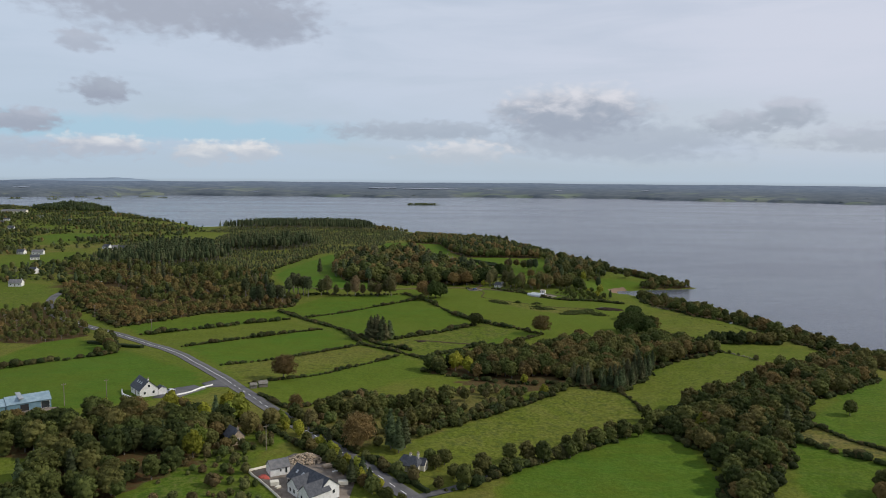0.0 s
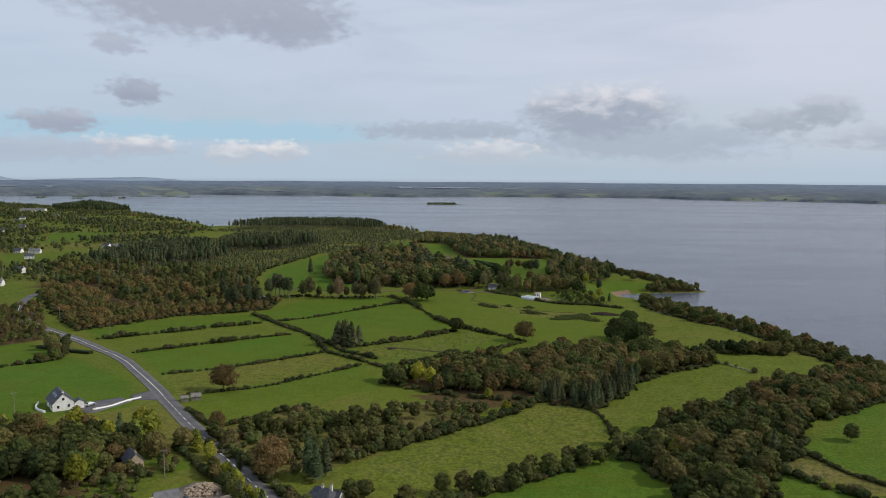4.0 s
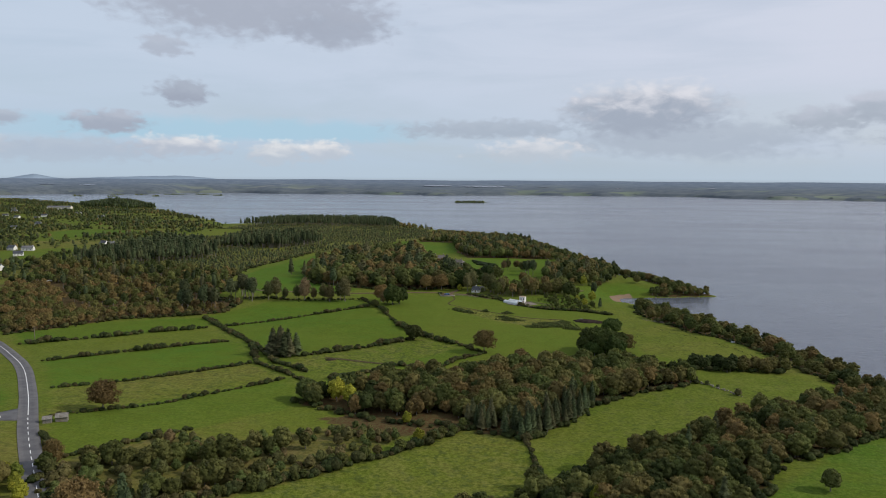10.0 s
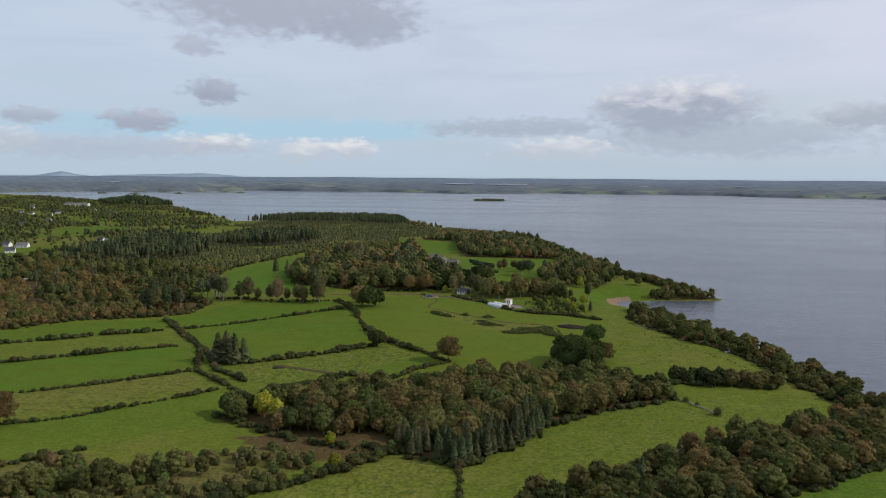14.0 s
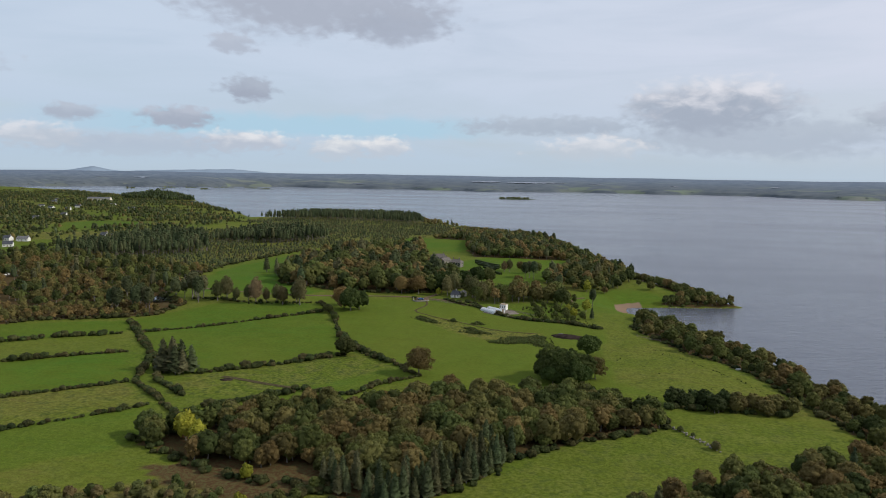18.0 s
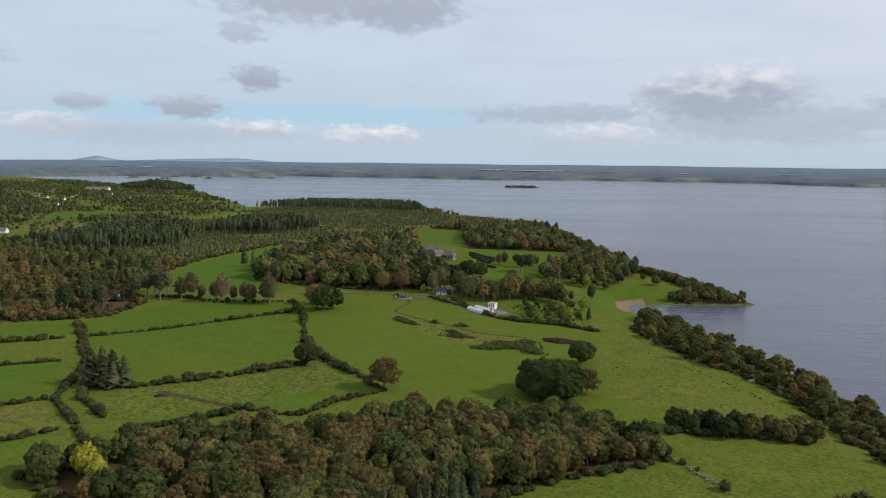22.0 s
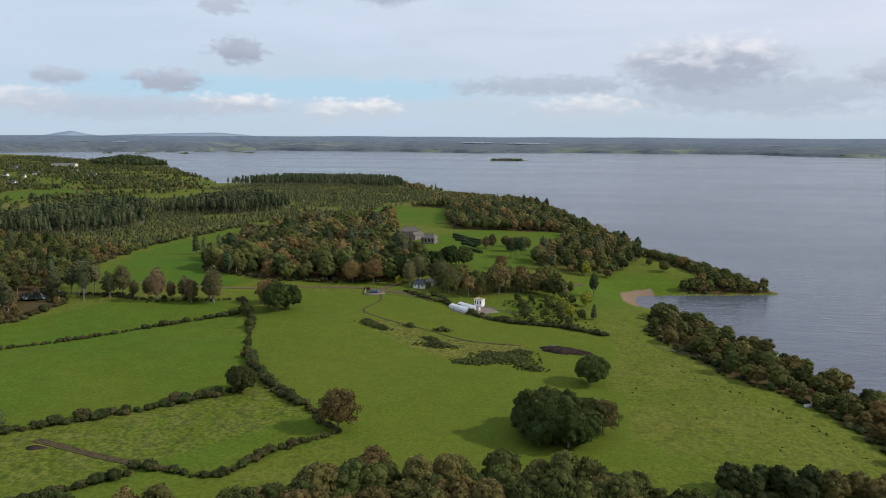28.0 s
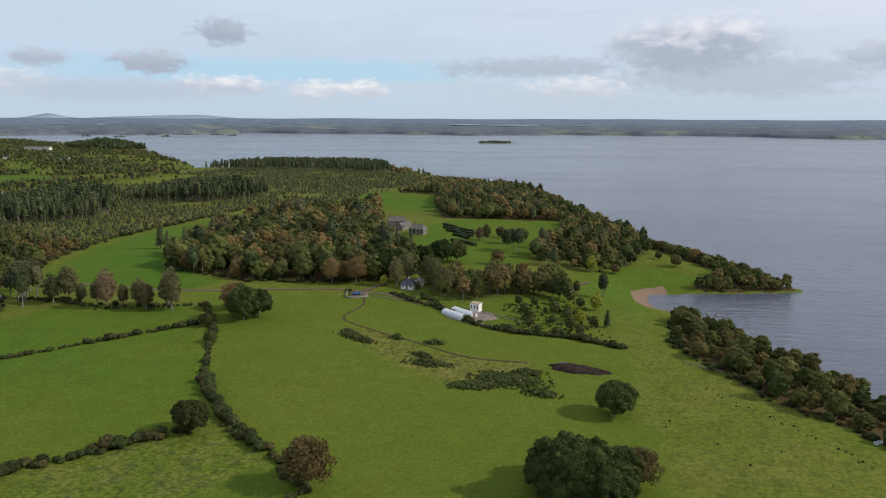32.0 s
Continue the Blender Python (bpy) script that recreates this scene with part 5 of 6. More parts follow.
skirt("undergrowth_belt", WOOD_BELT + WOOD_BELT[:1], 1.7, 1.3, (0.4, 1.0), 0.4)
skirt("undergrowth_south", WOOD_SOUTH + WOOD_SOUTH[:1], 1.7, 1.3, (0.4, 1.0), 0.4)
skirt("undergrowth_shore", SHORE_BELT + SHORE_BELT[:1], 2.0, 1.3, (0.3, 0.9), 0.4)
skirt("undergrowth_west", [(-330, 615), (-254, 515), (-214, 470), (-176, 516), (-120, 545), (-118, 580), (-150, 612), (-150, 630), (-175, 700), (-185, 760), (-165, 940)], 2.2, 1.8, (0.4, 1.1), 0.6)
skirt("undergrowth_near", NEAR_WOOD[:8], 2.0, 2.0, (0.5, 1.2), 0.3)
skirt("undergrowth_manor", [(-100, 720), (-88, 672), (-34, 650), (28, 662), (50, 690), (36, 730)], 2.4, 1.6, (0.4, 1.0), 0.3)
skirt("undergrowth_lodge", [(58, 640), (66, 628), (80, 606), (94, 596)], 1.3, 0.8, (0.4, 0.7), 0.5)
skirt("undergrowth_drive", [(-126, 604), (-98, 600), (-74, 592), (-57, 596), (-32, 603)], 1.6, 1.6, (0.3, 0.8), 0.4)
skirt("undergrowth_point", [(186, 842), (200, 826), (214, 806), (222, 780)], 1.3, 2.2, (0.5, 1.1), 0.4)
skirt("undergrowth_garden", [(94, 596), (110, 592), (130, 588), (148, 580)], 1.2, 0.8, (0.4, 0.8), 0.3)
for k, (x, y) in enumerate(along([(-130, 256), (-112, 261), (-98, 262), (-86, 262)], 5.0, r1, 2.0)):
    thing_tree(P_GOLD[0], x, y, r1.uniform(0.9, 1.6), label="yellow-green tree on the edge of a wood")
for x, y, s in ((-186, 393, 0.8), (-181, 386, 0.7), (-192, 404, 0.9), (-189, 399, 0.75), (-200, 414, 0.95), (-205, 424, 0.9), (-186, 380, 0.6)):
    thing_tree(P_BROAD[int(x) % 4], x, y, s)
# trees and saplings along the road
for x, y in along([(-50, 246), (-36, 228), (-22, 213), (-8, 197)], 4.2, r1, 0.7):
    thing_tree(P_BROAD[int(10 * x) % 4], x, y, r1.uniform(0.35, 0.6))
for x, y in along([(-58, 276), (-46, 261), (-24, 234), (-8, 219)], 5.0, r1, 0.6):
    thing_tree(P_BUSH[int(10 * x) % 3], x, y, r1.uniform(0.7, 1.3))
for x, y in along([(-68, 273), (-55, 257), (-44, 243), (-30, 227), (-17, 211)], 3.6, r1, 0.8):
    thing_tree(P_GOLD[0], x, y, r1.uniform(0.45, 0.95), label="yellow-green sapling beside the road")
for x, y, s in ((-40, 247, 0.8), (-33, 226, 0.9), (-25, 220, 1.0), (-28, 216, 1.1), (-22, 213, 1.0)):
    thing_tree(P_CONE[1], x, y, s * 0.7)
thing_tree(P_RUST[0], -29, 244, 1.25, label="large spreading beech in brown autumn leaf")
for x, y, s in ((-18, 246, 1.15), (-15, 243, 1.0), (-13, 248, 0.95)):
    thing_tree(P_CONE[0], x, y, s)
thing_tree(P_RUST[1], -58, 278, 0.8)
thing_tree(P_RUST[0], -113, 259, 0.9)
for x, y, s in ((-2, 232, 0.6), (1, 236, 0.7), (-4, 238, 0.55), (-48, 240, 0.45), (-43, 238, 0.4), (-80, 247, 0.75), (-77, 252, 0.8), (-82, 253, 0.9), (-70, 252, 0.55), (-74, 238, 0.5)):
    thing_tree(P_BROAD[2], x, y, s)
for x, y, s in ((143, 222, 0.9), (147, 219, 0.8), (139, 217, 0.7)):
    thing_tree(P_BROAD[3], x, y, s)
for x, y, s in ((-82, 229, 1.5), (-77, 266, 1.7), (-80, 261, 1.4), (-104, 268, 1.5), (-98, 266, 1.3)):
    thing_tree(P_GOLD[0], x, y, s)
for x, y, s in ((-129, 557, 1.3), (-133, 553, 1.35), (-126, 556, 1.1), (-140, 545, 1.2), (-146, 548, 1.1), (-164, 590, 1.2), (-112, 590, 1.2), (-117, 606, 1.25), (-128, 590, 1.2), (-122, 600, 1.3), (-124, 608, 1.2), (-117, 598, 1.3), (-131, 606, 1.1), (-128, 612, 1.2), (-136, 562, 1.2), (-130, 618, 1.2)):
    thing_tree(P_PINE[int(x) % 2], x, y, s * 0.85)
for x, y, s in ((-98, 602, 1.3), (-73, 593, 1.2), (-54, 592, 1.0), (-43, 594, 1.3), (-102, 597, 1.1), (-80, 597, 0.9), (-60, 597, 1.0), (-48, 600, 1.1), (-90, 600, 0.7), (-67, 596, 0.7)):
    thing_tree(P_SLIM[int(x) % 2], x, y, s)
for x, y, s in ((-17, 600, 1.2), (10, 655, 1.2), (22, 657, 1.25), (15, 660, 1.0), (-70, 668, 1.0), (-40, 655, 0.9)):
    thing_tree(P_RUST[0], x, y, s)
for x, y, s in ((57, 713, 1.1), (65, 722, 1.0), (49, 705, 0.9), (35, 668, 1.1), (38, 680, 1.1), (30, 690, 1.0)):
    thing_tree(P_OAK[0], x, y, s * 0.85)
for x, y, s in ((92, 671, 1.3), (107, 653, 1.1), (114, 655, 1.2), (124, 650, 1.3), (97, 664, 1.1), (120, 672, 1.4)):
    thing_tree(P_BROAD[3], x, y, s)
for x, y, s in ((140, 633, 1.3), (132, 608, 1.0), (128, 625, 0.9), (37, 655, 0.9)):
    thing_tree(P_GOLD[0], x, y, s, label="small yellow-green tree in a garden")
for x, y, s in ((43.5, 655, 1.15), (58, 661, 1.3), (63, 652, 1.2), (47, 664, 1.3), (70, 643, 1.2), (56, 645, 0.45)):
    thing_tree(P_SLIM[int(x) % 2], x, y, s * 0.9)
for x, y, s in ((75, 801, 0.9), (71, 795, 0.8)):
    thing_tree(P_SLIM[0], x, y, s, label="pale thin pine standing on a lawn")
for x, y, s in ((95, 768, 1.0), (99, 764, 1.05), (92, 762, 0.85), (145, 664, 0.85)):
    thing_tree(P_PINE[int(x) % 2], x, y, s, label="dark spreading pine standing on a lawn")
thing_tree(P_RUST[1], 51, 717, 1.0)
thing_tree(P_RUST[0], 89, 721, 0.85)
thing_tree(P_GOLD[0], 142, 722, 1.5, label="round fresh green tree at the edge of a wood")
thing_tree(P_CONE[1], 143, 606, 0.7)
thing_tree(P_CONE[0], -126, 730, 1.3)
for x, y, s in ((172, 778, 0.8), (193, 746, 0.9), (185, 762, 0.6), (100, 800, 1.2), (90, 790, 1.2), (84, 815, 1.0)):
    thing_tree(P_BROAD[2], x, y, s)

# ---------------------------------------------------------------- road
ROAD = [(-329, 700), (-331, 640), (-322, 585), (-287, 521), (-240, 476), (-190, 433), (-151, 393), (-116, 348), (-84, 303), (-57, 268), (-34, 239), (-11, 212), (20, 175), (60, 125), (100, 70), (128, 0), (140, -90), (132, -320), (120, -800), (118, -1480)]


def smooth_line(pts, step=4.0):
    """A Catmull-Rom line through the points, about that far apart."""
    p = np.array([pts[0]] + list(pts) + [pts[-1]], float)
    out = []
    for i in range(1, len(p) - 2):
        n = max(2, int(np.hypot(*(p[i + 1] - p[i])) / step))
        for t in np.linspace(0, 1, n, endpoint=False):
            out.append(0.5 * ((2 * p[i]) + (p[i + 1] - p[i - 1]) * t + (2 * p[i - 1] - 5 * p[i] + 4 * p[i + 1] - p[i + 2]) * t * t
                              + (3 * p[i] - p[i - 1] - 3 * p[i + 1] + p[i + 2]) * t ** 3))
    out.append(p[-2])
    return np.array(out)


def ribbon(name, line, width, mat, lift, thick=0.25, step=4.0):
    """A strip of made ground that follows the land."""
    c = smooth_line(line, step)
    d = np.gradient(c, axis=0)
    d /= np.linalg.norm(d, axis=1)[:, None]
    nrm = np.stack([d[:, 1], -d[:, 0]], 1)
    cols = np.array([-0.5, -0.25, 0.0, 0.25, 0.5])
    v, k = [], len(cols)
    zc = heights(c)
    for p, n, z in zip(c, nrm, zc):
        q = [p + n * width * u for u in cols]
        zz = heights(q)
        zz = np.maximum(zz, z * 0.6 + zz * 0.4) + lift
        v += [(a[0], a[1], h) for a, h in zip(q, zz)]
    top = len(v)
    v += [(a, b, h - thick) for a, b, h in v]
    f = []
    for i in range(len(c) - 1):
        for j in range(k - 1):
            a = i * k + j
            f.append((a, a + 1, a + k + 1, a + k))
        for j in (0, k - 1):
            a = i * k + j
            f.append((a, a + k, a + k + top, a + top))
    me = raw_mesh(name, v, f, [mat])
    return new(name, me)


tagged(ribbon("road", ROAD, 6.6, M_ROAD, 0.18), "two-lane grey asphalt country road with white markings", "road", "", "structure")


# ---------------------------------------------------------------- roads, drives and yards
road = bpy.data.objects["road"]


def marking(line, width, lift, name="road_marking"):
    ob = ribbon(name, line, width, M_PAINT, lift, 0.02, 3.0)
    ob.parent = road
    return ob


CENTRE = smooth_line(ROAD, 2.0)
seg = np.concatenate([[0], np.cumsum(np.hypot(*np.diff(CENTRE, axis=0).T))])


def road_at(s):
    return np.array([np.interp(s, seg, CENTRE[:, 0]), np.interp(s, seg, CENTRE[:, 1])])


def road_side(s, off):
    a, b = road_at(s - 0.5), road_at(s + 0.5)
    d = (b - a) / np.linalg.norm(b - a)
    return road_at(s) + off * np.array([d[1], -d[0]])


s_near = float(seg[np.argmin(np.hypot(CENTRE[:, 0] + 95, CENTRE[:, 1] - 318))])
marking([tuple(road_at(s)) for s in np.arange(144.0, s_near, 6.0)], 0.28, 0.20)
for s in np.arange(s_near + 2, 740.0, 6.0):
    marking([tuple(road_at(s)), tuple(road_at(s + 3.0))], 0.26, 0.20)
tagged(ribbon("road_lane", [(-9, 209), (2, 216), (15, 227), (24, 236), (33, 243)], 3.2, M_ROAD, 0.14), "narrow grey country lane leaving the road", "lane", "", "structure")
tagged(ribbon("road_drive", [(-140, 641), (-105, 630), (-75, 625), (-40, 628), (-15, 637), (12, 644), (28, 642), (48, 634), (62, 622)], 2.8, M_GRAVEL, 0.14), "pale gravel estate drive between fields", "drive", "", "structure")
tagged(ribbon("road_manor", [(30, 643), (36, 665), (28, 700), (13, 732), (7, 765), (0, 790), (-3, 806)], 3.0, M_GRAVEL, 0.14), "gravel drive up to the big house", "drive", "", "structure")
tagged(ribbon("path_track", [(32, 634), (36, 618), (33, 597), (40, 588), (56, 579), (72, 570), (92, 558), (112, 557)], 1.2, M_EARTH, 0.10), "muddy farm track across the pasture", "track", "", "structure")
tagged(ribbon("path_dirt", [(-17, 438), (3, 433), (20, 430), (29, 429)], 2.6, M_EARTH, 0.12), "brown muddy cattle track beside a hedge", "track", "", "structure")
tagged(ribbon("path_beach", [(129, 662), (131, 676), (134, 688), (140, 698)], 2.4, M_GRAVEL, 0.12), "pale sandy path through grass", "path", "", "structure")


def flat_yard(name, pts, mat, lift, label):
    """A made-up yard: a closed outline laid on the land."""
    p = np.array(pts, float)
    c = p.mean(0)
    ring = []
    for k in range(len(p)):
        a, b = p[k], p[(k + 1) % len(p)]
        ring += [a + (b - a) * u for u in (0, 0.25, 0.5, 0.75)]
    v = []
    for q in (0.0, 0.34, 0.67, 1.0):
        for a in ring:
            w = c + (a - c) * q
            v.append((w[0], w[1], ground_z(*w) + lift))
    n, f = len(ring), []
    for k in range(3):
        for j in range(n):
            a, b = k * n + j, k * n + (j + 1) % n
            f.append((a, b, b + n, a + n))
    top = len(v)
    v += [(x, y, z - 0.4) for x, y, z in v[3 * n:]]
    for j in range(n):
        a, b = 3 * n + j, 3 * n + (j + 1) % n
        f.append((a, b, top + (j + 1) % n, top + j))
    me = raw_mesh(name, v, f, [mat])
    me.validate()
    return tagged(new(name, me), label, "yard", "", "structure")


flat_yard("pavement_newhouse", [(-61, 219), (-46, 201), (-28, 198), (-27, 219), (-38, 237), (-50, 236)], M_YARD, 0.12, "bare brown yard of a building site")
flat_yard("pavement_house", [(-120, 289), (-110, 291), (-104, 309), (-111, 314), (-119, 304)], M_ROAD, 0.12, "dark tarred house yard and drive")
flat_yard("pavement_farm", [(-166, 262), (-152, 268), (-150, 274), (-168, 270)], M_YARD, 0.12, "earth farmyard in front of a shed")
flat_yard("pavement_layby", [(23, 640), (27, 630), (34, 632), (33, 642)], M_GRAVEL, 0.16, "gravel pull-in beside the drive")
flat_yard("pavement_manor", [(-8, 800), (6, 796), (12, 812), (4, 838), (-10, 836)], M_GRAVEL, 0.16, "gravel forecourt of the big house")
flat_yard("pavement_nursery", [(75, 606), (86, 600), (98, 608), (94, 617), (82, 620)], M_YARD, 0.10, "trodden ground round a plant tunnel")
flat_yard("pavement_junction", [(-104, 328), (-109, 318), (-105, 311), (-94, 314)], M_ROAD, 0.15, "tarred lay-by where a drive meets the road")


# ---------------------------------------------------------------- buildings
def gable_body(L, W, eave, ridge, hip=0.0):
    h, w = L / 2, W / 2
    v = [(-h, -w, -1), (h, -w, -1), (h, w, -1), (-h, w, -1), (-h, -w, eave), (h, -w, eave), (h, w, eave), (-h, w, eave)]
    f = [(0, 1, 5, 4), (2, 3, 7, 6)]
    if hip:
        f += [(1, 2, 6, 5), (3, 0, 4, 7), (4, 5, 6, 7)]
    else:
        v += [(-h, 0, ridge), (h, 0, ridge)]
        f += [(1, 2, 6, 9, 5), (3, 0, 4, 8, 7), (4, 5, 9, 8), (6, 7, 8, 9)]
    return poly_bm(v, f)


def slab(corners, thick=0.16):
    """A roof slope: a sheet with real thickness."""
    c = [Vector(p) for p in corners]
    n = (c[1] - c[0]).cross(c[2] - c[0]).normalized()
    if n.z < 0:
        n = -n
    k = len(c)
    v = [p + n * 0.03 for p in c] + [p + n * (0.03 + thick) for p in c]
    f = [tuple(range(k)), tuple(range(k, 2 * k))] + [(j, (j + 1) % k, (j + 1) % k + k, j + k) for j in range(k)]
    return poly_bm(v, f)


def add_roof(ob, L, W, eave, ridge, mat, hip=0.0, over=0.35):
    h, w = L / 2 + (over if hip else 0.2), W / 2 + over
    drop = eave - over * (ridge - eave) / (W / 2)
    r = h - hip * W / 2
    for sgn in (-1, 1):
        part("roof_slope", slab([(-h, sgn * w, drop), (h, sgn * w, drop), (r, 0, ridge), (-r, 0, ridge)]), mat, ob)
        if hip:
            part("roof_slope", slab([(sgn * h, -w, drop), (sgn * h, w, drop), (sgn * r, 0, ridge)]), mat, ob)
    part("ridge_cap", box_bm(-r, r, -0.14, 0.14, ridge + 0.08, ridge + 0.26, 0.04), mat, ob)


def add_window(ob, side, u, z, w, h, L, W, frame_mat):
    """A window on one wall. side: 'f' -y, 'b' +y, 'l' -x, 'r' +x."""
    if side in "fb":
        y = -W / 2 if side == "f" else W / 2
        d = -0.04 if side == "f" else 0.04
        fr = part("window", box_bm(u - w / 2, u + w / 2, min(y - d, y + d), max(y - d, y + d), z, z + h), frame_mat, ob)
        part("pane", box_bm(u - w / 2 + 0.08, u + w / 2 - 0.08, min(y, y + 1.4 * d), max(y, y + 1.4 * d), z + 0.08, z + h - 0.08), M_GLASS, fr)
    else:
        x = -L / 2 if side == "l" else L / 2
        d = -0.04 if side == "l" else 0.04
        fr = part("window", box_bm(min(x - d, x + d), max(x - d, x + d), u - w / 2, u + w / 2, z, z + h), frame_mat, ob)
        part("pane", box_bm(min(x, x + 1.4 * d), max(x, x + 1.4 * d), u - w / 2 + 0.08, u + w / 2 - 0.08, z + 0.08, z + h - 0.08), M_GLASS, fr)


def add_chimney(ob, x, y, z0, z1, mat, pots=2, s=0.36):
    c = part("chimney", box_bm(x - s, x + s, y - s * 0.8, y + s * 0.8, z0, z1, 0.03), mat, ob)
    part("cap", box_bm(x - s - 0.08, x + s + 0.08, y - s * 0.8 - 0.08, y + s * 0.8 + 0.08, z1, z1 + 0.12), M_STONE, c)
    for k in range(pots):
        bm = bmesh.new()
        bmesh.ops.create_cone(bm, cap_ends=True, segments=8, radius1=0.14, radius2=0.11, depth=0.45)
        bmesh.ops.translate(bm, vec=(x + (k - (pots - 1) / 2) * 0.4, y, z1 + 0.33), verts=bm.verts)
        part("chimney_pot", bm, M_RUBBLE, c)


def house(name, label, x, y, turn, L, W, eave, ridge, wall, roof, windows=(), door=None, chimneys=(), skylights=(), hip=0.0, category="house", group="", lift=0.2):
    ob = empty(name, x, y, ground_z(x, y) + lift, turn)
    part("wall", gable_body(L, W, eave, ridge - 0.02, hip), wall, ob)
    add_roof(ob, L, W, eave, ridge, roof, hip)
    for side, u, z, w, h in windows:
        add_window(ob, side, u, z, w, h, L, W, M_WALL)
    if door:
        side, u = door
        if side in "fb":
            q = -W / 2 if side == "f" else W / 2
            part("door", box_bm(u - 0.5, u + 0.5, q - 0.05, q + 0.05, 0, 2.1, 0.01), M_TIMBER, ob)
        else:
            q = -L / 2 if side == "l" else L / 2
            part("door", box_bm(q - 0.05, q + 0.05, u - 0.5, u + 0.5, 0, 2.1, 0.01), M_TIMBER, ob)
    for cx, cy, z1 in chimneys:
        add_chimney(ob, cx, cy, eave, z1, wall)
    for cx, sgn, t in skylights:
        zc = ridge + (eave - ridge) * t
        yc = sgn * W / 2 * t
        sl = math.atan2(ridge - eave, W / 2)
        bm = box_bm(-0.4, 0.4, -0.55, 0.55, -0.05, 0.1, 0.02)
        bmesh.ops.rotate(bm, cent=(0, 0, 0), matrix=Matrix.Rotation(-sgn * sl, 3, "X"), verts=bm.verts)
        bmesh.ops.translate(bm, vec=(cx, yc, zc + 0.24), verts=bm.verts)
        part("skylight", bm, M_METAL, ob, "grey glazed skylight")
    tagged(ob, label, category, group)
    return ob


def wing(ob, x, W, out, eave, ridge, wall, roof, base_w):
    """A gabled wing that runs out of the house's front."""
    y0, y1, w = -base_w / 2 - out, 0.0, W / 2
    v = [(x - w, y0, -1), (x + w, y0, -1), (x + w, y1, -1), (x - w, y1, -1), (x - w, y0, eave), (x + w, y0, eave), (x + w, y1, eave), (x - w, y1, eave), (x, y0, ridge - 0.02), (x, y1, ridge - 0.02)]
    f = [(0, 1, 5, 8, 4), (1, 2, 6, 5), (3, 0, 4, 7), (2, 3, 7, 9, 6)]
    part("wing_wall", poly_bm(v, f), wall, ob)
    for sgn in (-1, 1):
        e = x + sgn * (w + 0.3)
        d = eave - 0.3 * (ridge - eave) / w
        part("roof_slope", slab([(e, y0 - 0.2, d), (e, y1, d), (x, y1, ridge), (x, y0 - 0.2, ridge)]), roof, ob)
    for u in (-W * 0.2, W * 0.2):
        fr = part("window", box_bm(x + u - 0.45, x + u + 0.45, y0 - 0.04, y0 + 0.02, 0.9, 2.2), M_WALL, ob)
        part("pane", box_bm(x + u - 0.37, x + u + 0.37, y0 - 0.06, y0 - 0.03, 0.98, 2.12), M_GLASS, fr)


nh = house("bungalow", "new white bungalow with dark slate roof and gabled wings", -39.0, 210.3, -44.5, 16.4, 7.4, 2.8, 5.8, M_WALL, M_SLATE,
           [("f", -7.5, 0.9, 1.2, 1.2), ("f", -5, 0.9, 1.2, 1.2), ("l", -1.5, 0.9, 1.1, 1.2), ("r", -1.8, 0.9, 1.1, 1.2), ("r", 1.6, 0.9, 1.0, 1.2)], ("f", 2.4),
           (), [(-5.5, -1, 0.5), (-2.5, -1, 0.5), (0, 1, 0.5)])
wing(nh, -0.8, 5.0, 3.2, 2.9, 5.2, M_WALL, M_SLATE, 7.4)
wing(nh, 6.3, 5.4, 4.0, 2.9, 5.4, M_WALL, M_SLATE, 7.4)
house("garage", "small white garage with slate roof beside a new house", -52.0, 220.5, 30.0, 6.2, 4.6, 2.5, 4.2, M_WALL, M_SLATE_G, [("f", 0.2, 1.0, 0.6, 0.9), ("f", 2.0, 0.3, 0.8, 1.8)], None, category="garage")
house("cottage", "old cream cottage with steep dark hipped roof and two chimneys", -10.5, 230.0, -22.0, 6.8, 5.0, 2.2, 4.4, M_CREAM, M_SLATE,
      [("f", -2.6, 0.8, 0.8, 1.1), ("f", -1, 0.8, 0.8, 1.1), ("r", -1.3, 0.8, 0.8, 1.1), ("r", 1.2, 0.8, 0.8, 1.1), ("f", 2.5, 0.8, 0.8, 1.1)], ("f", 0.8), [(0.3, 0, 5.2), (2.6, 0.9, 5.4)], hip=0.6)
house("outhouse", "cream lean-to outhouse with dark roof behind a cottage", -6.4, 231.2, -22.0, 3.0, 3.2, 2.0, 3.4, M_CREAM, M_SLATE, [("r", 0, 0.8, 0.7, 0.9)], None)
house("farmhouse", "white gabled house with dark slate roof and roof windows", -125.7, 296.0, -49.0, 11.4, 7.4, 2.8, 6.3, M_WALL, M_SLATE,
      [("r", -1.8, 0.9, 1.0, 1.2), ("r", 1.8, 0.9, 1.0, 1.2), ("r", 0, 3.7, 1.0, 1.2), ("f", -4, 0.9, 1.2, 1.2), ("f", 3.5, 0.9, 1.2, 1.2)], ("f", 0), [(5.0, 0, 7.2)], [(-2.6, -1, 0.45), (-0.4, -1, 0.45), (1.8, -1, 0.45)])
house("porch", "low white porch with slate roof joined to a house", -118.8, 296.5, -49.0, 3.0, 3.4, 2.3, 3.3, M_WALL, M_SLATE, [("f", 0, 0.8, 0.8, 1.1)], None)
house("ruined_cottage", "derelict stone cottage with dark sagging roof among trees", -73.0, 245.0, -48.0, 6.4, 4.6, 2.4, 4.9, M_RUBBLE, M_SLATE, [("r", 0, 1.0, 0.7, 1.0), ("f", -1.6, 0.9, 0.7, 1.0)], ("f", 0.8), [(2.9, 0, 5.5)])
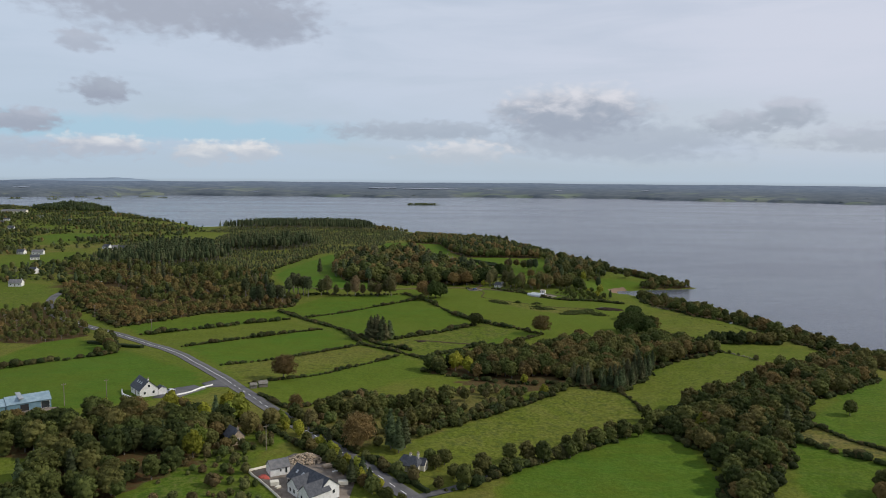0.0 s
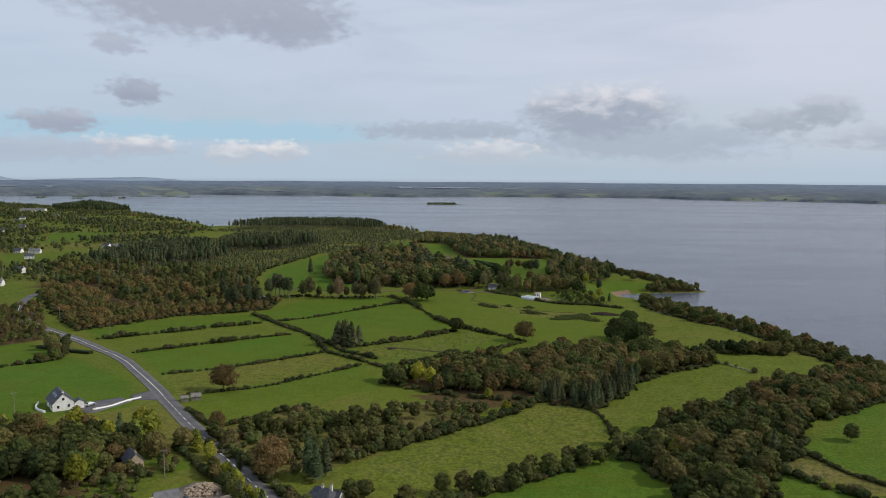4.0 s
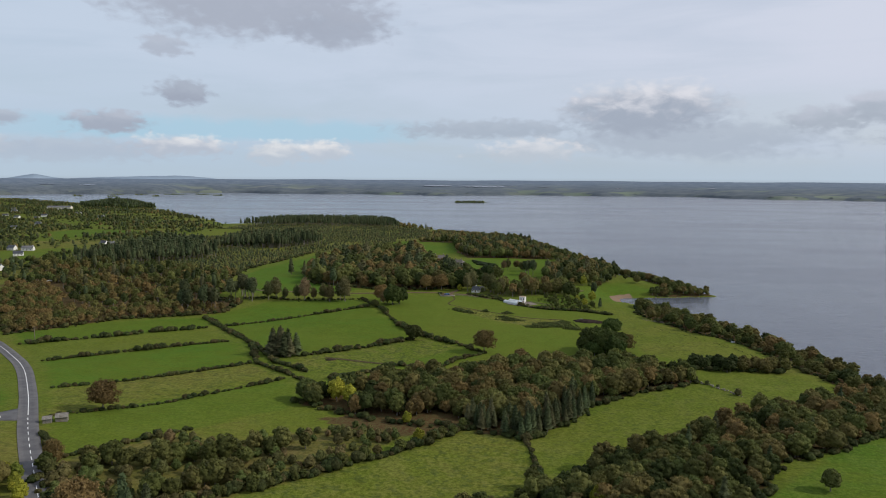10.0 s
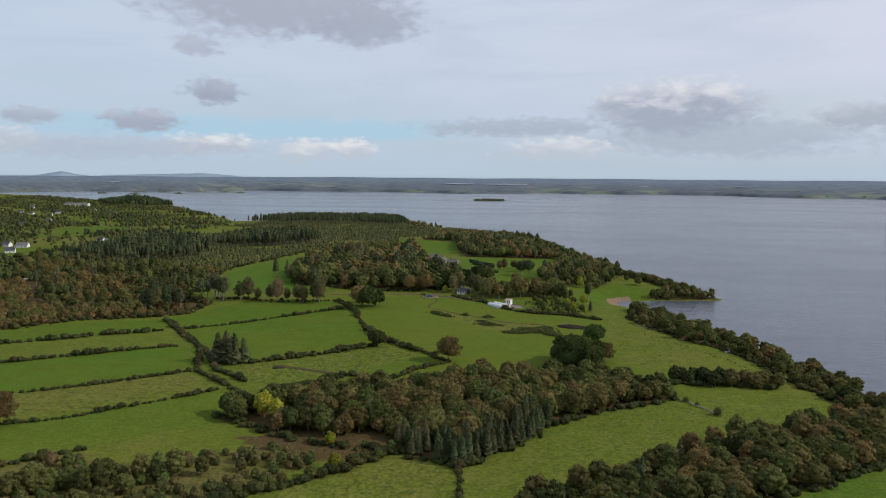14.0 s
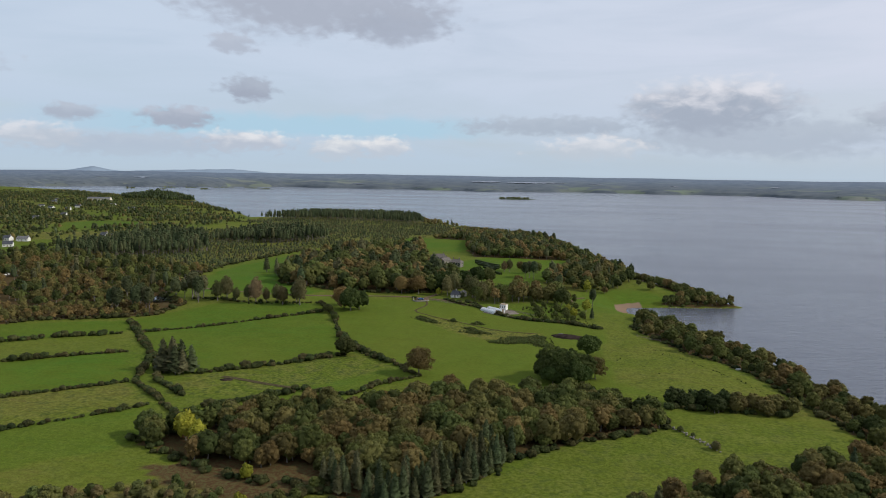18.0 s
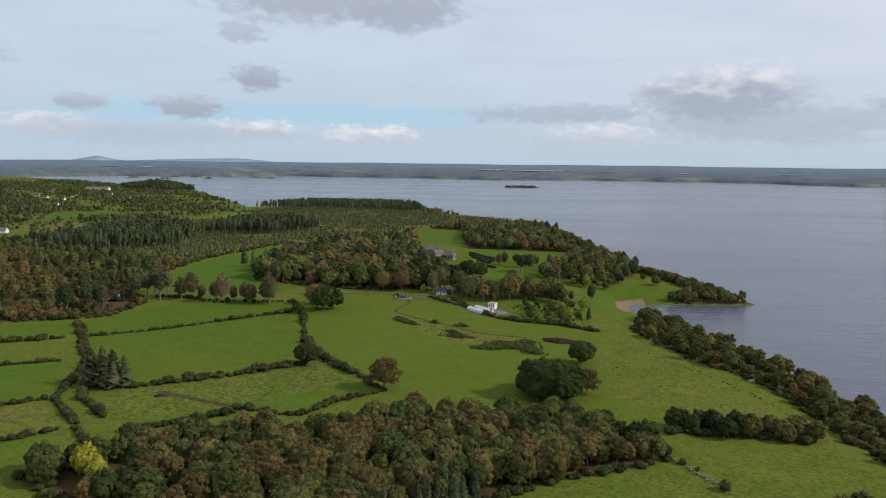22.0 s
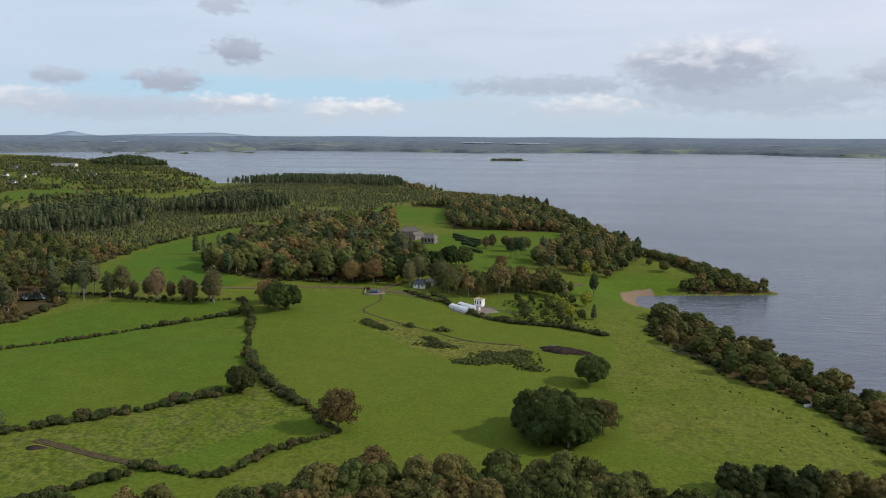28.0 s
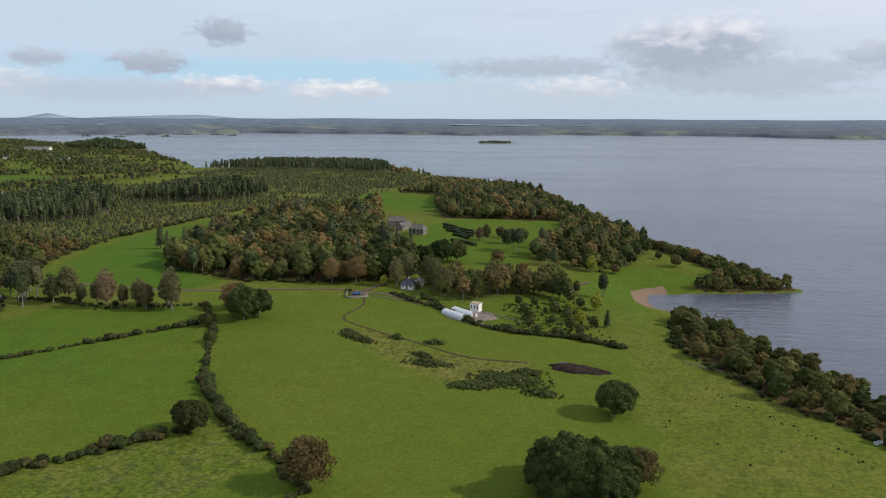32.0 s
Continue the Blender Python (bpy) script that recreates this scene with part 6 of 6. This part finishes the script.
house("stone_shed", "low ruined stone shed with rusty roof by the road", -81.0, 317.0, 25.0, 3.8, 2.8, 1.6, 2.5, M_STONE, M_STONE, (), ("f", 0), category="shed")
house("stone_shed", "roofless-looking small stone outbuilding in a hedge", -84.5, 314.0, 25.0, 2.8, 2.4, 1.4, 2.0, M_STONE, M_STONE, (), None, category="shed")
shed = house("farm_shed", "long blue-grey sheeted farm shed with low roof", -162.0, 273.2, 38.0, 15.0, 10.0, 3.3, 5.1, M_BLUE, M_BLUE_R, [("f", 5.5, 0.1, 3.0, 2.8)], None, category="shed")
# black panel on the solid wall, standing for the shade inside an opening
part("doorway", box_bm(-3.0, -0.2, -5.06, -4.95, 0.0, 2.7), M_BLACK, shed, "black panel for the shade inside an open doorway")
part("vent_ridge", box_bm(-3.4, -1.8, -5.1, 5.1, 4.8, 5.25), M_METAL, shed)
house("farm_shed", "blue lean-to shed joined to the farm shed", -171.5, 265.0, 38.0, 9.0, 9.0, 3.0, 4.6, M_BLUE, M_BLUE_R, (), None, category="shed")
house("lodge", "small white gate lodge with dark slate hipped roof", 50.5, 650.0, -8.0, 6.2, 4.8, 2.2, 4.4, M_WALL, M_SLATE, [("f", -2.1, 0.8, 0.8, 1.2), ("f", 2.0, 0.8, 0.8, 1.2)], ("f", 0), [(0, 0.4, 5.6)], hip=0.5)
house("lodge_annexe", "pale annexe with a light metal roof behind the lodge", 54.5, 656.0, 60.0, 4.4, 3.4, 2.3, 3.8, M_CREAM, M_SLATE_G, (), None)
house("manor_house", "large stone country house with grey slate roofs", 1.0, 850.0, 12.0, 14.0, 8.0, 4.6, 7.6, M_STONE, M_ROOF_B, [("f", u, z, 1.1, 1.8) for u in (-5, 0, 5) for z in (0.6, 2.6)], ("f", 2), [(-4.5, 0, 9), (4.5, 0, 9)], hip=0.4)
house("manor_house", "pale wing of a country house with tall white windows", 24.0, 818.0, -14.0, 11.0, 8.0, 4.4, 6.8, M_STONE, M_ROOF_B, [("f", u, 0.8, 1.6, 3.2) for u in (-4.4, -1.5, 1.5, 4.4)] + [("r", u, 0.8, 1.2, 2.8) for u in (-2.5, 2.5)], None, [(-3, 0, 8.4), (3, 0, 8.4)], hip=0.6)
house("manor_stable", "stone stable range with grey slate roof", 10.0, 836.0, 70.0, 14.0, 5.6, 3.0, 5.2, M_STONE, M_ROOF_B, [("f", u, 1.0, 0.9, 1.2) for u in (-5, 0, 5)], ("f", 2.5), [(3, 0, 7.2)])
house("manor_stable", "low stone outbuilding with brown slate roof", -14.0, 838.0, 80.0, 10.0, 5.0, 2.8, 4.6, M_STONE, M_ROOF_B, (), ("f", 0))

VILLAGE = [(-390, 650, 10, 13, M_SLATE_G), (-441, 985, -5, 12, M_SLATE), (-455, 992, 20, 10, M_SLATE_G), (-470, 1000, -15, 12, M_SLATE), (-425, 975, 5, 9, M_SLATE), (-493, 862, 30, 12, M_SLATE),
           (-520, 917, 12, 16, M_SLATE_G), (-542, 918, 0, 11, M_SLATE), (-813, 1292, 40, 13, M_SLATE), (-853, 1416, 15, 12, M_SLATE), (-870, 1440, -20, 14, M_SLATE_G), (-1035, 1700, 25, 15, M_SLATE),
           (-1012, 1800, 0, 18, M_SLATE_G), (-875, 1670, 10, 20, M_SLATE), (-1126, 1690, 30, 14, M_SLATE), (-985, 1600, 10, 13, M_SLATE), (-1060, 1640, -12, 16, M_SLATE), (-455, 700, 12, 12, M_SLATE),
           (-425, 740, -25, 12, M_SLATE), (-1250, 1890, 15, 16, M_SLATE), (-1330, 2000, -10, 15, M_SLATE)]
for x, y, turn, L, roof in VILLAGE:
    house("village_house", "white rendered country house with slate roof", x, y, turn, L * 0.85, 7, 3.0, 5.8, M_WALL, roof, [("f", -L * 0.27, 0.9, 1.2, 1.3), ("f", L * 0.27, 0.9, 1.2, 1.3)], ("f", 0), [(L * 0.36, 0, 6.6)], group="white houses of the far village")
house("hotel", "long pale two-storey building far off near the lake", -1205, 2018, 8, 66, 14, 8.5, 12, M_CREAM, M_SLATE_G, [("f", u, z, 2.2, 2.0) for u in range(-28, 29, 8) for z in (1.2, 5.0)], ("f", 4), [], category="hotel")


def stone_wall(name, label, line, height_m, thick, mat, category="wall", coarse=2.0):
    c = smooth_line(line, coarse)
    d = np.gradient(c, axis=0)
    d /= np.linalg.norm(d, axis=1)[:, None]
    n = np.stack([d[:, 1], -d[:, 0]], 1) * thick / 2
    v, f = [], []
    for p, q, z in zip(c, n, heights(c)):
        t = z + height_m * r1.uniform(0.9, 1.1)
        v += [(p[0] - q[0], p[1] - q[1], z - 0.4), (p[0] - q[0] * 0.9, p[1] - q[1] * 0.9, t), (p[0] + q[0] * 0.9, p[1] + q[1] * 0.9, t), (p[0] + q[0], p[1] + q[1], z - 0.4)]
    for i in range(len(c) - 1):
        for j in range(3):
            a = 4 * i + j
            f.append((a, a + 1, a + 5, a + 4))
    e = 4 * (len(c) - 1)
    f += [(0, 3, 2, 1), (e, e + 1, e + 2, e + 3)]
    return tagged(new(name, raw_mesh(name, v, f, [mat])), label, category)


stone_wall("garden_wall", "low white rendered wall along a house drive", [(-112, 294), (-108, 301), (-106, 309), (-103, 315)], 0.7, 0.25, M_WALL)
stone_wall("garden_wall", "low white wall round a house front", [(-137, 300), (-133, 292), (-127, 288)], 0.8, 0.4, M_WALL)
stone_wall("site_wall", "pale block wall round a building site", [(-61.5, 219.5), (-54, 211), (-47, 202)], 0.8, 0.22, M_CREAM)
stone_wall("site_wall", "pale block wall beside a new garage", [(-61.5, 219.5), (-56, 224)], 0.8, 0.22, M_CREAM)
stone_wall("field_wall", "white wall beside the bend of a road", [(-338, 640), (-333, 662), (-322, 690)], 1.1, 0.5, M_WALL)
stone_wall("nursery_wall", "low pinkish garden wall below a nursery", [(90, 599), (98, 595), (107, 591.5), (116, 590)], 0.9, 0.3, M_RUBBLE)
stone_wall("layby_wall", "low stone wall round a gravel pull-in", [(22, 641), (25.5, 629), (35, 631.5)], 0.8, 0.4, M_STONE)


def boulders(name, label, spots, category, mat=None):
    """Many loose stones in one heap: spots x, y, z, size."""
    pieces = []
    for k, (x, y, z, s) in enumerate(spots):
        pieces.append(lump((x, y, z), (s, s * r1.uniform(0.6, 1.0), s * r1.uniform(0.5, 0.9)), 1, 0.16, 900 + k))
    v, f = merge(pieces)
    return tagged(new(name, raw_mesh(name, v, f, [mat or M_STONE])), label, category, "", "stuff")


heap = []
for k in range(420):
    a, q = r1.uniform(0, 6.28), math.sqrt(r1.random())
    x, y = -45 + q * 6.0 * math.cos(a) + q * 1.5 * math.sin(a), 231 + q * 4.2 * math.sin(a)
    heap.append((x, y, ground_z(x, y) + 0.1 + 2.6 * (1 - q ** 1.4) * r1.uniform(0.7, 1), r1.uniform(0.25, 0.6)))
boulders("rubble_heap", "tan heap of broken stone rubble on a building site", heap, "rubble", M_RUBBLE)
old = []
for x, y in along([(165, 417), (170, 411), (175, 402), (179, 396)], 0.5, r1, 0.5):
    old.append((x, y, ground_z(x, y) + r1.uniform(0.1, 0.7), r1.uniform(0.3, 0.55)))
boulders("ruined_wall", "tumbled grey field wall crossing a pasture", old, "wall")
rocks = [(x, y, 0.1, r1.uniform(0.3, 0.9)) for x, y in along([(184, 668), (196, 667), (206, 660)], 1.1, r1, 0.8)] + [(x, y, 0.1, r1.uniform(0.3, 0.8)) for x, y in along([(196, 709), (225, 713), (250, 720)], 2.2, r1, 0.8)]
boulders("shore_rocks", "dark wet rocks along the lake edge", rocks, "rocks")


for x, y, s in ((177.5, 398, 0.9), (168.5, 413.5, 0.6), (172, 409, 0.45)):
    thing_tree(P_BUSH[0], x, y, s, label="dark holly bush beside a tumbled wall")


# poles
def make_pole():
    ob = empty("utility_pole", 0, 0, 0)
    v, f = tube([(0, 0, -0.5), (0, 0, 4.5), (0, 0, 9.0)], [0.17, 0.14, 0.11], 8)
    part("post", raw_mesh("post", v, f, [M_TIMBER], smooth=True), None, ob)
    part("crossarm", box_bm(-0.9, 0.9, -0.07, 0.07, 8.3, 8.45, 0.02), M_TIMBER, ob)
    for x in (-0.75, 0.0, 0.75):
        v, f = tube([(x, 0, 8.45), (x, 0, 8.75)], [0.06, 0.04], 6)
        part("insulator", raw_mesh("insulator", v, f, [M_METAL]), None, ob)
    return tagged(ob, "weathered wooden utility pole with a short crossarm", "utility pole", "utility poles beside the road")


POLE = make_pole()
for x, y, turn in ((-107, 222, 20), (-149, 276, 40), (-136, 284, 40), (-290, 469, 40), (-271, 450, 40), (-248, 505, 30), (-60, 238, 40), (-186, 452, 40)):
    put_copy(POLE, pose(x, y, ground_z(x, y), 0, 0, turn))


# fences
def make_fence(label, line, rails=3, high=1.15, step=2.4):
    c = smooth_line(line, step)
    x0, y0 = c[0]
    z0 = ground_z(x0, y0)
    ob = empty("timber_fence", x0, y0, z0)
    hs = heights(c)
    for p, z in zip(c, hs):
        part("post", box_bm(p[0] - x0 - 0.07, p[0] - x0 + 0.07, p[1] - y0 - 0.07, p[1] - y0 + 0.07, z - z0 - 0.3, z - z0 + high, 0.015), M_TIMBER, ob)
    for i in range(len(c) - 1):
        for k in range(rails):
            h = high * (0.3 + 0.3 * k)
            a, b = Vector((*(c[i] - c[0]), hs[i] - z0 + h)), Vector((*(c[i + 1] - c[0]), hs[i + 1] - z0 + h))
            s = (b - a).cross(Vector((0, 0, 1))).normalized() * 0.03
            up = Vector((0, 0, 0.06))
            v = [a - s - up, a + s - up, a + s + up, a - s + up, b - s - up, b + s - up, b + s + up, b - s + up]
            part("rail", poly_bm(v, [(0, 1, 2, 3), (4, 5, 6, 7), (0, 1, 5, 4), (1, 2, 6, 5), (2, 3, 7, 6), (3, 0, 4, 7)]), M_TIMBER, ob)
    return tagged(ob, label, "fence", "timber fences of the estate")


make_fence("grey timber rail fence near the lake shore", [(167, 569), (172, 565), (179, 561)])
make_fence("dark timber rail fence round a garden", [(90, 617), (98, 611), (106, 606), (114, 602)])
make_fence("post and rail fence beside a gravel pull-in", [(36, 632), (44, 629), (52, 625)])


# plant tunnels, hut, trough, heap, car
def make_tunnel():
    ob = empty("plant_tunnel", 0, 0, 0)
    L, R, n = 13.0, 2.1, 12
    v, f = [], []
    for x in np.linspace(-L / 2, L / 2, 9):
        for j in range(n + 1):
            a = math.pi * j / n
            v.append((x, R * math.cos(a), 0.62 * R * math.sin(a) + 0.5))
    for i in range(8):
        for j in range(n):
            p = i * (n + 1) + j
            f.append((p, p + 1, p + n + 2, p + n + 1))
    part("cover", raw_mesh("cover", v, f, [M_PLASTIC], smooth=True), None, ob, "white polythene cover")
    for sgn in (-1, 1):
        pts = [(sgn * L / 2, R * math.cos(math.pi * j / n), 0.62 * R * math.sin(math.pi * j / n) + 0.5) for j in range(n + 1)] + [(sgn * L / 2, -R, -0.5), (sgn * L / 2, R, -0.5)]
        part("end_wall", poly_bm(pts, [tuple(range(n + 3))]), M_PLASTIC, ob)
        part("door", box_bm(sgn * L / 2 - 0.06, sgn * L / 2 + 0.06, -0.8, 0.8, -0.3, 2.1, 0.02), M_TIMBER, ob)
    for sgn in (-1, 1):
        part("side_board", box_bm(-L / 2, L / 2, sgn * R - 0.06, sgn * R + 0.06, -0.6, 0.6, 0.02), M_PLASTIC, ob)
    for x in np.linspace(-L / 2, L / 2, 9):
        pts = [(x, (R + 0.03) * math.cos(math.pi * j / n), 0.62 * (R + 0.03) * math.sin(math.pi * j / n) + 0.5) for j in range(n + 1)]
        vv, ff = [], []
        for (a, b, c) in pts:
            vv += [(a - 0.06, b, c), (a + 0.06, b, c)]
        ff = [(2 * j, 2 * j + 1, 2 * j + 3, 2 * j + 2) for j in range(n)]
        part("hoop", raw_mesh("hoop", vv, ff, [M_METAL]), None, ob)
    return tagged(ob, "white polythene plant tunnel with arched hoops", "greenhouse", "plant tunnels of the nursery")


TUNNEL = make_tunnel()
put_copy(TUNNEL, pose(79.0, 608.5, ground_z(79, 608) + 0.3, 0, 0, -42))
put_copy(TUNNEL, pose(82.6, 612.4, ground_z(83, 612) + 0.3, 0, 0, -42))
hut = empty("garden_hut", 87.2, 618.6, ground_z(87, 618) + 0.2, -20)
part("wall", box_bm(-2.1, 2.1, -1.8, 1.8, -0.6, 3.4, 0.02), M_WALL, hut)
part("roof", box_bm(-2.3, 2.3, -2.0, 2.0, 3.4, 3.6, 0.03), M_RUBBLE, hut, "flat brown roof")
for u in (-1.4, 0.0, 1.4):
    part("window", box_bm(u - 0.3, u + 0.3, -1.85, -1.75, 1.2, 2.8), M_GLASS, hut, "tall dark window")
tagged(hut, "small square white garden hut with flat roof", "hut")

trough = empty("feed_trough", 209, 512, ground_z(209, 512) + 0.05, 30)
for a in ((-1.2, 1.2, -0.45, 0.45, 0.0, 0.1), (-1.2, 1.2, -0.45, -0.37, 0.1, 0.7), (-1.2, 1.2, 0.37, 0.45, 0.1, 0.7)):
    part("panel", box_bm(*a), M_PLASTIC, trough)
for u in (-1.2, 1.13):
    part("end_panel", box_bm(u, u + 0.07, -0.37, 0.37, 0.1, 0.7), M_PLASTIC, trough)
tagged(trough, "pale metal feed trough standing in pasture", "trough")


def mound(name, label, x, y, a, b, h, turn, mat, category):
    n, rings = 28, 7
    v, f = [(0, 0, h)], []
    for k in range(1, rings + 1):
        q = k / rings
        for j in range(n):
            t = 2 * math.pi * j / n
            e = 1 + 0.12 * math.sin(3 * t + 1) + 0.08 * math.sin(7 * t) + 0.05 * math.sin(13 * t)
            v.append((a * q * e * math.cos(t), b * q * e * math.sin(t), h * (1 - q ** 2.2) + 0.12 * math.sin(5 * t + 9 * q) * (1 - q) - (0.8 if k == rings else 0)))
    f += [(0, 1 + j, 1 + (j + 1) % n) for j in range(n)]
    for k in range(rings - 1):
        for j in range(n):
            p, q = 1 + k * n + j, 1 + k * n + (j + 1) % n
            f += [(p, p + n, q + n), (p, q + n, q)]
    ob = new(name, raw_mesh(name, v, f, [mat], smooth=True))
    ob.matrix_basis = pose(x, y, ground_z(x, y), 0, 0, turn)
    return tagged(ob, label, category)


mound("manure_mound", "dark brown heap of dung and silage in a pasture", 129, 553, 11, 4.2, 1.7, -12, M_MUD, "heap")
mound("silage_sheet", "pale grey sheet on a silage heap", 125, 556, 3.0, 0.8, 1.5, -14, M_SLATE_G, "sheet")
mound("earth_mound", "small brown earth heap beside a track", 40, 579, 2.2, 1.4, 0.9, 10, M_MUD, "heap")
mound("earth_mound", "dark earth heap in a rough field", -13, 433, 3.0, 1.4, 0.7, 10, M_MUD, "heap")
mound("tarpaulin", "red tarpaulin over stacked materials", -55.5, 216.5, 2.4, 1.6, 0.8, -40, M_RED, "tarpaulin")


def crate(x, y, turn, sx, sy, sz, label, mat):
    ob = empty("pallet_stack", x, y, ground_z(x, y) + 0.12, turn)
    for k in range(3):
        part("slat", box_bm(-sx, sx, -sy + k * sy - 0.08 + 0.08, -sy + k * sy + 0.12, 0.0, 0.14), M_TIMBER, ob)
    part("load", box_bm(-sx, sx, -sy, sy, 0.15, sz, 0.06), mat, ob)
    return tagged(ob, label, "pallet", "pallets of the building site")


crate(-51.0, 211.5, 20, 1.3, 1.0, 1.3, "pallet of pale building blocks", M_CREAM)
crate(-49.5, 209.5, 50, 0.8, 0.6, 0.7, "small pallet of pale blocks", M_CREAM)
crate(-30.5, 215.0, 10, 1.5, 1.0, 1.2, "wrapped pallet of pale insulation", M_CREAM)
crate(-37.0, 226.5, 35, 1.6, 1.0, 1.0, "timber stack on bearers in a yard", M_RUBBLE)
crate(-33.0, 224.0, 30, 2.4, 0.4, 0.4, "stack of white planks in a yard", M_WALL)


def make_car(x, y, turn, paint, label):
    ob = empty("parked_car", x, y, ground_z(x, y) + 0.18, turn)
    prof = [(-2.1, 0.35), (-2.15, 0.75), (-1.9, 0.95), (-1.2, 1.0), (-0.6, 1.45), (0.9, 1.45), (1.6, 1.0), (2.1, 0.9), (2.15, 0.35)]
    v = [(a, s * (0.85 if z < 1.1 else 0.68), z) for s in (-1, 1) for a, z in prof]
    n = len(prof)
    f = [tuple(range(n)), tuple(range(n, 2 * n))] + [(j, (j + 1) % n, (j + 1) % n + n, j + n) for j in range(n)]
    part("body", poly_bm(v, f), paint, ob)
    part("windscreen", slab([(-1.15, -0.64, 1.02), (-1.15, 0.64, 1.02), (-0.65, 0.58, 1.4), (-0.65, -0.58, 1.4)], 0.02), M_GLASS, ob)
    part("rear_window", slab([(1.52, -0.64, 1.06), (1.52, 0.64, 1.06), (0.98, 0.58, 1.4), (0.98, -0.58, 1.4)], 0.02), M_GLASS, ob)
    for a in (-1.35, 1.35):
        for s in (-0.8, 0.8):
            bm = bmesh.new()
            bmesh.ops.create_cone(bm, cap_ends=True, segments=14, radius1=0.33, radius2=0.33, depth=0.22)
            bmesh.ops.rotate(bm, cent=(0, 0, 0), matrix=Matrix.Rotation(math.pi / 2, 3, "X"), verts=bm.verts)
            bmesh.ops.translate(bm, vec=(a, s, 0.33), verts=bm.verts)
            part("wheel", bm, M_BLACK, ob)
    return tagged(ob, label, "car")


make_car(28.5, 634.5, 5, M_CARBLUE, "blue car parked in a gravel pull-in")
make_car(-116, 299, 60, M_METAL, "silver car parked beside a white house")


# clipped hedges of the garden
def clipped_hedge(line, wide, high):
    c = smooth_line(line, 1.5)
    d = np.gradient(c, axis=0)
    d /= np.linalg.norm(d, axis=1)[:, None]
    n = np.stack([d[:, 1], -d[:, 0]], 1)
    v, f = [], []
    for p, q, z in zip(c, n, heights(c)):
        for o, h in ((-0.5, -0.3), (-0.48, high * 0.85), (-0.3, high), (0.3, high), (0.48, high * 0.85), (0.5, -0.3)):
            k = o * wide * r1.uniform(0.88, 1.12)
            v.append((p[0] + q[0] * k, p[1] + q[1] * k, z + h * r1.uniform(0.93, 1.07)))
    for i in range(len(c) - 1):
        for j in range(5):
            a = 6 * i + j
            f.append((a, a + 1, a + 7, a + 6))
    e = 6 * (len(c) - 1)
    f += [tuple(range(5, -1, -1)), tuple(range(e, e + 6))]
    me = bpy.data.meshes.new("clipped_hedge")
    me.from_pydata(v, [], f)
    me.materials.append(M_HEDGE_S)
    at = me.attributes.new("tone", "FLOAT", "POINT")
    at.data.foreach_set("value", np.zeros(len(v), np.float32))
    tagged(new("clipped_hedge", me), "dark clipped evergreen hedge curving over a lawn", "hedge", "clipped hedges of the lawn")


for line in ([(36, 866), (44, 858), (52, 846), (62, 838)], [(38, 852), (46, 846), (54, 834), (64, 826)], [(42, 838), (50, 832), (56, 822), (64, 812)], [(50, 818), (57, 812), (62, 802)], [(52, 792), (62, 786), (70, 776)]):
    clipped_hedge(line, 2.6, 1.9)
clipped_hedge([(-210, 419), (-190, 411), (-172, 404)], 3.0, 1.6)
clipped_hedge([(-22, 236), (-12, 223), (-4, 213)], 1.6, 1.4)
clipped_hedge([(24, 642), (21, 641)], 1.2, 1.2)

# pond
pv = [(-146 + (12 + 1.5 * math.sin(3 * a)) * math.cos(a), 602 + (12 + math.sin(2 * a + 1)) * math.sin(a), 0) for a in np.linspace(0, 2 * math.pi, 28, endpoint=False)]
pz = ground_z(-146, 601) + 1.05
pond = new("water_pond", raw_mesh("water_pond", [(-146, 601, pz)] + [(a, b, pz) for a, b, c in pv], [(0, 1 + j, 1 + (j + 1) % 28) for j in range(28)], [M_POND]))
tagged(pond, "small still pond among trees beside a field", "pond", "", "structure")


# islands
def island(name, label, x, y, a, b, h, turn, trees, scale):
    ob = mound(name, label, x, y, a, b, h, turn, M_HEDGE_S, "island")
    ob.matrix_basis = pose(x, y, 0.0, 0, 0, turn)
    me = ob.data
    at = me.attributes.new("tone", "FLOAT", "POINT")
    at.data.foreach_set("value", np.full(len(me.vertices), 0.1, np.float32))
    ob["kind"] = "structure"
    c, s = math.cos(radians(turn)), math.sin(radians(turn))
    vs, fs, ts, o = [], [], [], 0
    for k in range(trees):
        q, t = math.sqrt(r1.random()) * 0.85, r1.uniform(0, 6.28)
        u, v = a * q * math.cos(t), b * q * math.sin(t)
        (cv, cf), _ = FAR_SHAPES[int(r1.integers(0, 3))]
        m = scale * r1.uniform(0.6, 1.1)
        vs.append(cv * m + (x + u * c - v * s, y + u * s + v * c, h * (1 - q * q) - 0.5))
        fs.append(cf + o)
        ts.append(np.full(len(cv), r1.random() * 0.5))
        o += len(cv)
    me = raw_mesh("island_trees", np.concatenate(vs), np.concatenate(fs), [M_BROAD_S], None, np.concatenate(ts), smooth=True)
    tagged(new("island_trees", me), "low dark trees on a small island", "woodland", "", "stuff")


island("island_middle", "long low wooded island in the lake", -85, 2935, 74, 26, 3.0, 3, 60, 0.75)
for x, y, a in ((-1938, 3600, 60), (-1830, 3640, 45), (-1690, 3720, 70), (-2014, 3380, 40), (-1560, 3760, 50), (-1420, 3640, 30), (-1790, 3300, 30), (-1640, 3420, 26)):
    island("islet", "small dark wooded islet far out in the lake", x, y, a, 20, 1.8, 0, 14, 0.6)
